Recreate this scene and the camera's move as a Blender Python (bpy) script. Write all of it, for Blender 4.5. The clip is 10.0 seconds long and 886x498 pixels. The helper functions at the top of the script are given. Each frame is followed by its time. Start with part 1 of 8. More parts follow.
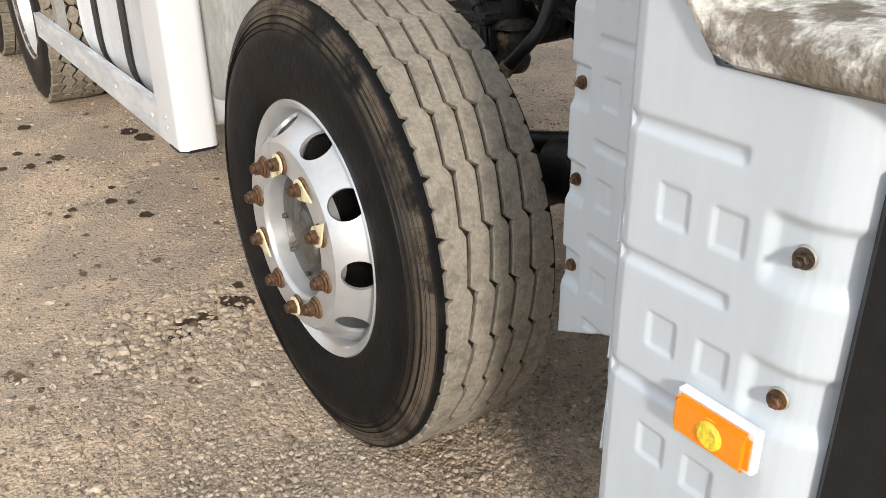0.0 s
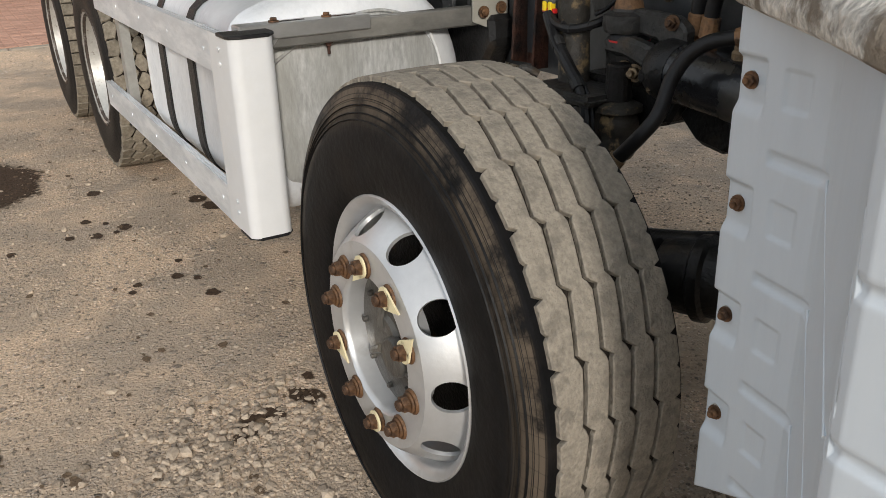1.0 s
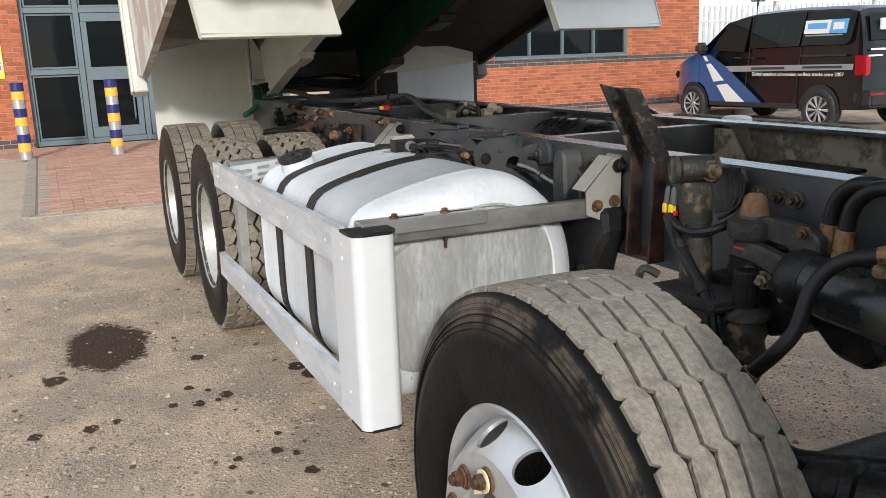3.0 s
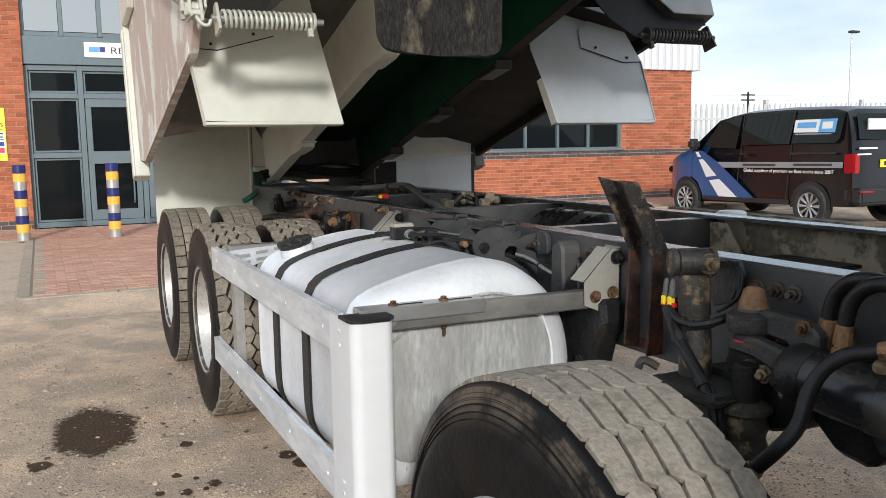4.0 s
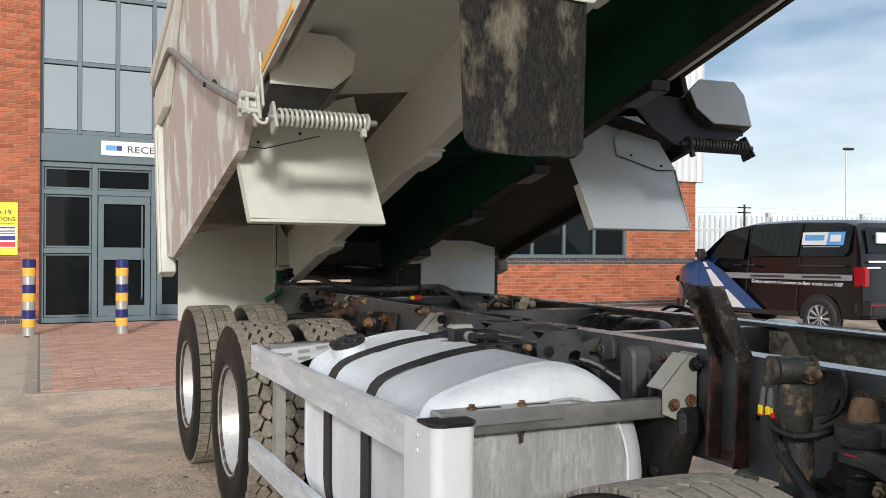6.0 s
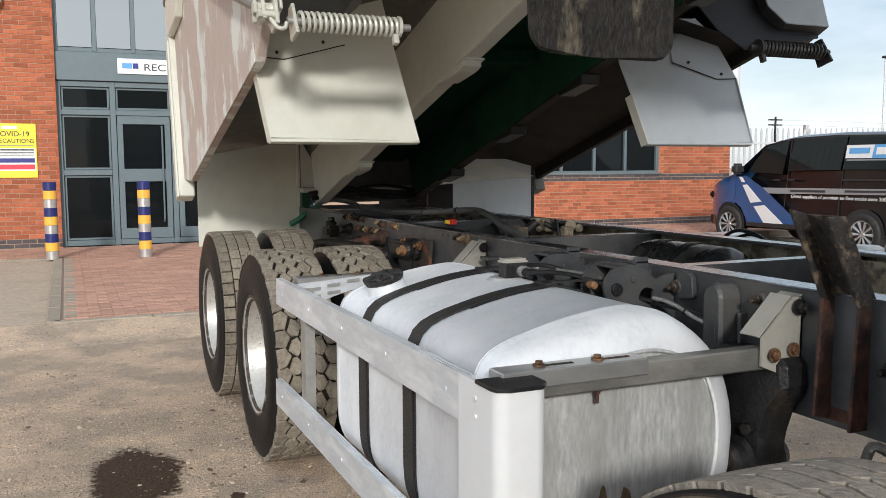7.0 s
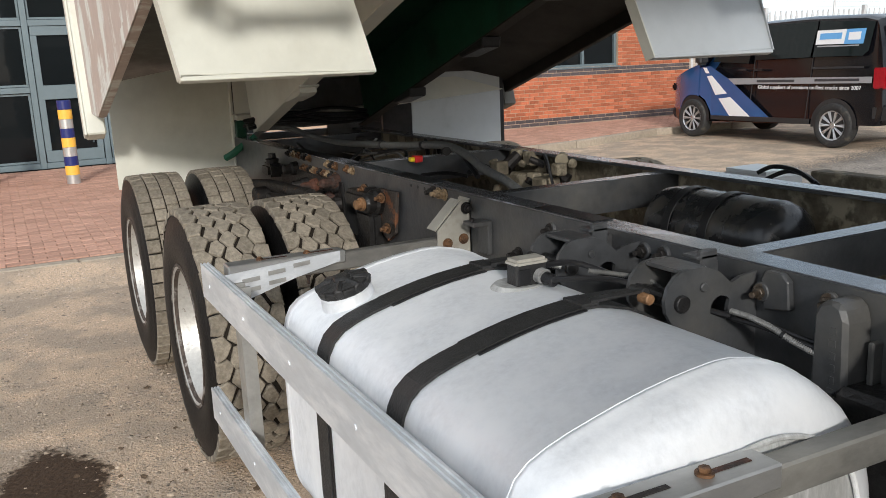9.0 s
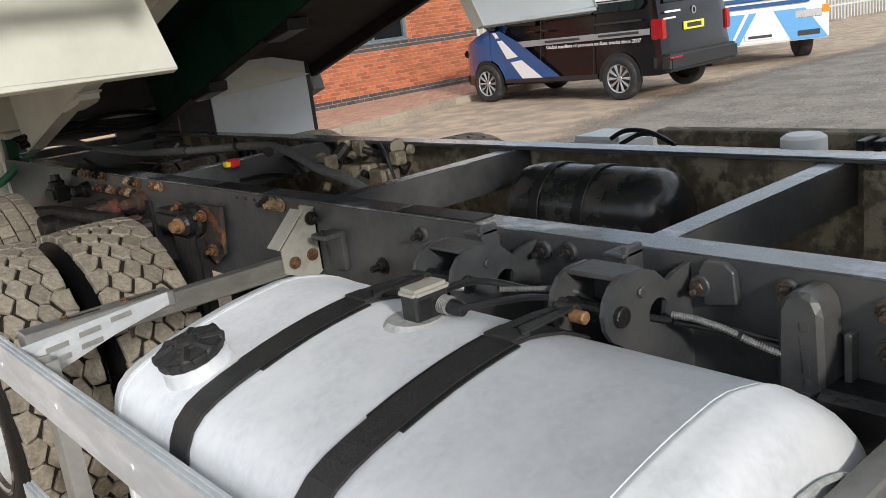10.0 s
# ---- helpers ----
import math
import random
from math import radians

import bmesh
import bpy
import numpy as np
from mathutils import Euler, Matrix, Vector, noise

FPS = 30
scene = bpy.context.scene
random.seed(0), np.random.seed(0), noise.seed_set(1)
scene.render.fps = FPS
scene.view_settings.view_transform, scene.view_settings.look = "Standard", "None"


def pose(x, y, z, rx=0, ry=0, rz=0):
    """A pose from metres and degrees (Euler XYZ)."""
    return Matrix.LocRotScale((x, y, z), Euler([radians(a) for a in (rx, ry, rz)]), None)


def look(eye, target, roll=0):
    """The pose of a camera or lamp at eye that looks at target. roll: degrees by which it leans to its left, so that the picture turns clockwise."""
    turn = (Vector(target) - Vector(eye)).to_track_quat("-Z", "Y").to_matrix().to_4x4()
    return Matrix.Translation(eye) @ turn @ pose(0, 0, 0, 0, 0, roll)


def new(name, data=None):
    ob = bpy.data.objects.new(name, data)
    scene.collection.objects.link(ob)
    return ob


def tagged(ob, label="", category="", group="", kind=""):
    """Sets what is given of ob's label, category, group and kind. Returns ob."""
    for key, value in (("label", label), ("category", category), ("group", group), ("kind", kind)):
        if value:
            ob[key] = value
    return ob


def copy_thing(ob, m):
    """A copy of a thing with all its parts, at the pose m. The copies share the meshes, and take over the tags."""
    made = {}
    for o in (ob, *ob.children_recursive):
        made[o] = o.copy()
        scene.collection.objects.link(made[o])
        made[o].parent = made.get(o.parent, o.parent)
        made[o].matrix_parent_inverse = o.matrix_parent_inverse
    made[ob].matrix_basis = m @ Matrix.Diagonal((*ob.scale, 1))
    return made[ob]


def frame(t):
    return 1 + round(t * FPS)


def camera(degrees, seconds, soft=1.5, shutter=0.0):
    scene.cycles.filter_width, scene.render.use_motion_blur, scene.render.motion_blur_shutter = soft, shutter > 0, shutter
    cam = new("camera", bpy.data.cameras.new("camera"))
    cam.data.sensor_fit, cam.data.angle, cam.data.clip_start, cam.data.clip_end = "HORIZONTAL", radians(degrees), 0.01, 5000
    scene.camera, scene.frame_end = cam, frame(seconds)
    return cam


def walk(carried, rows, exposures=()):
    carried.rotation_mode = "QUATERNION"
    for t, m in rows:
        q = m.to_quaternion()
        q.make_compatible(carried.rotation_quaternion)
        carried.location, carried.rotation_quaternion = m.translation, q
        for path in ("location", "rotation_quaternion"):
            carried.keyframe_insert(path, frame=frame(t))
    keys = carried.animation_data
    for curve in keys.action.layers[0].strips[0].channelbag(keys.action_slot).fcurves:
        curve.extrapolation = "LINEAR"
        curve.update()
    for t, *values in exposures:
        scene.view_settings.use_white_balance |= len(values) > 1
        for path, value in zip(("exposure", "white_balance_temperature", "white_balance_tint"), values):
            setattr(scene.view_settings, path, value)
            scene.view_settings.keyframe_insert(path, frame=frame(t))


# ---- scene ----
cam = camera(54.6, 10.0, soft=0.75)
PATH = [
    (0, (-0.664, 0.29, 1.277), (0.334, 1.787, 0.403), -0.8),
    (0.5, (-0.637, 0.435, 1.282), (0.315, 1.989, 0.457), -1.6),
    (1, (-0.604, 0.529, 1.307), (0.307, 2.134, 0.535), -1.8),
    (1.5, (-0.627, 0.588, 1.342), (0.247, 2.243, 0.638), -2.0),
    (2, (-0.643, 0.614, 1.382), (0.194, 2.323, 0.764), -2.5),
    (2.5, (-0.651, 0.617, 1.401), (0.165, 2.365, 0.873), -2.3),
    (3, (-0.653, 0.615, 1.418), (0.152, 2.392, 0.976), -2.1),
    (4.5, (-0.689, 0.619, 1.418), (0.161, 2.424, 1.28), -0.2),
    (5, (-0.727, 0.638, 1.424), (0.127, 2.446, 1.395), 0.6),
    (5.2, (-0.745, 0.654, 1.422), (0.115, 2.46, 1.434), 0.8),
    (6.3, (-0.846, 0.83, 1.397), (-0.008, 2.646, 1.388), -0.1),
    (6.5, (-0.828, 0.898, 1.394), (-0.005, 2.72, 1.333), -0.2),
    (7, (-0.745, 1.118, 1.422), (0.054, 2.942, 1.232), -0.3),
    (7.5, (-0.739, 1.329, 1.459), (0.118, 3.115, 1.181), -0.8),
    (8, (-0.749, 1.55, 1.509), (0.187, 3.279, 1.144), -2.1),
    (8.5, (-0.641, 1.7, 1.539), (0.271, 3.432, 1.126), -2.7),
    (9, (-0.492, 1.84, 1.559), (0.386, 3.585, 1.127), -2.5),
    (9.5, (-0.444, 2.005, 1.57), (0.543, 3.684, 1.116), -4.1),
    (10, (-0.402, 2.219, 1.57), (0.828, 3.71, 1.056), -7.3),
]
walk(cam, [(t, look(eye, target, roll)) for t, eye, target, roll in PATH],
     [(0, 0.31, 6640, 10), (0.25, 0.05, 6640, 10), (0.5, -0.13, 6640, 10), (1.0, -0.18, 6640, 10), (1.5, -0.10, 6640, 10), (2.0, -0.02, 6400, 10), (2.5, 0.09, 6280, 10),
      (3.0, 0.08, 6250, 10), (4.5, -0.08, 6250, 10), (5.0, -0.14, 6250, 10), (6.5, -0.12, 6250, 10), (8.0, -0.04, 6380, 10), (9.0, 0.0, 6380, 10), (10.0, 0.04, 6400, 10)])

# ---- sky and sun ----
SUN_DIR = Vector((-0.34, -0.88, 0.33)).normalized()
world = bpy.data.worlds.new("sky")
scene.world = world
world.use_nodes = True
wn, wl = world.node_tree.nodes, world.node_tree.links
wn.clear()
w_out = wn.new("ShaderNodeOutputWorld")
w_bg = wn.new("ShaderNodeBackground")
w_sky = wn.new("ShaderNodeTexSky")
w_sky.sky_type = "NISHITA"
w_sky.sun_disc = False
w_sky.sun_elevation = math.asin(SUN_DIR.z)
w_sky.sun_rotation = math.atan2(SUN_DIR.x, SUN_DIR.y)
w_sky.air_density, w_sky.dust_density, w_sky.ozone_density = 1.0, 1.0, 1.5
w_co = wn.new("ShaderNodeTexCoord")
w_map = wn.new("ShaderNodeMapping")
w_map.inputs["Scale"].default_value = (1.0, 1.0, 3.2)
w_noise = wn.new("ShaderNodeTexNoise")
w_noise.inputs["Scale"].default_value = 2.3
w_noise.inputs["Detail"].default_value = 7
w_ramp = wn.new("ShaderNodeValToRGB")
w_ramp.color_ramp.elements[0].position, w_ramp.color_ramp.elements[1].position = 0.24, 0.64
w_mix = wn.new("ShaderNodeMix")
w_mix.data_type = "RGBA"
w_mix.inputs["B"].default_value = (11.6, 12.3, 13.0, 1)
wl.new(w_co.outputs["Generated"], w_map.inputs["Vector"])
wl.new(w_map.outputs["Vector"], w_noise.inputs["Vector"])
wl.new(w_noise.outputs["Fac"], w_ramp.inputs["Fac"])
wl.new(w_ramp.outputs["Color"], w_mix.inputs["Factor"])
wl.new(w_sky.outputs["Color"], w_mix.inputs["A"])
wl.new(w_mix.outputs["Result"], w_bg.inputs["Color"])
wl.new(w_bg.outputs["Background"], w_out.inputs["Surface"])
w_bg.inputs["Strength"].default_value = 0.108

sun_data = bpy.data.lights.new("sun", "SUN")
sun_data.energy, sun_data.angle, sun_data.color = 2.9, radians(6.0), (1.0, 0.955, 0.89)
sun = new("sun", sun_data)
sun.matrix_world = look((0, 0, 30), Vector((0, 0, 30)) - SUN_DIR)

# ---- materials ----
def surface(name, base, rough=0.5, metal=0.0, vary=0.15, grain=40.0, bump=0.15, bump_scale=120.0,
            stain=None, stain_scale=3.0, stain_from=0.55, stain_to=0.7, stretch=(1, 1, 1), piece=0.0, coat=0.0,
            stain_rough=None, island=False, spec=0.5):
    m = bpy.data.materials.new(name)
    m.use_nodes = True
    n, l = m.node_tree.nodes, m.node_tree.links
    p = n["Principled BSDF"]
    p.inputs["Metallic"].default_value = metal
    p.inputs["Coat Weight"].default_value = coat
    p.inputs["Specular IOR Level"].default_value = spec
    p.inputs["Coat Roughness"].default_value = 0.08
    co = n.new("ShaderNodeTexCoord")
    mp = n.new("ShaderNodeMapping")
    mp.inputs["Scale"].default_value = stretch
    l.new(co.outputs["Object"], mp.inputs["Vector"])
    fine = n.new("ShaderNodeTexNoise")
    fine.inputs["Scale"].default_value, fine.inputs["Detail"].default_value = grain, 8
    fine.inputs["Roughness"].default_value = 0.65
    l.new(mp.outputs["Vector"], fine.inputs["Vector"])
    ramp = n.new("ShaderNodeValToRGB")
    e = ramp.color_ramp.elements
    e[0].position, e[1].position = 0.3, 0.7
    e[0].color = tuple(max(0.0, c * (1 - vary)) for c in base) + (1,)
    e[1].color = tuple(min(1.0, c * (1 + vary)) for c in base) + (1,)
    l.new(fine.outputs["Fac"], ramp.inputs["Fac"])
    colour = ramp.outputs["Color"]
    big = n.new("ShaderNodeTexNoise")
    big.inputs["Scale"].default_value, big.inputs["Detail"].default_value = stain_scale, 9
    big.inputs["Roughness"].default_value = 0.62
    l.new(mp.outputs["Vector"], big.inputs["Vector"])
    rough_out = None
    if stain:
        r2 = n.new("ShaderNodeValToRGB")
        r2.color_ramp.elements[0].position, r2.color_ramp.elements[1].position = stain_from, stain_to
        l.new(big.outputs["Fac"], r2.inputs["Fac"])
        mx = n.new("ShaderNodeMix")
        mx.data_type = "RGBA"
        l.new(r2.outputs["Color"], mx.inputs["Factor"])
        l.new(colour, mx.inputs["A"])
        mx.inputs["B"].default_value = tuple(stain) + (1,)
        colour = mx.outputs["Result"]
        if stain_rough is not None:
            mr = n.new("ShaderNodeMapRange")
            mr.inputs["To Min"].default_value, mr.inputs["To Max"].default_value = rough, stain_rough
            l.new(r2.outputs["Color"], mr.inputs["Value"])
            rough_out = mr.outputs["Result"]
    if piece:
        rnd = n.new("ShaderNodeNewGeometry" if island else "ShaderNodeObjectInfo")
        out = rnd.outputs["Random Per Island" if island else "Random"]
        mr2 = n.new("ShaderNodeMapRange")
        mr2.inputs["To Min"].default_value, mr2.inputs["To Max"].default_value = 1 - piece, 1 + piece
        l.new(out, mr2.inputs["Value"])
        hsv = n.new("ShaderNodeHueSaturation")
        l.new(colour, hsv.inputs["Color"])
        l.new(mr2.outputs["Result"], hsv.inputs["Value"])
        colour = hsv.outputs["Color"]
    l.new(colour, p.inputs["Base Color"])
    if rough_out is None:
        mr = n.new("ShaderNodeMapRange")
        mr.inputs["To Min"].default_value, mr.inputs["To Max"].default_value = max(0.03, rough * 0.8), min(1, rough * 1.2)
        l.new(big.outputs["Fac"], mr.inputs["Value"])
        rough_out = mr.outputs["Result"]
    l.new(rough_out, p.inputs["Roughness"])
    if bump:
        bn = n.new("ShaderNodeTexNoise")
        bn.inputs["Scale"].default_value, bn.inputs["Detail"].default_value = bump_scale, 5
        l.new(mp.outputs["Vector"], bn.inputs["Vector"])
        bp = n.new("ShaderNodeBump")
        bp.inputs["Strength"].default_value, bp.inputs["Distance"].default_value = bump, 0.01
        l.new(bn.outputs["Fac"], bp.inputs["Height"])
        l.new(bp.outputs["Normal"], p.inputs["Normal"])
    return m


def glass(name, tint=(0.008, 0.010, 0.011), rough=0.03, metal=0.0):
    """Dark window glass: a glossy pane in front of a dim room."""
    m = bpy.data.materials.new(name)
    m.use_nodes = True
    p = m.node_tree.nodes["Principled BSDF"]
    p.inputs["Base Color"].default_value = tint + (1,)
    p.inputs["Roughness"].default_value = rough
    p.inputs["IOR"].default_value = 1.27
    p.inputs["Metallic"].default_value = metal
    return m


M = {}
M["ground"] = surface("gravel_ground", (0.615, 0.462, 0.330), 0.95, vary=0.34, grain=110, bump=1.0, bump_scale=95,
                      stain=(0.42, 0.335, 0.255), stain_scale=2.2, stain_from=0.40, stain_to=0.56, spec=0.15)
M["stone"] = surface("loose_stones", (0.37, 0.30, 0.23), 0.95, vary=0.3, grain=30, bump=0.4, piece=0.38, island=True, spec=0.2)
M["oil"] = surface("wet_patch", (0.058, 0.037, 0.023), 0.75, vary=0.45, grain=45, bump=0.8, bump_scale=50, spec=0.2)


def fade_at_rim(m):
    """Let a soaked-in stain fade raggedly into the ground, by its own rim mask."""
    n, l = m.node_tree.nodes, m.node_tree.links
    at = n.new("ShaderNodeAttribute")
    at.attribute_name = "soak"
    co = n.new("ShaderNodeTexCoord")
    ns = n.new("ShaderNodeTexNoise")
    ns.inputs["Scale"].default_value, ns.inputs["Detail"].default_value = 34, 6
    l.new(co.outputs["Object"], ns.inputs["Vector"])
    add = n.new("ShaderNodeMath")
    add.operation = "MULTIPLY_ADD"
    add.inputs[1].default_value, add.inputs[2].default_value = 1.3, -0.62
    l.new(ns.outputs["Fac"], add.inputs[0])
    tot = n.new("ShaderNodeMath")
    l.new(at.outputs["Fac"], tot.inputs[0])
    l.new(add.outputs["Value"], tot.inputs[1])
    mr = n.new("ShaderNodeMapRange")
    mr.inputs["From Min"].default_value, mr.inputs["From Max"].default_value = 0.22, 0.62
    l.new(tot.outputs["Value"], mr.inputs["Value"])
    l.new(mr.outputs["Result"], n["Principled BSDF"].inputs["Alpha"])


fade_at_rim(M["oil"])
M["speck"] = surface("damp_speck", (0.15, 0.105, 0.068), 0.9, vary=0.35, grain=60, bump=0.6, bump_scale=90, spec=0.15)


def pebbly(m, scale, low, high, share):
    """Small embedded pebbles: some cells of a fine mosaic are lighter or darker and stand proud."""
    n, l = m.node_tree.nodes, m.node_tree.links
    p = n["Principled BSDF"]
    base = p.inputs["Base Color"].links[0].from_socket
    co = n.new("ShaderNodeTexCoord")
    vo = n.new("ShaderNodeTexVoronoi")
    vo.inputs["Scale"].default_value = scale
    l.new(co.outputs["Object"], vo.inputs["Vector"])
    sep = n.new("ShaderNodeSeparateColor")
    l.new(vo.outputs["Color"], sep.inputs["Color"])
    val = n.new("ShaderNodeMapRange")
    val.inputs["To Min"].default_value, val.inputs["To Max"].default_value = low, high
    l.new(sep.outputs["Red"], val.inputs["Value"])
    pick = n.new("ShaderNodeMath")
    pick.operation = "LESS_THAN"
    patch = n.new("ShaderNodeTexNoise")
    patch.inputs["Scale"].default_value, patch.inputs["Detail"].default_value = 2.6, 5
    l.new(co.outputs["Object"], patch.inputs["Vector"])
    dense = n.new("ShaderNodeMapRange")
    dense.inputs["From Min"].default_value, dense.inputs["From Max"].default_value = 0.40, 0.62
    dense.inputs["To Min"].default_value, dense.inputs["To Max"].default_value = share * 0.45, share * 1.5
    l.new(patch.outputs["Fac"], dense.inputs["Value"])
    l.new(dense.outputs["Result"], pick.inputs[1])
    l.new(sep.outputs["Green"], pick.inputs[0])
    near = n.new("ShaderNodeMapRange")
    near.inputs["From Min"].default_value, near.inputs["From Max"].default_value = 0.48, 0.34
    l.new(vo.outputs["Distance"], near.inputs["Value"])
    fac = n.new("ShaderNodeMath")
    fac.operation = "MULTIPLY"
    l.new(pick.outputs["Value"], fac.inputs[0])
    l.new(near.outputs["Result"], fac.inputs[1])
    hsv = n.new("ShaderNodeHueSaturation")
    hsv.inputs["Saturation"].default_value = 0.85
    l.new(base, hsv.inputs["Color"])
    l.new(val.outputs["Result"], hsv.inputs["Value"])
    mx = n.new("ShaderNodeMix")
    mx.data_type = "RGBA"
    l.new(fac.outputs["Value"], mx.inputs["Factor"])
    l.new(base, mx.inputs["A"])
    l.new(hsv.outputs["Color"], mx.inputs["B"])
    l.new(mx.outputs["Result"], p.inputs["Base Color"])
    bp = n.new("ShaderNodeBump")
    bp.inputs["Strength"].default_value, bp.inputs["Distance"].default_value = 0.8, 0.006
    l.new(fac.outputs["Value"], bp.inputs["Height"])
    l.new(p.inputs["Normal"].links[0].from_socket, bp.inputs["Normal"])
    l.new(bp.outputs["Normal"], p.inputs["Normal"])


M["greygravel"] = surface("grey_gravel", (0.30, 0.262, 0.222), 0.95, vary=0.4, grain=60, bump=1.0, bump_scale=60,
                          stain=(0.22, 0.195, 0.17), stain_scale=1.6, stain_from=0.42, stain_to=0.6, spec=0.15)
fade_at_rim(M["greygravel"])
pebbly(M["greygravel"], 24.0, 0.4, 1.6, 0.5)
pebbly(M["ground"], 120.0, 0.55, 1.35, 0.50)
pebbly(M["ground"], 66.0, 0.45, 1.5, 0.30)
pebbly(M["ground"], 31.0, 0.5, 1.35, 0.10)
M["tyre"] = surface("tyre_rubber", (0.0055, 0.0055, 0.006), 0.5, vary=0.5, grain=18, bump=0.2, bump_scale=60,
                    stain=(0.030, 0.024, 0.019), stain_scale=5, stain_from=0.55, stain_to=0.85, spec=0.18)


def sidewall(name):
    """Black tyre rubber; brown wear in a ragged ring near the shoulder, with fine moulded lines."""
    m = surface(name, (0.0055, 0.0055, 0.006), 0.55, vary=0.5, grain=18, bump=0.15, bump_scale=60,
                stain=(0.020, 0.016, 0.013), stain_scale=5, stain_from=0.55, stain_to=0.85, spec=0.14)
    n, l = m.node_tree.nodes, m.node_tree.links
    p = n["Principled BSDF"]
    base = p.inputs["Base Color"].links[0].from_socket
    co = n.new("ShaderNodeTexCoord")
    sep = n.new("ShaderNodeSeparateXYZ")
    l.new(co.outputs["Object"], sep.inputs["Vector"])

    def calc(op, a, b=None, c=None):
        k = n.new("ShaderNodeMath")
        k.operation = op
        for i, v in enumerate((a, b, c)):
            if v is None:
                continue
            if isinstance(v, float):
                k.inputs[i].default_value = v
            else:
                l.new(v, k.inputs[i])
        return k.outputs["Value"]

    def span(v, a, b):
        k = n.new("ShaderNodeMapRange")
        k.interpolation_type = "SMOOTHSTEP"
        k.inputs["From Min"].default_value, k.inputs["From Max"].default_value = a, b
        l.new(v, k.inputs["Value"])
        return k.outputs["Result"]

    y, z = sep.outputs["Y"], sep.outputs["Z"]
    rad = calc("SQRT", calc("ADD", calc("MULTIPLY", y, y), calc("MULTIPLY", z, z)))
    ang = calc("ARCTAN2", z, y)
    ns = n.new("ShaderNodeTexNoise")
    ns.inputs["Scale"].default_value, ns.inputs["Detail"].default_value = 5.5, 8
    ns.inputs["Roughness"].default_value = 0.7
    l.new(co.outputs["Object"], ns.inputs["Vector"])
    ring = calc("MULTIPLY", span(rad, 0.415, 0.478), span(calc("MULTIPLY", rad, -1.0), -0.5025, -0.495))
    patch = calc("MULTIPLY", ring, span(ns.outputs["Fac"], 0.38, 0.56))
    lines = calc("SUBTRACT", 1.0, calc("MULTIPLY", span(calc("SINE", calc("MULTIPLY", rad, 520.0)), 0.82, 0.99), 0.75))
    cross = calc("SUBTRACT", 1.0, calc("MULTIPLY", span(calc("SINE", calc("MULTIPLY", ang, 96.0)), 0.97, 0.999), 0.35))
    worn = calc("MULTIPLY", calc("MULTIPLY", patch, lines), cross)
    mx = n.new("ShaderNodeMix")
    mx.data_type = "RGBA"
    l.new(calc("MULTIPLY", worn, 0.9), mx.inputs["Factor"])
    l.new(base, mx.inputs["A"])
    mx.inputs["B"].default_value = (0.118, 0.093, 0.069, 1)
    l.new(mx.outputs["Result"], p.inputs["Base Color"])
    return m


M["sidewall"] = sidewall("worn_tyre_sidewall")
M["tread_old"] = surface("muddy_drive_tread", (0.262, 0.230, 0.182), 0.9, vary=0.25, grain=80, bump=0.6, bump_scale=90,
                          stain=(0.155, 0.135, 0.105), stain_scale=16, stain_from=0.50, stain_to=0.66, piece=0.16, spec=0.2)
# groove floor: dirt taken nearly black, so the colour carries the groove's shade
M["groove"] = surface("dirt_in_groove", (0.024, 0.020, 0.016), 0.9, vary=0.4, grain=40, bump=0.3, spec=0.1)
M["tread"] = surface("dusty_tread_rubber", (0.268, 0.238, 0.195), 0.9, vary=0.22, grain=95, bump=0.5, bump_scale=110,
                     stain=(0.185, 0.165, 0.138), stain_scale=30, stain_from=0.50, stain_to=0.64, piece=0.12, spec=0.2)
M["rim"] = surface("silver_painted_steel", (0.54, 0.55, 0.56), 0.34, 0.55, vary=0.06, grain=30, bump=0.05, bump_scale=60,
                   stain=(0.36, 0.34, 0.31), stain_scale=9, stain_from=0.62, stain_to=0.85)
M["rim_old"] = surface("worn_silver_rim", (0.52, 0.51, 0.48), 0.42, 0.5, vary=0.12, grain=45, bump=0.15, bump_scale=60,
                       stain=(0.16, 0.12, 0.09), stain_scale=30, stain_from=0.60, stain_to=0.68)
M["lip"] = surface("rusty_rim_edge", (0.06, 0.045, 0.036), 0.7, 0.2, vary=0.5, grain=60, bump=0.4,
                   stain=(0.30, 0.28, 0.26), stain_scale=14, stain_from=0.52, stain_to=0.62)
M["hub"] = surface("dull_cast_hub", (0.105, 0.10, 0.09), 0.45, 0.4, vary=0.3, grain=20, bump=0.3, bump_scale=60,
                   stain=(0.13, 0.11, 0.08), stain_scale=10)
M["nut"] = surface("rusty_nut", (0.17, 0.088, 0.042), 0.6, 0.4, vary=0.4, grain=90, bump=0.3, bump_scale=250,
                   stain=(0.065, 0.035, 0.02), stain_scale=40, stain_from=0.45, stain_to=0.6)
M["pointer"] = surface("cream_plastic", (0.75, 0.66, 0.42), 0.5, vary=0.08, bump=0.0)
M["white"] = surface("white_painted_steel", (0.66, 0.67, 0.68), 0.33, vary=0.03, grain=20, bump=0.04, bump_scale=25,
                     stain=(0.60, 0.60, 0.58), stain_scale=4, stain_from=0.5, stain_to=0.9, coat=0.25)
M["panel"] = surface("pale_grey_cab_plastic", (0.51, 0.56, 0.61), 0.36, vary=0.03, grain=12, bump=0.03, bump_scale=30,
                     stain=(0.54, 0.58, 0.615), stain_scale=3, stain_from=0.5, stain_to=0.9, stretch=(3, 3, 0.6), coat=0.15)
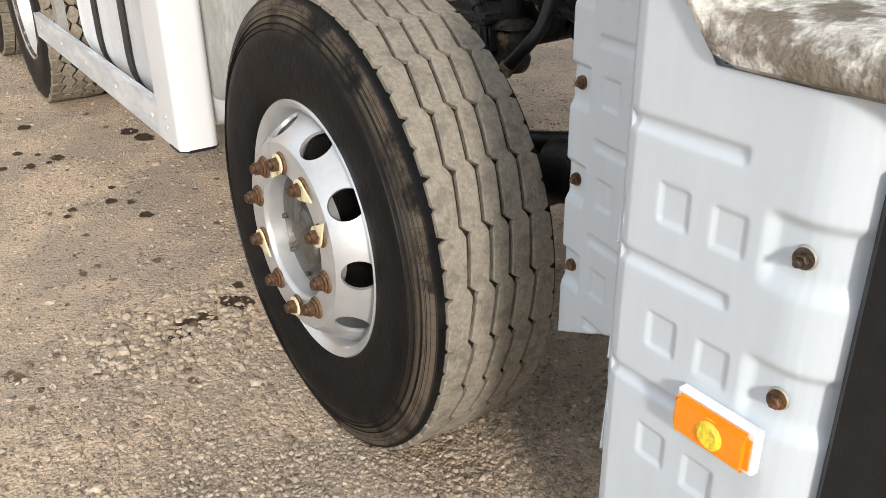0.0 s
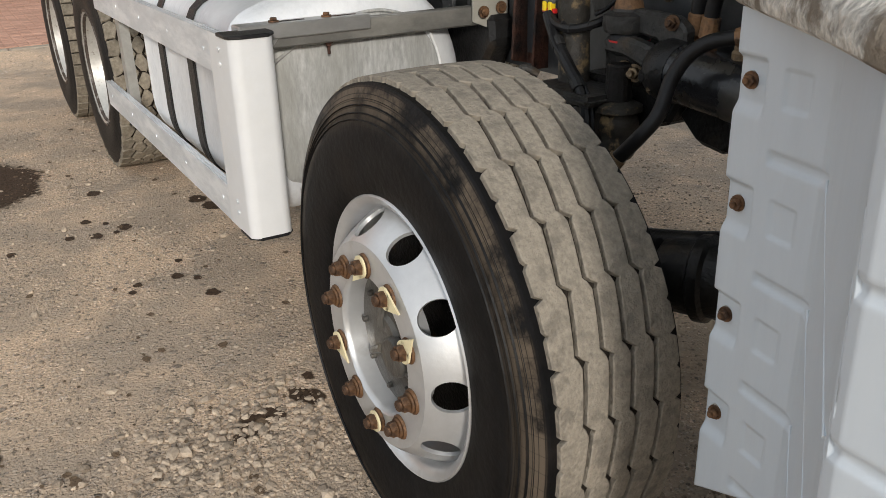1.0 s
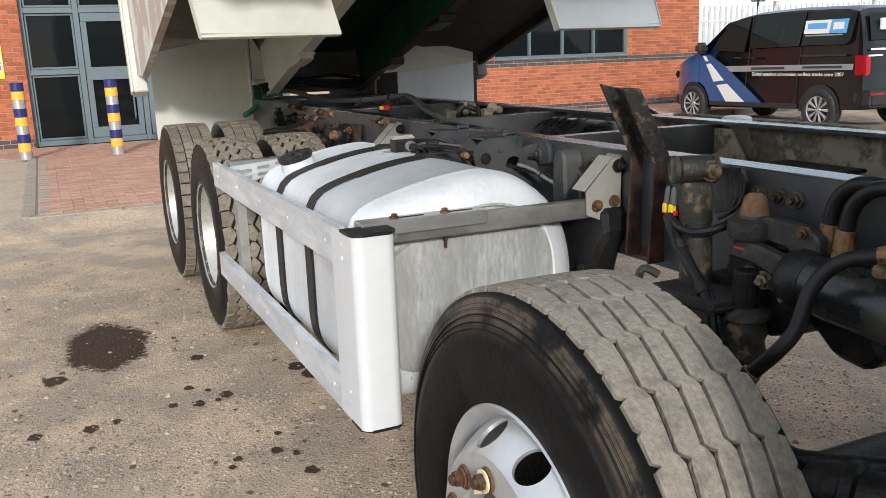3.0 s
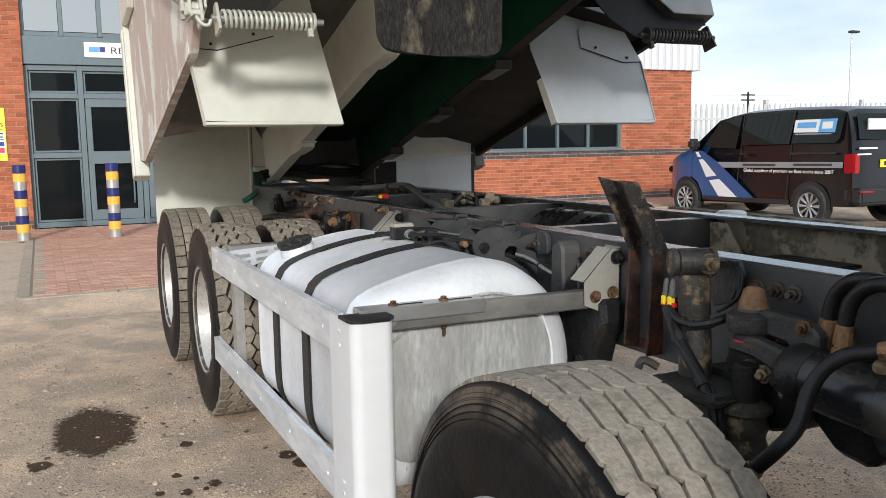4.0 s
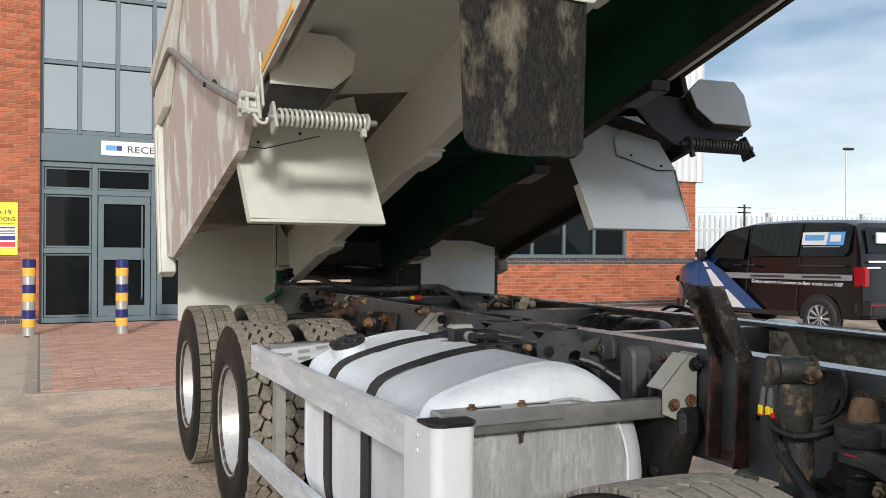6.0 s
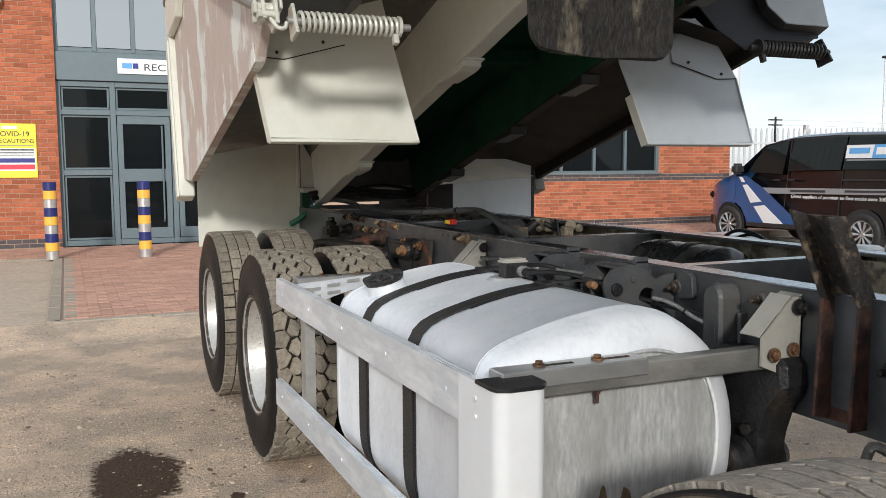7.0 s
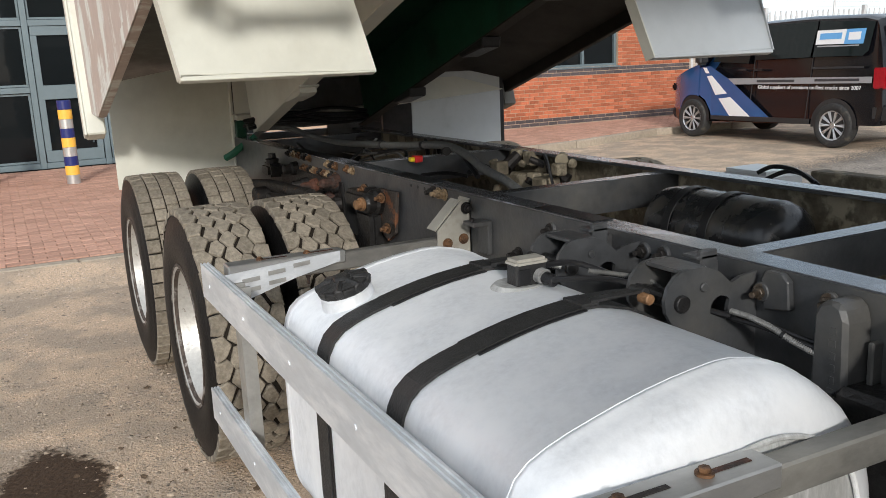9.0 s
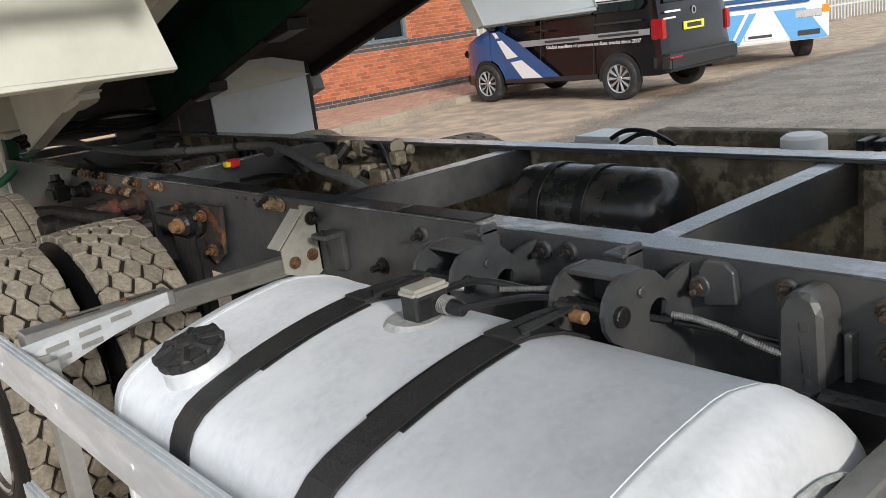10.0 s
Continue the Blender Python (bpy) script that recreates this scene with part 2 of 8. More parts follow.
M["body"] = surface("cream_white_body_paint", (0.62, 0.62, 0.545), 0.42, vary=0.04, grain=14, bump=0.04, bump_scale=22,
                    stain=(0.50, 0.49, 0.42), stain_scale=2.4, stain_from=0.5, stain_to=0.8, coat=0.1)
M["primer"] = surface("patchy_primer_paint", (0.47, 0.38, 0.33), 0.6, vary=0.08, grain=14, bump=0.05, bump_scale=30,
                      stain=(0.66, 0.655, 0.60), stain_scale=2.7, stain_from=0.515, stain_to=0.575, stretch=(1, 1.5, 0.62))
M["under"] = surface("grey_underbody_paint", (0.56, 0.56, 0.50), 0.5, vary=0.06, grain=10, bump=0.05,
                     stain=(0.53, 0.525, 0.46), stain_scale=2.5, stain_from=0.5, stain_to=0.8)
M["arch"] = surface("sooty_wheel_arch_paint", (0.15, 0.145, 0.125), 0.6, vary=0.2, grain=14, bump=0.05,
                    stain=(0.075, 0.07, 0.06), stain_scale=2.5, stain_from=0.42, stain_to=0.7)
M["green"] = surface("dark_green_floor_paint", (0.010, 0.062, 0.036), 0.42, vary=0.2, grain=8, bump=0.05,
                     stain=(0.009, 0.02, 0.014), stain_scale=2.5, stain_from=0.5, stain_to=0.7, spec=0.3)
M["alu"] = surface("weathered_aluminium", (0.63, 0.66, 0.69), 0.42, 0.40, vary=0.08, grain=22, bump=0.06, bump_scale=80,
                   stain=(0.80, 0.82, 0.84), stain_scale=9, stain_from=0.46, stain_to=0.62, stretch=(1, 0.5, 2))
M["tank"] = surface("brushed_aluminium_tank", (0.68, 0.70, 0.725), 0.48, 0.25, vary=0.09, grain=70, bump=0.03, bump_scale=200,
                    stain=(0.77, 0.785, 0.80), stain_scale=9, stain_from=0.40, stain_to=0.65, stain_rough=0.55, stretch=(1, 1, 0.7))
M["galv"] = surface("galvanised_steel", (0.43, 0.43, 0.41), 0.45, 0.7, vary=0.12, grain=26, bump=0.06, bump_scale=90,
                    stain=(0.27, 0.27, 0.25), stain_scale=7, stain_from=0.5, stain_to=0.75)
M["sleeve"] = surface("dull_aluminium_sleeve", (0.40, 0.40, 0.39), 0.36, 0.7, vary=0.12, grain=26, bump=0.06, bump_scale=90,
                      stain=(0.50, 0.50, 0.49), stain_scale=7, stain_from=0.48, stain_to=0.7, stretch=(0.5, 1, 1))
M["armsteel"] = surface("dull_bare_steel", (0.20, 0.195, 0.18), 0.48, 0.55, vary=0.2, grain=26, bump=0.1, bump_scale=90,
                         stain=(0.33, 0.32, 0.29), stain_scale=8, stain_from=0.48, stain_to=0.7, stretch=(0.5, 1, 1))
M["bracket"] = surface("grey_painted_bracket", (0.37, 0.355, 0.31), 0.5, 0.2, vary=0.08, grain=26, bump=0.05,
                       stain=(0.27, 0.255, 0.215), stain_scale=9)
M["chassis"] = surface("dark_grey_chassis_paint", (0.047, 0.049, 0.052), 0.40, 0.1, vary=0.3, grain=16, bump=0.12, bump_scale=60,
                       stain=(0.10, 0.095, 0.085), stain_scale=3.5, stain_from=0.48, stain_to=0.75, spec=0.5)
M["chassis_in"] = surface("muddy_chassis_inside", (0.125, 0.107, 0.078), 0.8, vary=0.4, grain=26, bump=0.4, bump_scale=70,
                          stain=(0.27, 0.235, 0.172), stain_scale=6.5, stain_from=0.51, stain_to=0.58, spec=0.2)
# scuffs plus a paler, bluer tone that paints in the sheen of the sky
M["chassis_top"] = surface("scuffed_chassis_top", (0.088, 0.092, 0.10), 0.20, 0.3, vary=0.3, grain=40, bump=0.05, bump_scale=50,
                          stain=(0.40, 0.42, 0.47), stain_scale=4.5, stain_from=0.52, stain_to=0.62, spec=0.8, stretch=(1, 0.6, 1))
M["black"] = surface("black_plastic", (0.012, 0.012, 0.013), 0.42, vary=0.3, grain=40, bump=0.12, bump_scale=200, spec=0.3)
M["strap"] = surface("black_rubber_strap", (0.022, 0.022, 0.022), 0.5, vary=0.35, grain=60, bump=0.2, bump_scale=200,
                     stain=(0.07, 0.065, 0.06), stain_scale=20, stain_from=0.6, stain_to=0.75, spec=0.3)
M["gloss"] = surface("gloss_black_tank_paint", (0.017, 0.018, 0.020), 0.24, vary=0.2, grain=10, bump=0.08, bump_scale=30,
                     stain=(0.085, 0.075, 0.06), stain_scale=7, stain_from=0.50, stain_to=0.74, stain_rough=0.6)
M["wornnut"] = surface("worn_steel_nut", (0.105, 0.085, 0.066), 0.45, 0.6, vary=0.5, grain=120, bump=0.3, bump_scale=220,
                       stain=(0.065, 0.045, 0.03), stain_scale=60, stain_from=0.45, stain_to=0.6)
M["conduit"] = surface("silver_ribbed_conduit", (0.20, 0.20, 0.195), 0.5, 0.3, vary=0.4, grain=90, bump=0.1)
M["rust"] = surface("rusty_red_steel", (0.105, 0.045, 0.03), 0.75, 0.15, vary=0.5, grain=40, bump=0.5, bump_scale=120,
                    stain=(0.030, 0.026, 0.024), stain_scale=8, stain_from=0.40, stain_to=0.58, spec=0.25)
M["greasy"] = surface("greasy_grey_casting", (0.040, 0.039, 0.037), 0.45, 0.2, vary=0.5, grain=30, bump=0.35, bump_scale=90,
                      stain=(0.085, 0.062, 0.040), stain_scale=9, stain_from=0.56, stain_to=0.72, spec=0.45)
M["rustplate"] = surface("flaking_rusty_plate", (0.036, 0.030, 0.026), 0.65, 0.1, vary=0.4, grain=40, bump=0.5, bump_scale=110,
                     stain=(0.15, 0.062, 0.030), stain_scale=13, stain_from=0.54, stain_to=0.60, spec=0.3)
M["stay_dark"] = surface("scabbed_black_steel", (0.030, 0.026, 0.023), 0.6, 0.2, vary=0.5, grain=50, bump=0.6, bump_scale=110,
                         stain=(0.17, 0.12, 0.08), stain_scale=26, stain_from=0.53, stain_to=0.64, spec=0.35)
# near-white colour that paints the highlight on the tank end's crease
M["crease_glint"] = surface("pale_worn_crease", (0.78, 0.79, 0.79), 0.5, 0.1, vary=0.1, bump=0.05)
M["tank_end"] = surface("streaky_dull_tank_end", (0.47, 0.475, 0.465), 0.5, 0.3, vary=0.30, grain=55, bump=0.10, bump_scale=140,
                        stain=(0.335, 0.335, 0.315), stain_scale=5, stain_from=0.46, stain_to=0.62, stretch=(1.6, 1, 0.38))
M["muck"] = surface("dried_brown_muck", (0.13, 0.088, 0.050), 0.9, vary=0.4, grain=40, bump=0.6, bump_scale=80)
M["darkrust"] = surface("dark_worn_steel", (0.022, 0.020, 0.019), 0.55, 0.45, vary=0.35, grain=30, bump=0.35, bump_scale=120,
                        stain=(0.13, 0.072, 0.038), stain_scale=13, stain_from=0.6, stain_to=0.68, spec=0.3)
M["bay"] = surface("oily_black_casting", (0.017, 0.0165, 0.0165), 0.38, 0.2, vary=0.5, grain=24, bump=0.3, bump_scale=90,
                   stain=(0.06, 0.045, 0.033), stain_scale=9, stain_from=0.6, stain_to=0.75, spec=0.35)
M["flaky"] = surface("flaking_ochre_paint", (0.040, 0.036, 0.030), 0.6, 0.15, vary=0.35, grain=30, bump=0.35, bump_scale=90,
                     stain=(0.25, 0.175, 0.09), stain_scale=19, stain_from=0.52, stain_to=0.62)
M["grease"] = surface("greasy_tan_nut", (0.24, 0.17, 0.10), 0.6, 0.1, vary=0.45, grain=70, bump=0.3, bump_scale=200,
                      stain=(0.10, 0.065, 0.035), stain_scale=40, stain_from=0.5, stain_to=0.62)
M["oldpaint"] = surface("worn_gritty_alloy", (0.53, 0.505, 0.46), 0.7, 0.15, vary=0.55, grain=70, bump=0.8, bump_scale=70,
                        stain=(0.19, 0.16, 0.125), stain_scale=13, stain_from=0.48, stain_to=0.56)
M["rubber_flap"] = surface("worn_black_rubber_flap", (0.017, 0.015, 0.013), 0.7, vary=0.9, grain=70, bump=0.7, bump_scale=90,
                           stain=(0.17, 0.145, 0.105), stain_scale=5.5, stain_from=0.53, stain_to=0.66, stretch=(1.5, 1, 0.75), spec=0.25)
# dirt brown, darkened further: shade of the far underside is put into the colour
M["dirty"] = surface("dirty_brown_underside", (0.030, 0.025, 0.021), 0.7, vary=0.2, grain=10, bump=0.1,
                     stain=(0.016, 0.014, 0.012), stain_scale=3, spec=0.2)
M["spring_l"] = surface("painted_coil_spring", (0.55, 0.55, 0.48), 0.4, 0.2, vary=0.1, bump=0.05)
M["spring_r"] = surface("black_coil_spring", (0.035, 0.035, 0.035), 0.4, 0.3, vary=0.2, bump=0.05)
M["greywing"] = surface("blue_grey_wing_paint", (0.46, 0.49, 0.51), 0.45, vary=0.04, grain=12, bump=0.04,
                        stain=(0.37, 0.39, 0.40), stain_scale=3)
M["lens"] = surface("amber_lens_plastic", (0.95, 0.27, 0.01), 0.15, vary=0.08, grain=60, bump=0.2, bump_scale=260, coat=0.5)
M["lens_mid"] = surface("bright_amber_reflector", (1.0, 0.62, 0.04), 0.12, vary=0.3, grain=60, bump=0.5, bump_scale=160, coat=0.5)
M["yellow"] = surface("yellow_plastic", (0.85, 0.62, 0.02), 0.4, vary=0.05, bump=0.0)
M["red"] = surface("red_plastic", (0.55, 0.02, 0.02), 0.35, vary=0.05, bump=0.0)
M["hose_green"] = surface("green_hose", (0.015, 0.13, 0.07), 0.45, vary=0.1, bump=0.05)
M["loom"] = surface("dusty_cable_conduit", (0.10, 0.10, 0.095), 0.6, vary=0.25, grain=60, bump=0.2, spec=0.3)
M["brass"] = surface("brass_fitting", (0.25, 0.135, 0.065), 0.55, 0.3, vary=0.45, grain=60, bump=0.25, bump_scale=160,
                     stain=(0.06, 0.04, 0.028), stain_scale=30, stain_from=0.52, stain_to=0.64)
M["brick"] = surface("orange_red_brick", (0.39, 0.122, 0.062), 0.85, vary=0.25, grain=30, bump=0.3, bump_scale=60,
                     piece=0.26, island=True, spec=0.2)
M["brick_p"] = surface("orange_red_brick_piece", (0.39, 0.122, 0.062), 0.85, vary=0.25, grain=30, bump=0.3, bump_scale=60, piece=0.26, spec=0.2)
M["brick_dark"] = surface("blue_brick", (0.075, 0.06, 0.062), 0.7, vary=0.2, grain=30, bump=0.2, piece=0.3, island=True)
M["mortar"] = surface("mortar", (0.44, 0.32, 0.23), 0.95, vary=0.15, grain=60, bump=0.2)
M["paver"] = surface("red_block_paver", (0.45, 0.265, 0.195), 0.9, vary=0.2, grain=40, bump=0.3, bump_scale=90, piece=0.16, island=True, spec=0.2)
M["paver_p"] = surface("red_block_paver_piece", (0.45, 0.265, 0.195), 0.9, vary=0.2, grain=40, bump=0.3, bump_scale=90, piece=0.16, spec=0.2)
M["joint"] = surface("sand_joint", (0.24, 0.17, 0.13), 0.95, vary=0.2, bump=0.2)
M["kerb"] = surface("concrete_kerb", (0.34, 0.285, 0.22), 0.9, vary=0.2, grain=24, bump=0.3, piece=0.1,
                    stain=(0.28, 0.23, 0.18), stain_scale=4)
M["frame"] = surface("grey_green_window_frame", (0.125, 0.165, 0.18), 0.45, 0.1, vary=0.06, grain=10, bump=0.02)
M["glass"] = glass("dark_window_glass")
M["sky_glass"] = glass("solar_coated_glass", (0.42, 0.43, 0.42), 0.02, 1.0)
M["clad"] = surface("white_ribbed_cladding", (0.62, 0.63, 0.64), 0.5, 0.1, vary=0.05, bump=0.03)
M["fence"] = surface("galvanised_palisade", (0.62, 0.63, 0.63), 0.5, 0.3, vary=0.08, bump=0.03)
M["van_black"] = surface("gloss_black_car_paint", (0.007, 0.007, 0.009), 0.18, vary=0.05, grain=5, bump=0.0, coat=0.2, spec=0.35)
M["van_blue"] = surface("gloss_blue_car_paint", (0.018, 0.085, 0.245), 0.22, vary=0.04, grain=5, bump=0.0, coat=0.6)
M["van_white"] = surface("white_vinyl", (0.80, 0.80, 0.80), 0.35, vary=0.03, bump=0.0)
M["van_grey"] = surface("silver_vinyl", (0.28, 0.28, 0.29), 0.4, vary=0.05, bump=0.0)
M["van_glass"] = glass("tinted_van_glass", (0.012, 0.016, 0.016), 0.02)
M["van_trim"] = surface("black_bumper_plastic", (0.02, 0.02, 0.021), 0.5, vary=0.1, bump=0.05)
M["tail"] = surface("red_tail_lamp", (0.36, 0.008, 0.014), 0.12, vary=0.2, grain=20, bump=0.0, coat=0.7)
M["alloy"] = surface("car_alloy_wheel", (0.55, 0.55, 0.56), 0.28, 0.8, vary=0.05, bump=0.0)
M["car_tyre"] = surface("car_tyre_rubber", (0.022, 0.022, 0.022), 0.75, vary=0.3, grain=50, bump=0.1,
                        stain=(0.08, 0.07, 0.055), stain_scale=8)
M["blue_band"] = surface("navy_band", (0.013, 0.02, 0.13), 0.4, vary=0.08, bump=0.02)
M["yellow_band"] = surface("amber_yellow_band", (0.83, 0.45, 0.06), 0.45, vary=0.06, bump=0.02)
M["steel_band"] = surface("brushed_steel_bollard", (0.55, 0.54, 0.52), 0.35, 0.7, vary=0.1, grain=20, bump=0.03)
M["sign_white"] = surface("white_sign_board", (0.80, 0.81, 0.80), 0.45, vary=0.03, bump=0.0)
M["sign_yellow"] = surface("yellow_sign_board", (0.85, 0.72, 0.05), 0.45, vary=0.03, bump=0.0)
M["sign_navy"] = surface("navy_print", (0.03, 0.04, 0.22), 0.45, vary=0.03, bump=0.0)
M["sign_red"] = surface("red_print", (0.75, 0.05, 0.08), 0.45, vary=0.03, bump=0.0)
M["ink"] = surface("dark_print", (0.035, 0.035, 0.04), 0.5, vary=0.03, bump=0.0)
M["sky_blue"] = surface("light_blue_print", (0.12, 0.36, 0.68), 0.4, vary=0.03, bump=0.0)
M["orange_paint"] = surface("orange_stripe_paint", (0.70, 0.36, 0.05), 0.5, vary=0.1, bump=0.02)
M["concrete"] = surface("concrete_strip", (0.44, 0.36, 0.275), 0.9, vary=0.2, grain=18, bump=0.3, stain=(0.36, 0.285, 0.21), stain_scale=2)


# ---- building helpers ----
def emptied(name, m, label, category, group="", kind=""):
    ob = new(name)
    ob.matrix_basis = m
    return tagged(ob, label, category, group, kind)


def part(name, bm, material, parent=None, label="", at=None, smooth=False):
    """One mesh object. Level-one parts of a thing that stands away from the origin keep world coordinates."""
    me = bpy.data.meshes.new(name)
    if isinstance(bm, bmesh.types.BMesh):
        bmesh.ops.recalc_face_normals(bm, faces=bm.faces)
        if smooth:
            for f in bm.faces:
                f.smooth = True
            for e in bm.edges:
                if len(e.link_faces) == 2 and e.calc_face_angle(0.0) > 0.6:
                    e.smooth = False
        bm.to_mesh(me)
        bm.free()
    else:
        me.from_pydata(*bm)
        me.validate()
    me.materials.append(material)
    ob = new(name, me)
    if at is not None:
        ob.matrix_basis = at
    if parent is not None:
        ob.parent = parent
        if parent.type == "EMPTY" and not parent.get("local_frame", 0):
            ob.matrix_parent_inverse = parent.matrix_basis.inverted()
    if label:
        tagged(ob, label)
    return ob


def again(ob, at, name=None, parent=None):
    """A further object on the same mesh."""
    o = new(name or ob.name.split(".")[0], ob.data)
    o.matrix_basis = at
    o.parent = parent if parent is not None else ob.parent
    o.matrix_parent_inverse = ob.matrix_parent_inverse
    return o


def fresh():
    return bmesh.new()


def box(x0, x1, y0, y1, z0, z1, bevel=0.0, bm=None, m=None, seg=1):
    b = bmesh.new()
    bmesh.ops.create_cube(b, size=1)
    for v in b.verts:
        v.co = Vector(((x0 + x1) / 2 + v.co.x * (x1 - x0), (y0 + y1) / 2 + v.co.y * (y1 - y0), (z0 + z1) / 2 + v.co.z * (z1 - z0)))
    if bevel:
        bmesh.ops.bevel(b, geom=list(b.edges), offset=bevel, segments=seg, affect="EDGES")
    return merged(b, bm, m)


def merged(b, bm, m=None):
    if m is not None:
        bmesh.ops.transform(b, matrix=m, verts=b.verts)
    if bm is None:
        return b
    me = bpy.data.meshes.new("tmp")
    b.to_mesh(me)
    b.free()
    bm.from_mesh(me)
    bpy.data.meshes.remove(me)
    return bm


def basis_for(p0, p1):
    d = (Vector(p1) - Vector(p0))
    return Matrix.Translation(p0) @ d.to_track_quat("Z", "Y").to_matrix().to_4x4(), d.length


def rod(p0, p1, r0, r1=None, seg=16, bevel=0.0, bm=None):
    r1 = r0 if r1 is None else r1
    m, length = basis_for(p0, p1)
    b = bmesh.new()
    prof = [(0, 0), (r0 - bevel, 0), (r0, bevel), (r1, length - bevel), (r1 - bevel, length), (0, length)] if bevel else \
        [(0, 0), (r0, 0), (r1, length), (0, length)]
    spin_into(b, prof, seg)
    return merged(b, bm, m)


def spin_into(b, prof, seg, closed=False):
    """Revolve (radius, height) pairs about z."""
    rings = []
    for r, z in prof:
        if r < 1e-6:
            rings.append([b.verts.new((0, 0, z))])
        else:
            rings.append([b.verts.new((r * math.cos(2 * math.pi * i / seg), r * math.sin(2 * math.pi * i / seg), z)) for i in range(seg)])
    pairs = list(zip(rings, rings[1:])) + ([(rings[-1], rings[0])] if closed else [])
    for a, c in pairs:
        for i in range(seg):
            k = (i + 1) % seg
            if len(a) == 1 and len(c) == 1:
                continue
            if len(a) == 1:
                b.faces.new((a[0], c[i], c[k]))
            elif len(c) == 1:
                b.faces.new((a[i], c[0], a[k]))
            else:
                b.faces.new((a[i], c[i], c[k], a[k]))
    return b


TO_X = Matrix.Rotation(math.pi / 2, 4, "Y")      # z axis of a revolved shape to +x


def spin_x(prof, seg=64, bm=None, closed=False):
    """Revolve (radius, x) pairs about the x axis."""
    b = spin_into(bmesh.new(), prof, seg, closed)
    return merged(b, bm, TO_X)


def tube(points, r, seg=10, bm=None, smooth_steps=0):
    pts = [Vector(p) for p in points]
    if smooth_steps:
        fine = []
        for i in range(len(pts) - 1):
            a, p, q, c = pts[max(0, i - 1)], pts[i], pts[i + 1], pts[min(len(pts) - 1, i + 2)]
            for k in range(smooth_steps):
                t = k / smooth_steps
                fine.append(0.5 * ((2 * p) + (q - a) * t + (2 * a - 5 * p + 4 * q - c) * t * t + (3 * p - a - 3 * q + c) * t ** 3))
        pts = fine + [pts[-1]]
    b = bmesh.new()
    rings, ref = [], Vector((0.13, 0.31, 0.94)).normalized()
    for i, p in enumerate(pts):
        d = (pts[min(i + 1, len(pts) - 1)] - pts[max(i - 1, 0)]).normalized()
        u = (ref - d * ref.dot(d)).normalized()
        ref = u
        w = d.cross(u)
        rings.append([b.verts.new(p + r * (u * math.cos(2 * math.pi * k / seg) + w * math.sin(2 * math.pi * k / seg))) for k in range(seg)])
    for a, c in zip(rings, rings[1:]):
        for k in range(seg):
            b.faces.new((a[k], c[k], c[(k + 1) % seg], a[(k + 1) % seg]))
    b.faces.new(rings[0]), b.faces.new(rings[-1])
    return merged(b, bm)


def prism(poly, axis, a0, a1, bm=None, bevel=0.0, m=None):
    """Extrude a polygon of two coordinates along an axis: x -> (y, z), y -> (x, z), z -> (x, y)."""
    def at(p, a):
        return {"x": (a, p[0], p[1]), "y": (p[0], a, p[1]), "z": (p[0], p[1], a)}[axis]
    b = bmesh.new()
    lo, hi = [b.verts.new(at(p, a0)) for p in poly], [b.verts.new(at(p, a1)) for p in poly]
    b.faces.new(lo), b.faces.new(hi)
    for i in range(len(poly)):
        k = (i + 1) % len(poly)
        b.faces.new((lo[i], lo[k], hi[k], hi[i]))
    bmesh.ops.recalc_face_normals(b, faces=b.faces)
    if bevel:
        bmesh.ops.bevel(b, geom=list(b.edges), offset=bevel, segments=1, affect="EDGES")
    return merged(b, bm, m)


def slab(corners, thick, bm=None, bevel=0.0):
    """A plate: a planar outline of points, thickened along its normal."""
    pts = [Vector(c) for c in corners]
    n = Vector((0, 0, 0))
    for i in range(1, len(pts) - 1):
        n += (pts[i] - pts[0]).cross(pts[i + 1] - pts[0])
    n.normalize()
    b = bmesh.new()
    lo, hi = [b.verts.new(p) for p in pts], [b.verts.new(p + n * thick) for p in pts]
    b.faces.new(lo), b.faces.new(hi)
    for i in range(len(pts)):
        k = (i + 1) % len(pts)
        b.faces.new((lo[i], lo[k], hi[k], hi[i]))
    bmesh.ops.recalc_face_normals(b, faces=b.faces)
    if bevel:
        bmesh.ops.bevel(b, geom=list(b.edges), offset=bevel, segments=2, affect="EDGES")
    return merged(b, bm)


def bolt_mesh(r=0.014, head=0.012, bm=None, at=(0, 0, 0), way=(-1, 0, 0), shaft=0.0):
    """A hexagon head on a washer, with a thread end when shaft is given."""
    d = Vector(way).normalized()
    p = Vector(at)
    b = rod(p, p + d * 0.004, r * 1.45, seg=16)
    rod(p + d * 0.004, p + d * (0.004 + head), r, seg=6, bevel=0.0015, bm=b)
    if shaft:
        rod(p + d * (0.004 + head), p + d * (0.004 + head + shaft), r * 0.55, seg=10, bevel=0.001, bm=b)
    return merged(b, bm)


def letters(name, text, size, m, material, parent=None, depth=0.002, align="LEFT", stretch=1.0):
    """Words in the built-in font, as a mesh."""
    cu = bpy.data.curves.new(name, "FONT")
    cu.body, cu.size, cu.extrude, cu.align_x = text, size, depth, align
    tmp = bpy.data.objects.new(name, cu)
    me = bpy.data.meshes.new_from_object(tmp)
    bpy.data.objects.remove(tmp)
    bpy.data.curves.remove(cu)
    me.transform(Matrix.Diagonal((stretch, 1, 1, 1)))
    me.transform(m)
    me.materials.clear()
    me.materials.append(material)
    ob = new(name, me)
    if parent is not None:
        ob.parent = parent
        if parent.type == "EMPTY":
            ob.matrix_parent_inverse = parent.matrix_basis.inverted()
    return ob

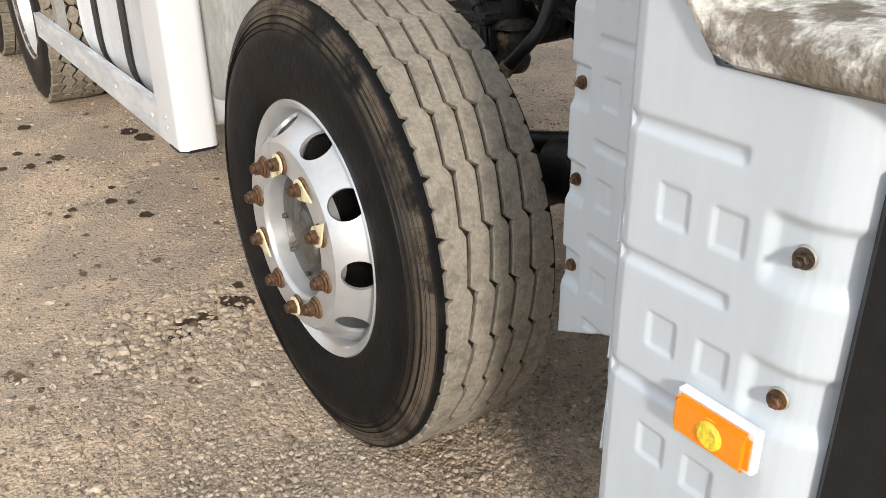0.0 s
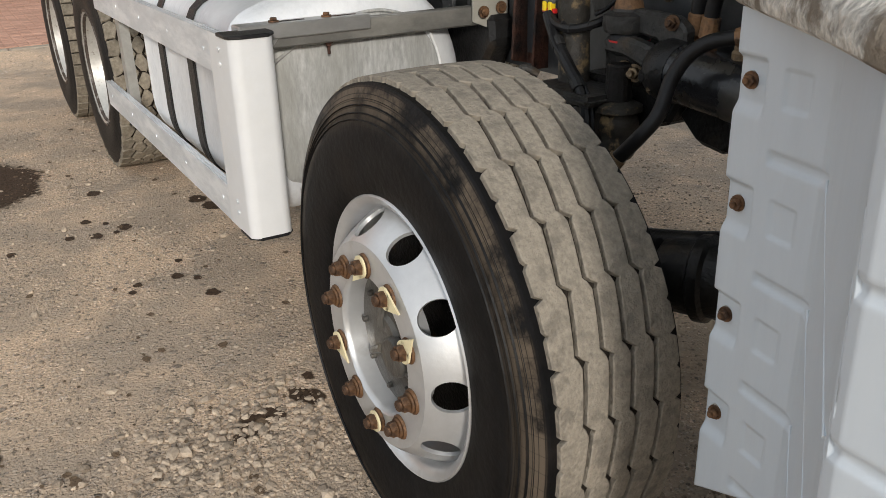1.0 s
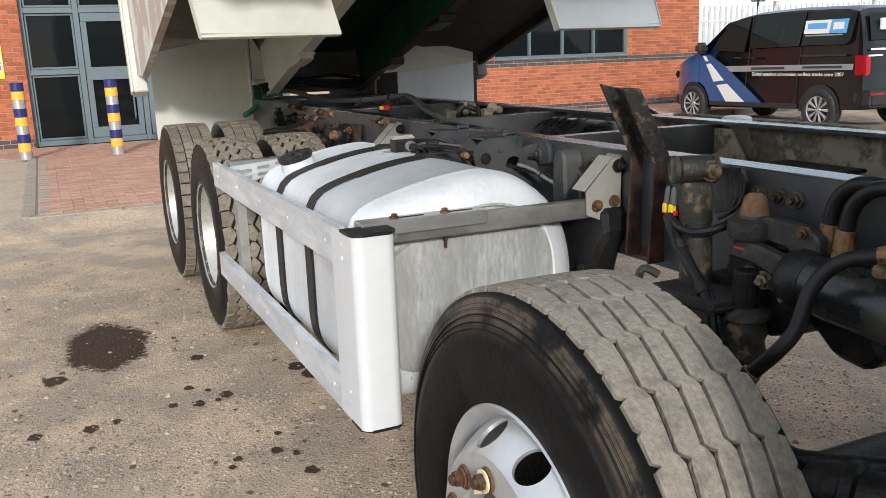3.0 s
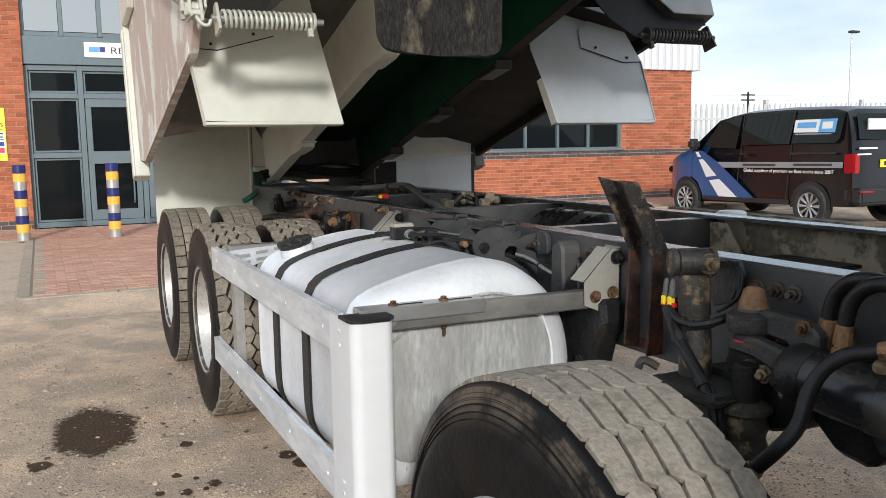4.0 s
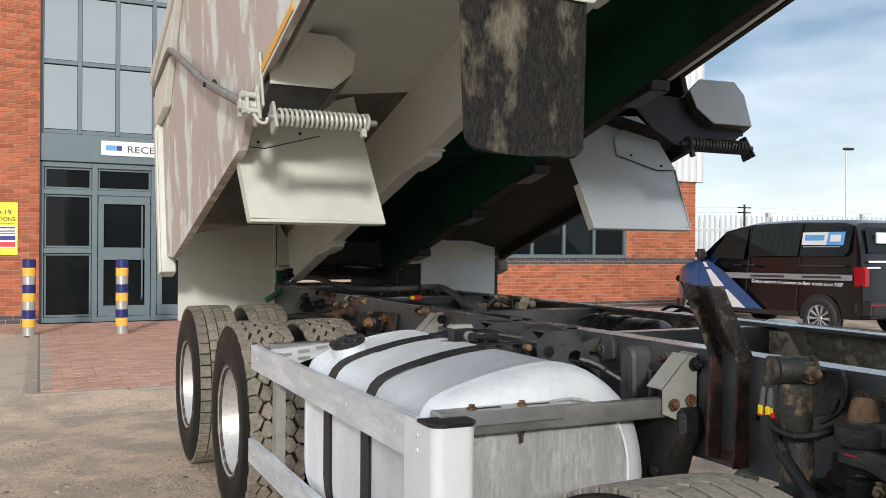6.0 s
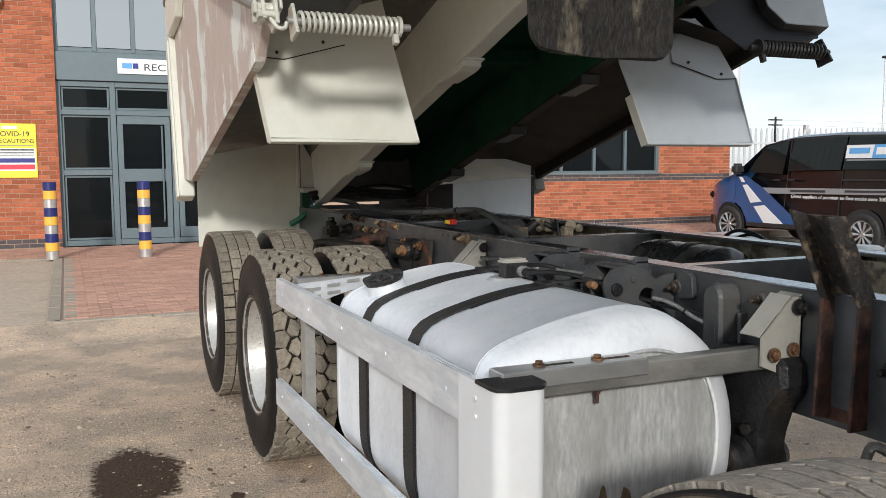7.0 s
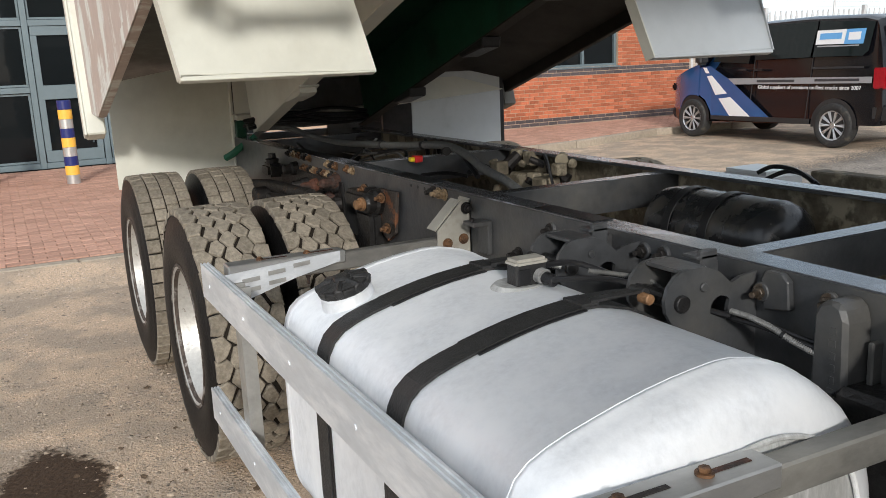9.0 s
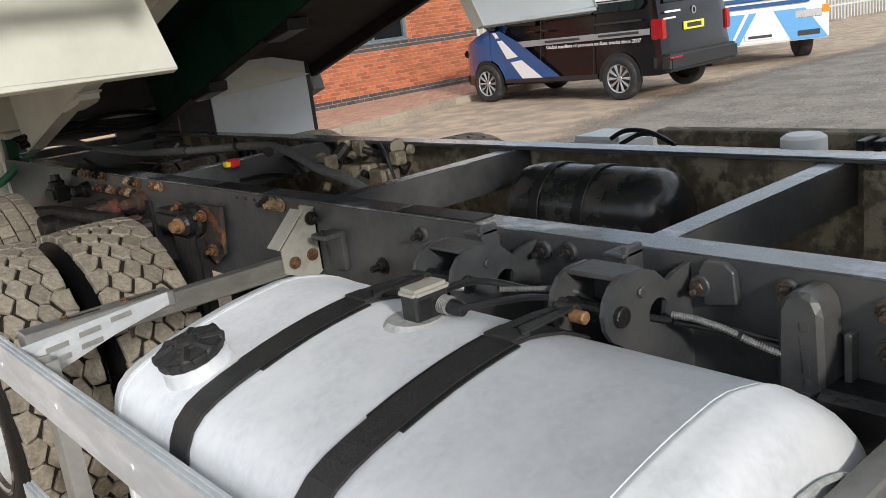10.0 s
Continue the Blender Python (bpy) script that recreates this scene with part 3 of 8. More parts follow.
# ---- ground ----
def lie(x, y):
    """Height of the yard: nearly level, pressed down a little under the steered wheel."""
    if not (-5 < x < 9 and -2 < y < 9):
        return 0.0
    return 0.010 * noise.noise((x * 0.9, y * 0.9, 0)) - 0.034 * math.exp(-((x - 0.2) ** 2 + (y - 1.88) ** 2) / 0.42 ** 2)


def ground_sheet():
    b = fresh()
    xs = [-400, -60, -12, -5] + [-3 + 0.2 * i for i in range(32)] + [4, 6, 9, 12, 30, 80, 400]
    ys = [-400, -40, -8, -2] + [-1 + 0.2 * i for i in range(40)] + [8, 9, 13, 18, 40, 120, 400]
    grid = [[b.verts.new((x, y, lie(x, y))) for x in xs] for y in ys]
    for j in range(len(ys) - 1):
        for i in range(len(xs) - 1):
            b.faces.new((grid[j][i], grid[j][i + 1], grid[j + 1][i + 1], grid[j + 1][i]))
    return b


ground = part("ground", ground_sheet(), M["ground"], smooth=True)
tagged(ground, "dusty compacted gravel yard, pale brown with loose stones", "ground", kind="structure")


def scattered_stones(count, seed):
    rng = np.random.default_rng(seed)
    verts, faces = [], []
    g = (1 + 5 ** 0.5) / 2
    base = np.array([(-1, g, 0), (1, g, 0), (-1, -g, 0), (1, -g, 0), (0, -1, g), (0, 1, g), (0, -1, -g), (0, 1, -g), (g, 0, -1), (g, 0, 1), (-g, 0, -1), (-g, 0, 1)], float) / 1.7
    tris = ((0, 11, 5), (0, 5, 1), (0, 1, 7), (0, 7, 10), (0, 10, 11), (1, 5, 9), (5, 11, 4), (11, 10, 2), (10, 7, 6), (7, 1, 8),
            (3, 9, 4), (3, 4, 2), (3, 2, 6), (3, 6, 8), (3, 8, 9), (4, 9, 5), (2, 4, 11), (6, 2, 10), (8, 6, 7), (9, 8, 1))
    for k in range(count):
        near = rng.random()
        x = rng.uniform(-2.2, 2.4) if near < 0.75 else rng.uniform(-3, 7)
        y = rng.uniform(0.7, 4.2) if near < 0.75 else rng.uniform(3, 9)
        if near > 0.86:
            x, y = rng.uniform(-2.2, 0.2), rng.uniform(3.6, 7.6)
        if near < 0.35:
            x, y = (rng.normal(-0.1, 0.35), rng.normal(1.75, 0.45)) if near < 0.22 else (rng.normal(0.55, 0.35), rng.normal(1.35, 0.3))
        clump = noise.noise((x * 1.7, y * 1.7, 4.0)) + 0.6 * noise.noise((x * 5, y * 5, 7.0))
        if clump < -0.05 and rng.random() < 0.7:
            continue
        s = 0.0022 + 0.0056 * rng.random() ** 2.8
        if k < 900:
            # the patch of washed pebbles behind the steered wheel
            x, y = rng.normal(-0.13, 0.17), rng.normal(2.42, 0.13)
            s = 0.005 + 0.0090 * rng.random() ** 1.8
        elif k < 1500:
            x, y = rng.uniform(-1.4, 0.6), rng.uniform(1.9, 6.5)
            s = 0.005 + 0.009 * rng.random() ** 2.4
        if rng.random() < 0.03:
            s *= 1.5
        if ((x + 0.505) / 0.15) ** 2 + ((y - 5.23) / 0.33) ** 2 < 1 and rng.random() < 0.85:
            continue
        p = base * s * rng.uniform(0.6, 1.25, 3) * rng.uniform(0.72, 1.28, (12, 3))
        a = rng.uniform(0, 6.28)
        c, n = math.cos(a), math.sin(a)
        q = np.column_stack((p[:, 0] * c - p[:, 1] * n + x, p[:, 0] * n + p[:, 1] * c + y, p[:, 2] * 0.7 + s * 0.15))
        q[:, 2] += lie(x, y)
        o = len(verts)
        verts += q.tolist()
        faces += [(o + a0, o + a1, o + a2) for a0, a1, a2 in tris]
    return verts, [], faces


stones = part("gravel", scattered_stones(62000, 3), M["stone"])
tagged(stones, "loose grey and brown gravel scattered on the yard", "gravel", kind="stuff")


def puddle(name, cx, cy, rx, ry, seed, label):
    """A soaked stain: rings from a ragged rim to the middle, with the rim mask stored on the points."""
    verts, soak = [], []
    n = 40
    for w, mask in ((1.35, 0.0), (1.0, 0.55), (0.6, 0.95), (0.0, 1.0)):
        for i in range(n if w else 1):
            a = 2 * math.pi * i / n
            r = 1 + 0.3 * noise.noise((math.cos(a) * 1.5 + seed, math.sin(a) * 1.5, 0))
            x, y = cx + rx * w * r * math.cos(a), cy + ry * w * r * math.sin(a)
            verts.append((x, y, lie(x, y) + 0.0035))
            soak.append(mask)
    faces = [(k * n + i, k * n + (i + 1) % n, (k + 1) * n + (i + 1) % n, (k + 1) * n + i) for k in range(2) for i in range(n)]
    faces += [(2 * n + i, 2 * n + (i + 1) % n, 3 * n) for i in range(n)]
    ob = part(name, (verts, [], faces), M["oil"])
    mask = ob.data.attributes.new("soak", "FLOAT", "POINT")
    mask.data.foreach_set("value", soak)
    return tagged(ob, label, "stain", "oil stains")


puddle("oil_stain", -0.505, 5.23, 0.165, 0.36, 4, "large dark oil stain soaked into the gravel")
for k, (px, py, r) in enumerate([(-0.82, 3.96, .024), (-0.62, 3.94, .026), (-0.52, 3.96, .018), (-0.30, 4.01, .018), (-0.20, 3.98, .024), (-0.08, 4.02, .026),
                                 (-0.21, 4.16, .018), (-0.14, 4.10, .013), (-0.12, 3.98, .012), (-0.11, 4.53, .028), (-0.74, 4.53, .045), (-0.02, 3.45, .020),
                                 (-0.16, 3.45, .015), (-0.19, 3.40, .012), (0.04, 3.40, .013), (0.02, 3.58, .013), (0.05, 3.26, .022), (0.31, 4.07, .040),
                                 (0.28, 4.19, .035), (-0.71, 2.67, .036), (0.06, 2.55, .026), (0.09, 2.52, .028), (-0.03, 2.50, .026), (-0.09, 2.49, .034),
                                 (-0.14, 2.44, .018), (0.12, 2.62, .016), (0.2, 2.05, .045)]):
    py += 0.135 * max(0.0, py - 2.5)
    puddle("oil_spot", px * 1.03, py, r, r * 1.35, 10 + k, "small dark oil spot on the gravel")

def specks(count, seed):
    """Many small damp marks, each a few centimetres, thickest along the truck's side."""
    rng = np.random.default_rng(seed)
    verts, faces = [], []
    for k in range(count):
        x, y = rng.uniform(-1.5, 0.45), rng.uniform(2.0, 6.4)
        if noise.noise((x * 1.3, y * 1.3, 2.0)) < -0.12:
            continue
        r = 0.004 + 0.015 * rng.random() ** 2.6
        o = len(verts)
        for i in range(9):
            a = 2 * math.pi * i / 9
            w = r * rng.uniform(0.6, 1.25)
            px, py = x + w * math.cos(a), y + 1.3 * w * math.sin(a)
            verts.append((px, py, lie(px, py) + 0.0042))
        faces.append(tuple(range(o, o + 9)))
    return verts, [], faces


tagged(part("damp_specks", specks(230, 8), M["speck"]), "small dark damp specks on the gravel", "stains", kind="stuff")


def gravel_bed():
    """The greyer, stonier half of the yard behind the truck; its edge fades into the dust."""
    xs = [6.0, 7.0, 8.5, 11.0, 13.5, 17.6, 24.0, 40.0]
    edge = [8.2, 8.9, 9.4, 9.9, 9.95, 9.6, 9.3, 9.0]
    verts, soak, faces = [], [], []
    rows = ((0.7, 0.0), (0.0, 0.45), (-0.8, 0.9), (-9.0, 1.0))
    for d, m in rows:
        for x, y in zip(xs, edge):
            verts.append((x, y + d, 0.004))
            soak.append(m if 6.5 < x else 0.0)
    n = len(xs)
    for r in range(len(rows) - 1):
        for i in range(n - 1):
            faces.append((r * n + i, (r + 1) * n + i, (r + 1) * n + i + 1, r * n + i + 1))
    ob = part("gravel_bed", (verts, [], faces), M["greygravel"])
    mask = ob.data.attributes.new("soak", "FLOAT", "POINT")
    mask.data.foreach_set("value", soak)
    return tagged(ob, "grey stony gravel across the far half of the yard", "gravel", kind="structure")


gravel_bed()

# ---- the truck ----
TRUCK = emptied("tipper_truck", Matrix.Translation((1.25, 3.5, 0)), "white and grey tipper truck with raised body on gravel", "truck")
MID = 1.25                       # the truck's centre line


def tyre_profile(r, w, bead=0.287):
    """Outer sidewall at x = 0, inner one at x = w."""
    h = r - bead
    half = [(bead, 0.022), (bead + 0.012, 0.012), (bead + 0.18 * h, 0.006), (bead + 0.42 * h, 0.0), (bead + 0.62 * h, 0.003), (bead + 0.66 * h, 0.007),
            (bead + 0.80 * h, 0.013), (bead + 0.90 * h, 0.020), (r - 0.013, 0.026)]
    return half + [(r - 0.014, 0.045), (r - 0.014, w / 2)] + [(a, w - x) for a, x in reversed(half + [(r - 0.014, 0.045)])]


def rib(r, x0, x1, kinks, swing, phase, notch=0.0, notch_side=0, steps=16):
    """A ring of tread with stepped edges, 15 mm proud of the carcass."""
    b = fresh()
    n = kinks * steps
    rows = []
    for i in range(n):
        u = (i % steps) / steps
        a = 2 * math.pi * i / n
        off = swing * (0.5 - u / 0.88 if u < 0.88 else (u - 0.88) / 0.12 - 0.5)
        e0, e1 = x0 + off * (0 if notch_side < 0 else 1), x1 + off * (0 if notch_side > 0 else 1)
        if (i % steps) == 0:
            e0 += notch if notch_side < 0 else 0.0035
            e1 -= notch if notch_side > 0 else 0.0035
        elif notch and (i % steps) == steps // 2:
            e0 += notch * 0.45 if notch_side < 0 else 0.0
            e1 -= notch * 0.45 if notch_side > 0 else 0.0
        crown0, crown1 = r - 0.05 * abs(e0 - 0.157) ** 2 * 4, r - 0.05 * abs(e1 - 0.157) ** 2 * 4
        c, s = math.cos(a), math.sin(a)
        rows.append([b.verts.new(p) for p in ((e0, c * (crown0 - 0.016), s * (crown0 - 0.016)), (e0, c * (crown0 - .0015), s * (crown0 - .0015)), (e0 + 0.002, c * crown0, s * crown0),
                                              (e1 - 0.002, c * crown1, s * crown1), (e1, c * (crown1 - .0015), s * (crown1 - .0015)), (e1, c * (crown1 - 0.016), s * (crown1 - 0.016)))])
    for i in range(n):
        a, c = rows[i], rows[(i + 1) % n]
        for k in range(5):
            b.faces.new((a[k], a[k + 1], c[k + 1], c[k]))
    return b


def disc_with_holes(rings, holes, r_in, r_out, x_of, ax, ar, thick=0.008):
    """A dished wheel disc: each sector wraps round an oval hand hole."""
    b = fresh()
    rc = (r_in + r_out) / 2
    step = 2 * math.pi / holes
    n = 32
    for k in range(holes):
        a0 = k * step
        inner, outer = [], []
        for i in range(n):
            t = 2 * math.pi * i / n
            ct, st = math.cos(t), math.sin(t)
            inner.append((ar * st + rc, ax * ct / rc))
            m = max(abs(ct), abs(st))
            outer.append((rc + (r_out - r_in) / 2 * st / m, step / 2 * ct / m))
        loops = []
        for w in (0.0, 0.35, 1.0):
            loops.append([b.verts.new((x_of(rr), rr * math.cos(a0 + aa), rr * math.sin(a0 + aa))) for rr, aa in
                          [(p[0] + (q[0] - p[0]) * w, p[1] + (q[1] - p[1]) * w) for p, q in zip(inner, outer)]])
        for p, q in zip(loops, loops[1:]):
            for i in range(n):
                b.faces.new((p[i], q[i], q[(i + 1) % n], p[(i + 1) % n]))
    bmesh.ops.remove_doubles(b, verts=b.verts, dist=1e-4)
    bmesh.ops.recalc_face_normals(b, faces=b.faces)
    bmesh.ops.solidify(b, geom=list(b.faces), thickness=thick)
    return b


def front_wheel(at):
    """Steered wheel: x = 0 is the outer sidewall, the axle runs along +x."""
    rim = spin_x([(0.262, 0.25), (0.262, 0.20), (0.225, 0.17), (0.225, 0.10), (0.255, 0.075), (0.268, 0.035), (0.272, 0.024), (0.283, 0.016),
                  (0.290, 0.012), (0.2935, 0.016), (0.292, 0.024), (0.285, 0.03), (0.278, 0.05), (0.27, 0.25)], 96, closed=True)
    w = part("front_wheel", rim, M["rim"], TRUCK, "silver steel wheel with worn ribbed tyre", at=at, smooth=True)
    part("tyre", spin_x(tyre_profile(0.519, 0.318), 128), M["sidewall"], w, "black rubber tyre with brown scuffed sidewall", smooth=True)
    prof = lambda r: -0.030 + 0.088 * (max(0.0, r - 0.2085) / 0.06) ** 1.25
    part("wheel_disc", disc_with_holes(3, 10, 0.209, 0.268, prof, 0.033, 0.0215), M["rim"], w, "silver disc with ten oval hand holes", smooth=True)
    part("wheel_flange", spin_x([(0.141, 0.03), (0.141, -0.016), (0.1425, -0.026), (0.146, -0.030), (0.20, -0.0308), (0.2095, -0.0298), (0.2095, -0.020), (0.148, -0.020), (0.146, 0.03)], 96, closed=True),
         M["rim"], w, smooth=True)
    hub = spin_x([(0.0, -0.004), (0.05, -0.004), (0.058, 0.004), (0.09, 0.006), (0.120, 0.010), (0.132, 0.014), (0.142, 0.018)], 64)
    for k in range(3):
        a = 2 * math.pi * k / 3 + 0.5
        tube([(-0.004, 0.03 * math.cos(a), 0.03 * math.sin(a)), (0.0, 0.075 * math.cos(a + .25), 0.075 * math.sin(a + .25)), (0.012, 0.118 * math.cos(a + .3), 0.118 * math.sin(a + .3))], 0.009, 8, hub, 4)
    rod((0.005, -0.045, 0.02), (-0.016, -0.045, 0.02), 0.043, 0.040, 28, 0.003, hub)
    for k in range(8):
        a = 2 * math.pi * (k + 0.2) / 8
        rod((0.010, 0.104 * math.cos(a), 0.104 * math.sin(a)), (-0.002, 0.104 * math.cos(a), 0.104 * math.sin(a)), 0.007, 0.006, 8, 0.001, hub)
    part("hub_cap", hub, M["hub"], w, "dull cast hub behind the nuts", smooth=True)
    part("brake_drum", spin_x([(0.0, 0.09), (0.2, 0.09), (0.215, 0.11), (0.215, 0.26), (0.0, 0.26)], 48), M["darkrust"], w, smooth=True)
    b = fresh()
    rod((-0.030, 0, 0), (-0.036, 0, 0), 0.0255, 0.0245, 24, 0.0015, b)
    rod((-0.036, 0, 0), (-0.041, 0, 0), 0.0205, 0.0200, 24, 0.0015, b)
    rod((-0.041, 0, 0), (-0.056, 0, 0), 0.0170, 0.0160, 6, 0.002, b)
    rod((-0.056, 0, 0), (-0.064, 0, 0), 0.0110, 0.0105, 14, 0.0015, b)
    nut = part("wheel_nut", b, M["nut"], w, "rusty brown wheel nut on its stud", smooth=True)
    t = bmesh.new()
    rod((-0.039, 0, 0), (-0.043, 0, 0), 0.0225, seg=24, bm=t)
    prism([(0.012, 0.019), (0.058, 0.0), (0.012, -0.019)], "x", -0.043, -0.039, t)
    flag = part("nut_pointer", t, M["pointer"], w, "cream plastic loose-nut pointer")
    for k in range(10):
        a = 2 * math.pi * (k + 0.35) / 10
        turn = Matrix.Translation((0, 0.1675 * math.cos(a), 0.1675 * math.sin(a)))
        o = nut if k == 0 else again(nut, turn, parent=w)
        o.matrix_basis = turn
        spin = Matrix.Rotation(random.uniform(0, 6.28), 4, "X")
        if k in (1, 2, 3, 6, 8):
            o = flag if k == 1 else again(flag, turn @ spin, parent=w)
            o.matrix_basis = turn @ spin
    edges = [0.037, 0.089, 0.138, 0.182, 0.231, 0.283]
    for k in range(5):
        g = 0.0040
        part("tread_rib", rib(0.519, edges[k] + (g if k else 0), edges[k + 1] - (g if k < 4 else 0), 29, 0.0135 if k not in (0, 4) else 0.012, 0,
                              0.013 if k in (0, 4) else 0, -1 if k == 0 else (1 if k == 4 else 0)), M["tread"], w, "dusty grey tread rib")
    # dark sheet between the ribs, shade included in its colour
    part("groove_dirt", spin_x([(0.5065, 0.05), (0.5078, 0.10), (0.5082, 0.157), (0.5078, 0.215), (0.5065, 0.27)], 96), M["groove"], w, "dirt in the tread grooves, darkened to stand for their shade", smooth=True)
    for r in (0.440, 0.452, 0.466, 0.478):
        part("sidewall_ring", spin_x([(r - 0.0015, 0.004 + (r - .45) * .4), (r, 0.001 + (r - .45) * .45), (r + 0.0015, 0.004 + (r - .45) * .5)], 128), M["tyre"], w, smooth=True)
    return w


# second steered axle, the near wheel; the far one is its mirror image
near_front = front_wheel(pose(0.036, 1.895, 0.484, 38, 0, 0))
copy_thing(near_front, pose(2 * MID - 0.036, 1.895, 0.484, 0, 0, 180))


def rear_wheel(at, pattern):
    """A driven wheel, deep dished, with block tread."""
    r, wd = 0.515, 0.305
    rim = spin_x([(0.27, 0.23), (0.262, 0.20), (0.235, 0.18), (0.243, 0.09), (0.258, 0.06), (0.27, 0.03), (0.276, 0.016), (0.288, 0.010),
                  (0.2935, 0.014), (0.291, 0.026), (0.283, 0.03), (0.278, 0.23)], 80, closed=True)
    w = part("rear_wheel", rim, M["rim_old"], TRUCK, "deep dished silver wheel with chunky block tyre", at=at, smooth=True)
    part("tyre", spin_x(tyre_profile(r, wd), 96), M["tyre"], w, "black rubber tyre with dusty shoulder", smooth=True)
    part("wheel_disc", spin_x([(0.11, 0.17), (0.115, 0.12), (0.15, 0.115), (0.2, 0.12), (0.236, 0.16), (0.236, 0.17), (0.2, 0.13), (0.13, 0.13)], 48, closed=True), M["rim_old"], w, smooth=True)
    part("hub", spin_x([(0, 0.10), (0.06, 0.10), (0.08, 0.108), (0.1, 0.13), (0.113, 0.17), (0, 0.17)], 40), M["darkrust"], w, smooth=True)
    part("rim_lip", spin_x([(0.284, 0.0085), (0.290, 0.0075), (0.2965, 0.0105), (0.2955, 0.0135), (0.288, 0.0115)], 72, closed=True), M["lip"], w, "rusty dark rim edge", smooth=True)
    part("bead_seat", spin_x([(0.2695, 0.031), (0.2755, 0.0165), (0.2745, 0.0155), (0.2685, 0.030)], 72, closed=True), M["lip"], w, smooth=True)
    rng = random.Random(5 if pattern else 8)
    if pattern:
        cols, count, lines = 5, 38, [0.014, 0.073, 0.126, 0.179, 0.232, 0.291]
    else:
        cols, count, lines = 4, 44, [0.020, 0.088, 0.1525, 0.217, 0.285]
    d = 2 * math.pi / count
    for c in range(cols):
        x0, x1 = lines[c], lines[c + 1]
        kinds = []
        for variant in range(4 if pattern else 1):
            if pattern:
                g, h, z = 0.0022, d / 2 - 0.0046, 0.012
                j = lambda a: rng.uniform(-a, a)
                zl, zr = (0.0 if c == 0 else z), (0.0 if c == cols - 1 else z)
                poly = [(x0 + g + zl + j(.004), -h + j(.018)), ((x0 + x1) / 2 + j(.010), -h - j(.009)), (x1 - g - zr + j(.003), -h + j(.013)), (x1 - g + zr * .8, j(.02)),
                        (x1 - g - zr + j(.003), h + j(.018)), ((x0 + x1) / 2 + j(.010), h + j(.009)), (x0 + g + zl + j(.004), h + j(.018)), (x0 + g - zl * .8, j(.02))]
            else:
                g = 0.0024
                poly = [(x0 + g, -d / 2 + 0.006), (x1 - g, -d / 2 + 0.006), (x1 - g, d / 2 - 0.006), (x0 + g, d / 2 - 0.006)]
            b = fresh()
            lo, mid, hi = [], [], []
            cx = sum(p[0] for p in poly) / len(poly)
            lean = 0.22 * (c - 2) if pattern else 0.0
            poly = [(x, a + lean * (x - cx)) for x, a in poly]
            for x, a in poly:
                rr = r + 0.004 - 0.2 * (x - wd / 2) ** 2
                lo.append(b.verts.new((x, (rr - 0.024) * math.cos(a), (rr - 0.024) * math.sin(a))))
                mid.append(b.verts.new((cx + (x - cx) * 0.975, (rr - 0.0035) * math.cos(a * 0.97), (rr - 0.0035) * math.sin(a * 0.97))))
                hi.append(b.verts.new((cx + (x - cx) * 0.87, rr * math.cos(a * 0.86), rr * math.sin(a * 0.86))))
            b.faces.new(hi)
            for p, q in ((lo, mid), (mid, hi)):
                for i in range(len(poly)):
                    k = (i + 1) % len(poly)
                    b.faces.new((p[i], p[k], q[k], q[i]))
            kinds.append(part("tread_block", b, M["tread_old"], w))
        used = set()
        for i in range(count):
            m = Matrix.Rotation(d * (i + 0.5 * (c % 2) + (0.22 * c if not pattern else 0.0)), 4, "X")
            block = kinds[i % len(kinds)]
            if i < len(kinds):
                block.matrix_basis = m
            else:
                again(block, m, parent=w)
    # dark sheet under the blocks; groove shade is in the colour
    part("groove_dirt", spin_x([(r - 0.016, 0.03), (r - 0.0085, 0.09), (r - 0.0075, wd / 2), (r - 0.0085, wd - 0.09), (r - 0.016, wd - 0.03)], 72), M["groove"], w, "dirt packed in the tread grooves, coloured dark as shade", smooth=True)
    return w


def joined_copy(w, at):
    return copy_thing(w, at)


AX1, AX2 = 5.29, 6.63
drive_a = rear_wheel(pose(0.055, AX1, 0.508), True)
joined_copy(drive_a, pose(0.40, AX1, 0.508, 24))
drive_b = rear_wheel(pose(0.045, AX2, 0.508), False)
joined_copy(drive_b, pose(0.39, AX2, 0.508, 33))
joined_copy(drive_a, pose(2 * MID - 0.055, AX1, 0.508, 10, 0, 180))
joined_copy(drive_b, pose(2 * MID - 0.045, AX2, 0.508, 20, 0, 180))
for y in (AX1, AX2):
    b = rod((0.35, y, 0.508), (2.15, y, 0.508), 0.07, seg=20)
    spin_into_b = rod((1.1, y, 0.52), (1.4, y, 0.52), 0.2, 0.16, 24, 0.02, b)
    part("drive_axle", b, M["darkrust"], TRUCK, smooth=True)

# chassis rails
RT, RB = 1.139, 0.846


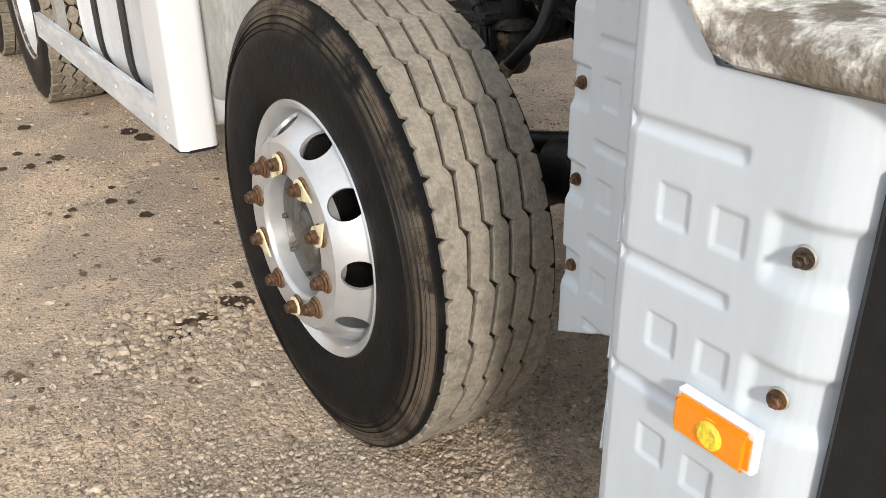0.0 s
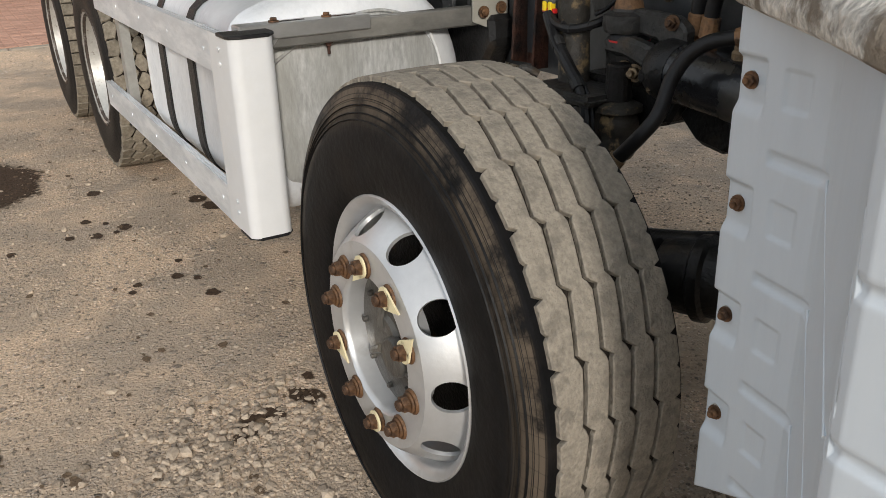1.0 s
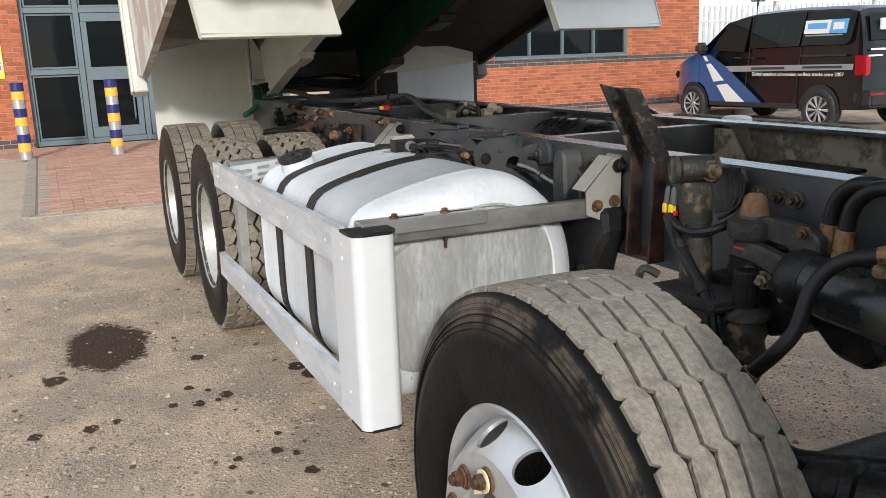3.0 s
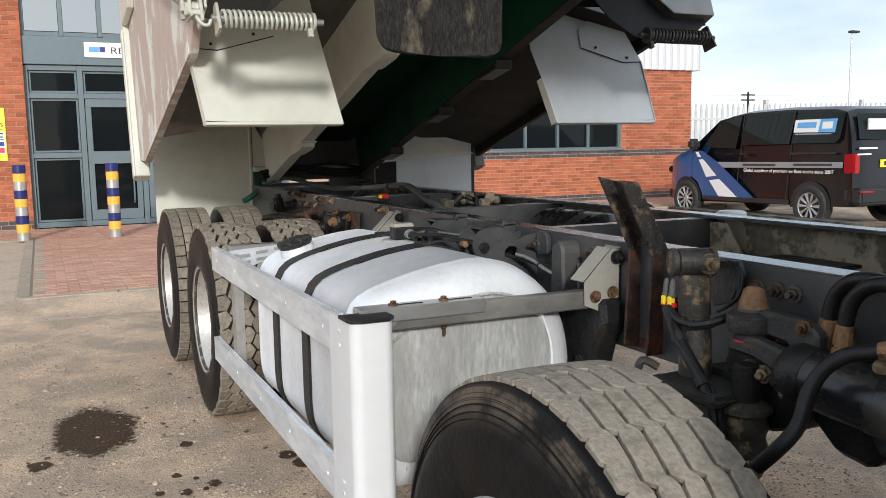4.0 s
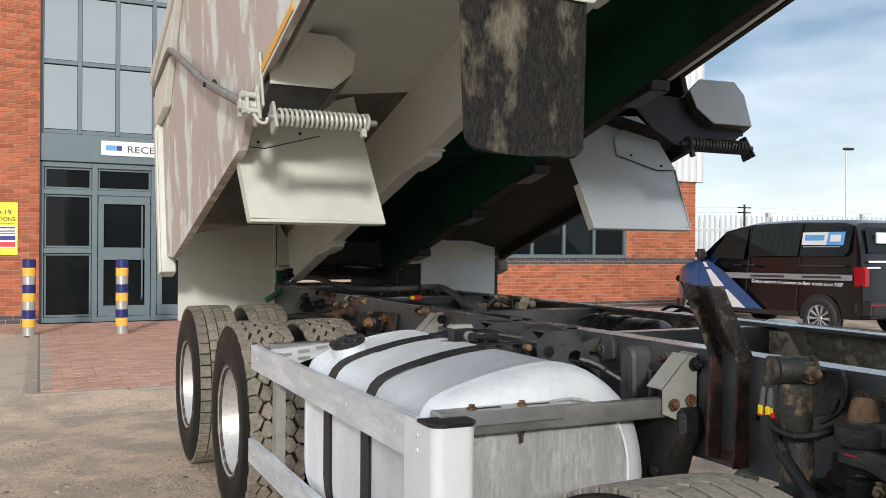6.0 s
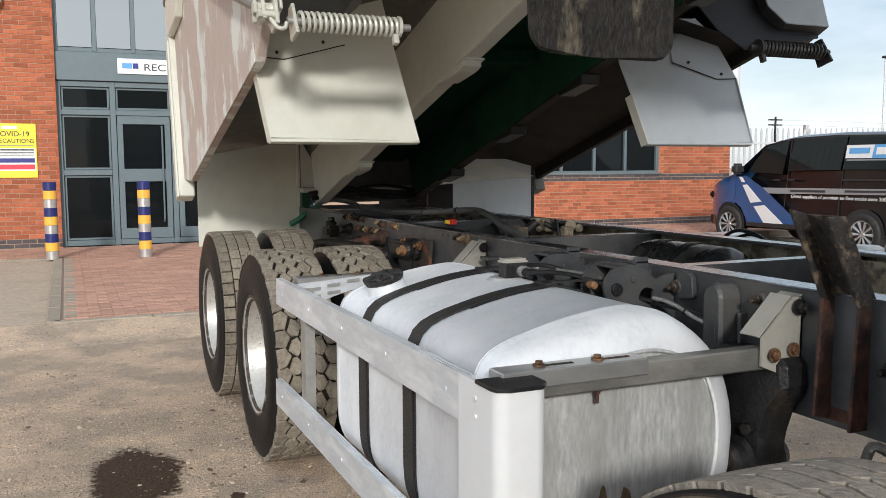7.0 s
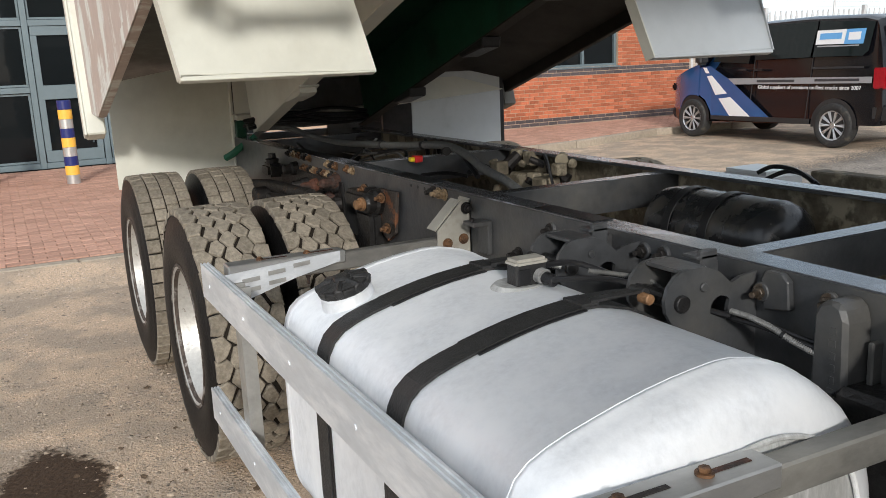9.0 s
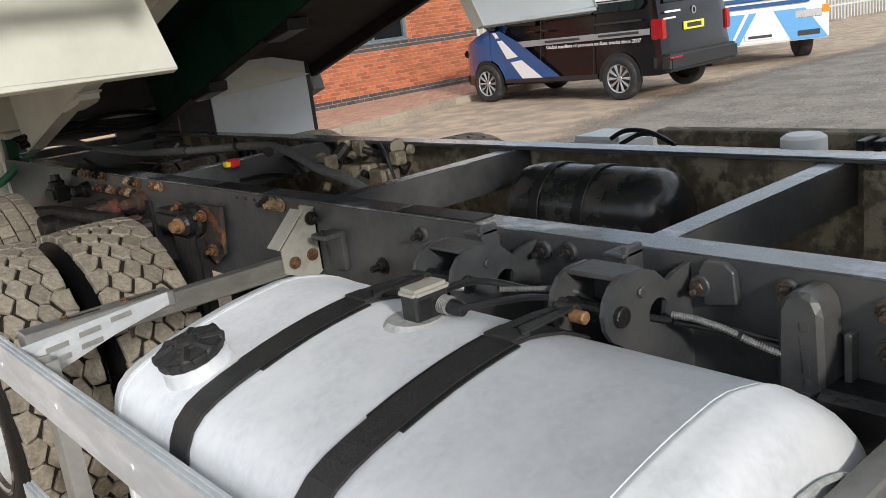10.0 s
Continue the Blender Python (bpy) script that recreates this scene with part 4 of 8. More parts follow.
def chassis_rail(outer, inner_dir, name_label):
    """A channel with its web outside; inner_dir points to the centre line."""
    w, fl, th = outer, 0.078 * inner_dir, 0.009 * inner_dir
    poly = [(w, RB), (w + fl, RB), (w + fl, RB + 0.009), (w + th, RB + 0.009), (w + th, RT - 0.009), (w + fl, RT - 0.009), (w + fl, RT), (w, RT)]
    rail = part("chassis_rail", prism(poly, "y", -1.6, 7.35, bevel=0.0015), M["chassis"], TRUCK, name_label)
    # top flange strip: pale scuffs, with the sky's sheen put into its colour
    x0, x1 = sorted((w + 0.002 * inner_dir, w + fl - 0.002 * inner_dir))
    part("top_flange", box(x0, x1, -1.6, 7.34, RT + 0.0005, RT + 0.004), M["chassis_top"], rail, "scuffed top flange with a painted bluish sheen")
    x0, x1 = sorted((w + th * 1.1, w + th * 1.6))
    part("inner_web", box(x0, x1, -1.6, 7.34, RB + 0.012, RT - 0.012), M["chassis_in"], rail, "mud-stained inner face")
    return rail


rail_l = chassis_rail(0.79, 1, "dark grey steel chassis rail with bolts")
for y0, y1 in ((4.48, 4.80), (3.56, 3.83), (5.55, 6.05)):
    part("worn_pad", box(0.798, 0.862, y0, y1, RT + 0.0042, RT + 0.0065, 0.001), M["black"], rail_l, "dark rubbing pad on the rail")
rail_r = chassis_rail(1.665, -1, "dark grey steel chassis rail, muddy inside")


def crossmember(y, z1, depth=0.11, wide=0.058):
    b = prism([(0, z1 - depth), (wide, z1 - depth), (wide, z1 - depth + 0.008), (0.008, z1 - depth + 0.008), (0.008, z1 - 0.008), (wide, z1 - 0.008), (wide, z1), (0, z1)], "x", 0.80, 1.655,
              m=Matrix.Translation((0, y, 0)))
    c = part("crossmember", b, M["chassis"], TRUCK, "dark steel crossmember between the rails")
    # top face coloured paler than the web, as sky sheen
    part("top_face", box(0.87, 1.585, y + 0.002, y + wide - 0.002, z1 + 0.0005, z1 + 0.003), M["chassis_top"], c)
    return c


for y in (3.12, 4.19, 1.75, 5.35, 6.9):
    crossmember(y, RT - 0.012)
for x0, sx in ((1.575, -1), (0.88, 1)):
    part("gusset_plate", prism([(3.07, 1.12), (2.99, 1.12), (2.80, 0.88), (3.07, 0.88)], "x", x0, x0 + 0.008 * sx), M["chassis_in"], TRUCK, "mud-stained gusset plate")

# black air tank between the rails
b = fresh()
spin_into(b, [(0, 0), (0.05, 0.004), (0.09, 0.018), (0.118, 0.045), (0.128, 0.08), (0.127, 0.10), (0.127, 0.24), (0.127, 0.47), (0.118, 0.52), (0.09, 0.545), (0, 0.56)], 48)
air = part("air_tank", merged(b, None, Matrix.Translation((1.44, 3.47, 1.000)) @ Matrix.Rotation(-math.pi / 2, 4, "X")), M["gloss"], TRUCK,
           "gloss black air tank with two metal bands", smooth=True)
for y in (3.70, 3.86):
    part("band", merged(spin_into(bmesh.new(), [(0.1305, 0), (0.1325, 0.002), (0.1325, 0.033), (0.1305, 0.035)], 48), None,
                        Matrix.Translation((1.44, y, 1.000)) @ Matrix.Rotation(-math.pi / 2, 4, "X")), M["black"], air, smooth=True)

# ---- fuel tank ----
def spline(keys, n):
    """n + 1 points on a smooth line through the keys."""
    pts = [Vector(k) for k in keys]
    out = []
    for i in range(n + 1):
        u = i / n * (len(pts) - 1)
        k = min(int(u), len(pts) - 2)
        t = u - k
        a, p, q, c = pts[max(0, k - 1)], pts[k], pts[k + 1], pts[min(len(pts) - 1, k + 2)]
        out.append(0.5 * ((2 * p) + (q - a) * t + (2 * a - 5 * p + 4 * q - c) * t * t + (3 * p - a - 3 * q + c) * t ** 3))
    return out


# the tank's section: a wide round towards the rail, a crest near it, a long fall to a tight outer shoulder
TANK_ROUND = [(0.697, 0.80), (0.688, 0.87), (0.664, 0.945), (0.620, 1.010), (0.560, 1.058), (0.500, 1.088), (0.430, 1.104)]
TANK_FALL = [(0.400, 1.105), (0.330, 1.098), (0.250, 1.084), (0.170, 1.064), (0.105, 1.044), (0.058, 1.018), (0.034, 0.975), (0.024, 0.91)]
TANK_FOOT = [(0.024, 0.66), (0.030, 0.60), (0.052, 0.552), (0.092, 0.518), (0.15, 0.500)]
TANK_BELLY = [(0.46, 0.500), (0.54, 0.514), (0.612, 0.556), (0.660, 0.622), (0.690, 0.71)]
TANK_MID = Vector((0.36, 0.80))


def tank_section(ins):
    """52 points round the tank, drawn in evenly by ins (negative: standing proud)."""
    pts = spline(TANK_ROUND, 12) + spline(TANK_FALL, 12) + spline(TANK_FOOT, 12) + spline(TANK_BELLY, 12)
    out = []
    for k, p in enumerate(pts):
        d = pts[(k + 1) % 52] - pts[k - 1]
        n = Vector((d.y, -d.x)).normalized()
        r = p - n * ins
        if ins > 0.03:                       # pull the tight shoulder in a little further, so that it stays round
            r = r.lerp(TANK_MID, 0.04 * ins / 0.09)
        out.append((r.x, r.y))
    return out


TX0, TX1, TZ0, TZ1, TY0, TY1 = 0.024, 0.697, 0.50, 1.085, 2.635, 3.80


def tank_shell():
    b = fresh()
    loops = []
    prof = [(0.0, 0.080), (0.004, 0.060), (0.013, 0.040), (0.027, 0.023), (0.046, 0.010), (0.070, 0.002), (0.088, 0.0), (0.091, -0.002), (0.097, -0.002), (0.100, 0.0)]
    ys = [(TY0 + d, i) for d, i in prof] + [(TY1 - d, i) for d, i in reversed(prof)]
    for y, ins in ys:
        loops.append([b.verts.new((x, y, z)) for x, z in tank_section(ins)])
    for p, q in zip(loops, loops[1:]):
        for i in range(len(p)):
            k = (i + 1) % len(p)
            b.faces.new((p[i], p[k], q[k], q[i]))
    for ring in (loops[-1],):
        mid = b.verts.new(sum((v.co for v in ring), Vector()) / len(ring))
        for i in range(len(ring)):
            b.faces.new((ring[i], ring[(i + 1) % len(ring)], mid))
    return b


tank = part("fuel_tank", tank_shell(), M["tank"], TRUCK, "large brushed aluminium fuel tank with rounded corners", smooth=True)
# dull streaked end plate, slightly domed, with muck along its foot
sec = tank_section(0.080)
b = fresh()
mx, mz = (TX0 + TX1) / 2, (TZ0 + TZ1) / 2
rings = []
for w, dy in ((1.0, 0.0), (0.97, -0.004), (0.90, -0.007), (0.5, -0.010)):
    rings.append([b.verts.new((mx + (x - mx) * w, TY0 + dy, mz + (z - mz) * w)) for x, z in sec])
for p, q in zip(rings, rings[1:]):
    for i in range(len(p)):
        k = (i + 1) % len(p)
        b.faces.new((p[i], p[k], q[k], q[i]))
mid = b.verts.new((mx, TY0 - 0.0105, mz))
for i in range(len(rings[-1])):
    b.faces.new((rings[-1][i], rings[-1][(i + 1) % len(rings[-1])], mid))
part("end_plate", b, M["tank_end"], tank, "dull streaked end plate of the tank", smooth=True)
# brown mud thrown up against the foot of the end plate
rng = random.Random(4)
rim = []
for k in range(29):
    u = k / 28
    top = 0.655 + 0.085 * math.exp(-((u - 0.16) / 0.09) ** 2) + 0.06 * math.exp(-((u - 0.55) / 0.22) ** 2) + 0.03 * math.exp(-((u - 0.9) / 0.05) ** 2)
    rim.append((0.262 + 0.150 * u, TY0 - 0.0118, top + rng.uniform(-0.012, 0.012)))
part("mud_splash", slab([(0.262, TY0 - 0.0118, 0.60)] + rim + [(0.412, TY0 - 0.0118, 0.60)], 0.002), M["muck"], tank, "dried brown mud on the tank end")
# weld seam near the tank's ends
for ys in (TY0 + 0.103, TY1 - 0.103):
    part("weld_seam", tube([(x, ys, z) for x, z in tank_section(0.0)[2:44]], 0.0014, 6), M["tank"], tank, smooth=True)
# pressed arch across the end plate, and a crease down its inner side, highlight painted pale
def on_end(x, z):
    """A point on the domed end: further in from the rim it stands further out."""
    return (x, TY0 - 0.0065, z)


b = tube([on_end(*p) for p in ((0.10, 0.905), (0.16, 0.944), (0.24, 0.985), (0.33, 1.013), (0.42, 1.020), (0.50, 0.998), (0.565, 0.955))], 0.0045, 8, None, 6)
part("end_crease", b, M["tank_end"], tank, "pressed arch across the tank end", smooth=True)
b = tube([on_end(*p) for p in ((0.50, 0.570), (0.560, 0.640), (0.592, 0.72), (0.602, 0.80), (0.594, 0.88), (0.565, 0.955))], 0.0045, 8, None, 6)
part("end_crease", b, M["crease_glint"], tank, "pale worn crease", smooth=True)


def strap(y, wide=0.062):
    run = lambda e: tank_section(-e)
    inner, outer = run(0.001), run(0.006)
    idx = list(range(8, 13 * 3 + 6))
    b = fresh()
    rows = []
    for i in idx:
        (a, c), (d, e) = inner[i], outer[i]
        rows.append([b.verts.new(p) for p in ((a, y, c), (d, y, e), (d, y + wide, e), (a, y + wide, c))])
    for p, q in zip(rows, rows[1:]):
        for k in range(4):
            b.faces.new((p[k], p[(k + 1) % 4], q[(k + 1) % 4], q[k]))
    b.faces.new(rows[0]), b.faces.new(rows[-1])
    s = part("tank_strap", b, M["strap"], tank, "black steel strap with rubber lining")
    # wider rubber lining in two lengths
    for lo, hi, over in ((13, 19, 0.009), (24, 45, 0.011)):
        r2 = run(0.0035)
        b = fresh()
        rows = [[b.verts.new(p) for p in ((inner[i][0], y - over, inner[i][1]), (r2[i][0], y - over, r2[i][1]), (r2[i][0], y + wide + over, r2[i][1]), (inner[i][0], y + wide + over, inner[i][1]))] for i in range(lo, hi)]
        for p, q in zip(rows, rows[1:]):
            for k in range(4):
                b.faces.new((p[k], p[(k + 1) % 4], q[(k + 1) % 4], q[k]))
        b.faces.new(rows[0]), b.faces.new(rows[-1])
        part("strap_lining", b, M["black"], tank)
    # slotted tongue that tapers to the pin of the bracket
    mid = y + wide / 2
    for side in (-1, 1):
        part("strap_tongue", slab([(0.415, mid + side * 0.031, 1.1155), (0.50, mid + side * 0.027, 1.1150), (0.555, mid + side * 0.019, 1.1120), (0.555, mid + side * 0.006, 1.1120),
                                   (0.50, mid + side * 0.010, 1.1150), (0.43, mid + side * 0.008, 1.1155)], 0.005), M["strap"], tank)
    part("strap_tongue", box(0.395, 0.432, mid - 0.031, mid + 0.031, 1.1105, 1.1165, 0.001), M["strap"], tank)
    part("tongue_eye", rod((0.548, mid - 0.022, 1.109), (0.548, mid + 0.020, 1.109), 0.012, 0.012, 14, 0.002), M["strap"], tank)
    part("strap_bolt", rod((0.541, y - 0.014, 1.104), (0.541, y + 0.016, 1.104), 0.0105, seg=16, bevel=0.002), M["brass"], tank, "brown bolt end")
    return s


strap(3.055), strap(3.415)
# filler cap
CAP = Matrix.Translation((0.130, 3.56, 1.076)) @ Matrix.Rotation(radians(-15), 4, "Y") @ Matrix.Translation((-0.149, -3.63, -TZ1 - 0.012))
b = merged(rod((0.149, 3.63, TZ1 - 0.030), (0.149, 3.63, TZ1 + 0.012), 0.062, 0.058, 32, 0.004), None, CAP)
part("filler_neck", b, M["tank"], tank, smooth=True)
b = rod((0.149, 3.63, TZ1 + 0.010), (0.149, 3.63, TZ1 + 0.030), 0.058, 0.060, 16, 0.004)
rod((0.149, 3.63, TZ1 + 0.030), (0.149, 3.63, TZ1 + 0.040), 0.060, 0.030, 16, 0.003, b)
lobes = []
for k in range(8):
    a = 2 * math.pi * (k + 0.3) / 8
    c, n = math.cos(a), math.sin(a)
    lobes.append(rod((0.149 + 0.018 * c, 3.63 + 0.018 * n, TZ1 + 0.036), (0.149 + 0.062 * c, 3.63 + 0.062 * n, TZ1 + 0.024), 0.008, 0.012, 8, 0.003))
rod((0.149, 3.63, TZ1 + 0.036), (0.149, 3.63, TZ1 + 0.046), 0.022, 0.018, 16, 0.003, b)
cap = part("filler_cap", merged(b, None, CAP), M["strap"], tank, "black lobed filler cap", smooth=True)
for lobe in lobes:
    part("cap_lobe", merged(lobe, None, CAP), M["strap"], cap, smooth=True)
# level sensor
part("sensor_seat", rod((0.40, 3.285, TZ1 + 0.006), (0.40, 3.285, TZ1 + 0.023), 0.060, 0.052, 32, 0.006), M["tank_end"], tank, smooth=True)
part("level_sensor", box(0.380, 0.452, 3.252, 3.294, TZ1 + 0.020, TZ1 + 0.070, 0.005), M["strap"], tank, "dark level sensor box with a dusty lid")
part("sensor_lid", box(0.377, 0.455, 3.249, 3.297, TZ1 + 0.060, TZ1 + 0.077, 0.006, seg=2), M["bracket"], tank)
part("sensor_face", box(0.384, 0.412, 3.249, 3.2535, TZ1 + 0.026, TZ1 + 0.058, 0.001), M["black"], tank)
b = fresh()
for k in range(5):
    rod((0.432, 3.249 - 0.004 * k, TZ1 + 0.042), (0.432, 3.2465 - 0.004 * k, TZ1 + 0.0415), 0.0165, 0.0165, 14, 0.0008, b)
part("plug_collar", b, M["conduit"], tank, "pale ribbed plug collar")
part("sensor_plug", rod((0.432, 3.250, TZ1 + 0.042), (0.440, 3.205, TZ1 + 0.036), 0.0145, 0.012, 12, 0.002), M["black"], tank)

# ---- tank brackets on the rail ----
def bracket_plate(y, b):
    """Plate square to the rail, rounded towards the tank, with a round hole."""
    rim = [(0.79, 0.90)] + [(0.614 + 0.058 * math.cos(radians(a)), 1.098 + 0.058 * math.sin(radians(a))) for a in (250, 225, 200, 175, 150, 125, 105, 88)] + [(0.655, 1.155), (0.690, 1.141), (0.722, 1.114), (0.745, 1.122), (0.79, 1.128)]
    cx, cz, hr = 0.696, 1.066, 0.027
    rim.sort(key=lambda p: math.atan2(p[1] - cz, p[0] - cx))
    hole = [(cx + hr * math.cos(math.atan2(z - cz, x - cx)), cz + hr * math.sin(math.atan2(z - cz, x - cx))) for x, z in rim]
    t = fresh()
    n = len(rim)
    o = [[t.verts.new((x, yy, z)) for x, z in ring] for yy in (y, y + 0.009) for ring in (rim, hole)]
    for i in range(n):
        k = (i + 1) % n
        for p, q in ((0, 1), (2, 3), (0, 2), (1, 3)):
            t.faces.new((o[p][i], o[p][k], o[q][k], o[q][i]))
    return merged(t, b)


for y in (3.02, 3.37):
    b = fresh()
    for yy in (y, y + 0.105):
        bracket_plate(yy, b)
    box(0.598, 0.665, y + 0.009, y + 0.105, 1.146, 1.1545, 0.002, b)
    box(0.662, 0.672, y + 0.009, y + 0.105, 1.085, 1.150, 0.002, b)
    box(0.70, 0.745, y + 0.060, y + 0.075, 1.118, 1.168, 0.003, b)
    box(0.69, 0.745, y + 0.060, y + 0.105, 1.150, 1.158, 0.002, b)
    br = part("tank_bracket", b, M["chassis"], TRUCK, "dark steel tank bracket bolted to the rail")
    part("pin", rod((0.594, y - 0.010, 1.093), (0.594, y + 0.120, 1.093), 0.017, seg=14, bevel=0.002), M["bay"], br)
    part("rivet", rod((0.649, y - 0.006, 1.117), (0.649, y, 1.117), 0.009, seg=12, bevel=0.002), M["chassis"], br)
for y, z in ((2.58, 1.09), (2.33, 1.0), (2.60, 0.99), (3.90, 1.0)):
    part("rail_bolt", bolt_mesh(0.015, 0.014, at=(0.79, y, z), shaft=0.022), M["darkrust"], rail_l, "chunky chassis bolt")
# tall cast bracket next to the guard arm
b = prism([(2.715, 0.80), (2.725, 1.10), (2.735, 1.122), (2.755, 1.130), (2.780, 1.122), (2.792, 1.10), (2.800, 0.80)], "x", 0.715, 0.785, bevel=0.008)
prism([(2.70, 0.86), (2.70, 1.06), (2.712, 1.06), (2.712, 0.86)], "x", 0.755, 0.788, b, 0.003)
cast = part("cast_bracket", b, M["chassis"], TRUCK, "dark cast steel bracket", at=Matrix.Translation((0.010, 0.041, 0.0)))
rng = random.Random(6)
for k in range(7):
    z = 1.07 - 0.022 * k
    part("cast_mark", box(0.7135, 0.7152, 2.742, 2.742 + rng.uniform(0.008, 0.016), z, z + 0.013, 0.0004), M["chassis"], cast)
for y, z, x in ((2.837, 1.085, 0.776), (2.846, 1.106, 0.782), (2.700, 1.098, 0.786), (2.697, 1.036, 0.786), (2.655, 1.096, 0.786), (2.992, 1.094, 0.772), (3.352, 1.108, 0.786), (3.286, 1.113, 0.786), (3.73, 1.10, 0.786)):
    at = Vector((x, y, z))
    part("rail_bolt", bolt_mesh(0.0115, 0.013, at=at, way=(-1, -0.25, 0), shaft=0.020), M["wornnut"] if y < 3.0 else M["darkrust"], rail_l, "chunky chassis bolt")
    part("rail_washer", rod(at + Vector((0.006, 0, 0)), at + Vector((-0.003, 0, 0)), 0.020, 0.019, 18, 0.002), M["chassis"], rail_l)
part("bolt_ear", prism([(2.925, 1.07), (2.93, 1.125), (2.945, 1.138), (2.985, 1.138), (2.995, 1.12), (2.985, 1.06)], "x", 0.772, 0.789, bevel=0.003), M["chassis"], rail_l)
lug = part("small_lug", prism([(0.79, 1.075), (0.725, 1.075), (0.725, 1.062), (0.775, 1.062), (0.775, 0.97), (0.79, 0.97)], "y", 4.05, 4.115, bevel=0.002), M["chassis"], rail_l)
part("lug_pin", rod((0.74, 4.083, 1.075), (0.74, 4.083, 1.084), 0.006, seg=10), M["darkrust"], lug)

# cables along the tank
b = tube([(0.425, 3.22, TZ1 + 0.037), (0.47, 3.17, TZ1 + 0.045), (0.56, 3.14, TZ1 + 0.03), (0.66, 3.05, 1.07), (0.70, 3.0, 1.056)], 0.006, 8, None, 6)
part("cable", b, M["black"], TRUCK, "black cable run beside the tank", smooth=True)
b = tube([(0.45, 3.27, TZ1 + 0.055), (0.53, 3.26, TZ1 + 0.05), (0.60, 3.2, TZ1 + 0.02), (0.68, 3.10, 1.075)], 0.0065, 8, None, 6)
part("cable", b, M["black"], TRUCK, "black cable beside the tank", smooth=True)


def ribbed(points, r, pitch=0.0042):
    """A ribbed conduit: a smooth core with a ring every few millimetres."""
    b = tube(points, r * 0.82, 8, None, 6)
    pts = [Vector(p) for p in points]
    for p, q in zip(pts, pts[1:]):
        n = max(1, int((q - p).length / pitch))
        for k in range(n):
            a, c = p.lerp(q, k / n), p.lerp(q, (k + 0.45) / n)
            rod(a, c, r, r, 8, 0.0004, b)
    return b


part("conduit", ribbed([(0.700, 2.998, 1.066), (0.706, 2.960, 1.064), (0.714, 2.915, 1.054), (0.722, 2.875, 1.038), (0.729, 2.835, 1.026), (0.737, 2.795, 1.022)], 0.0062), M["conduit"], TRUCK, "silver ribbed cable conduit")
part("conduit", ribbed([(0.520, 3.205, TZ1 + 0.046), (0.560, 3.175, TZ1 + 0.040), (0.610, 3.130, TZ1 + 0.030), (0.655, 3.108, 1.074)], 0.0052), M["loom"], TRUCK, "silver ribbed cable conduit")
part("conduit", ribbed([(0.437, 3.300, TZ1 + 0.050), (0.470, 3.292, TZ1 + 0.052), (0.500, 3.270, TZ1 + 0.046)], 0.0075), M["galv"], TRUCK, "pale cable gland beside the sensor")
for dx, dz in ((0.0, 0.0), (0.012, 0.004)):
    b = tube([(0.705 + dx, 2.998, 1.050 + dz), (0.716 + dx, 2.93, 1.047 + dz), (0.728 + dx, 2.86, 1.036 + dz), (0.742 + dx, 2.79, 1.030 + dz)], 0.0048, 8, None, 6)
    part("cable", b, M["black"], TRUCK, "black cable run beside the tank", smooth=True)
part("cable_tie", rod((0.7185, 2.893, 1.0445), (0.7200, 2.888, 1.0425), 0.0085, 0.0085, 10, 0.0006), M["black"], TRUCK)

# ---- side guard ----
def corner_arc(x, y, r, a0, a1, n=7):
    return [(x + r * math.cos(radians(a0 + (a1 - a0) * k / n)), y + r * math.sin(radians(a0 + (a1 - a0) * k / n))) for k in range(n + 1)]


post_sec = [(0.075, 2.63)] + corner_arc(0.047, 2.533, 0.028, 0, -90) + corner_arc(-0.008, 2.533, 0.028, -90, -180) + [(-0.036, 2.68), (-0.028, 2.68)] + \
           corner_arc(-0.008, 2.533, 0.020, -180, -90) + corner_arc(0.047, 2.533, 0.020, -90, 0) + [(0.067, 2.63)]
guard = part("side_guard", prism(post_sec, "z", 0.503, 1.0), M["white"], TRUCK, "white side guard post with two aluminium rails", smooth=True)
part("post_cap", prism([(0.080, 2.585), (0.080, 2.525), (0.060, 2.500), (-0.012, 2.500), (-0.036, 2.512), (-0.041, 2.53), (-0.041, 2.595), (0.02, 2.595)], "z", 0.997, 1.006, bevel=0.002), M["black"], guard, "black plastic end cap")
part("post_cap", prism([(0.077, 2.60), (0.077, 2.525), (0.058, 2.503), (-0.012, 2.503), (-0.038, 2.53), (-0.038, 2.60)], "z", 0.497, 0.505, bevel=0.002), M["black"], guard)


def guard_rail(y0, y1, z0, z1):
    b = fresh()
    h = z1 - z0
    sec = [(-0.030, z0), (-0.006, z0), (-0.006, z1), (-0.011, z1), (-0.012, z1 - 0.003), (-0.015, z1 - 0.003), (-0.016, z1), (-0.021, z1), (-0.022, z1 - 0.003), (-0.025, z1 - 0.003), (-0.026, z1), (-0.030, z1)]
    prism(sec, "y", y0, y1, b)
    r = part("rail", b, M["alu"], guard, "weathered extruded aluminium guard rail")
    for k in range(5):
        part("rivet", rod((-0.030, y0 + 0.1 + (y1 - y0 - .2) * k / 4, z0 + h * 0.5), (-0.032, y0 + 0.1 + (y1 - y0 - .2) * k / 4, z0 + h * 0.5), 0.006, seg=10), M["alu"], guard)
    return r


guard_rail(2.66, 4.365, 0.897, 0.997)
guard_rail(2.66, 4.405, 0.496, 0.596)
part("guard_upright", prism([(-0.006, 4.03), (0.03, 4.03), (0.03, 4.036), (0.0, 4.036), (0.0, 4.085), (0.03, 4.085), (0.03, 4.091), (-0.006, 4.091)], "z", 0.50, 0.99), M["galv"], guard)
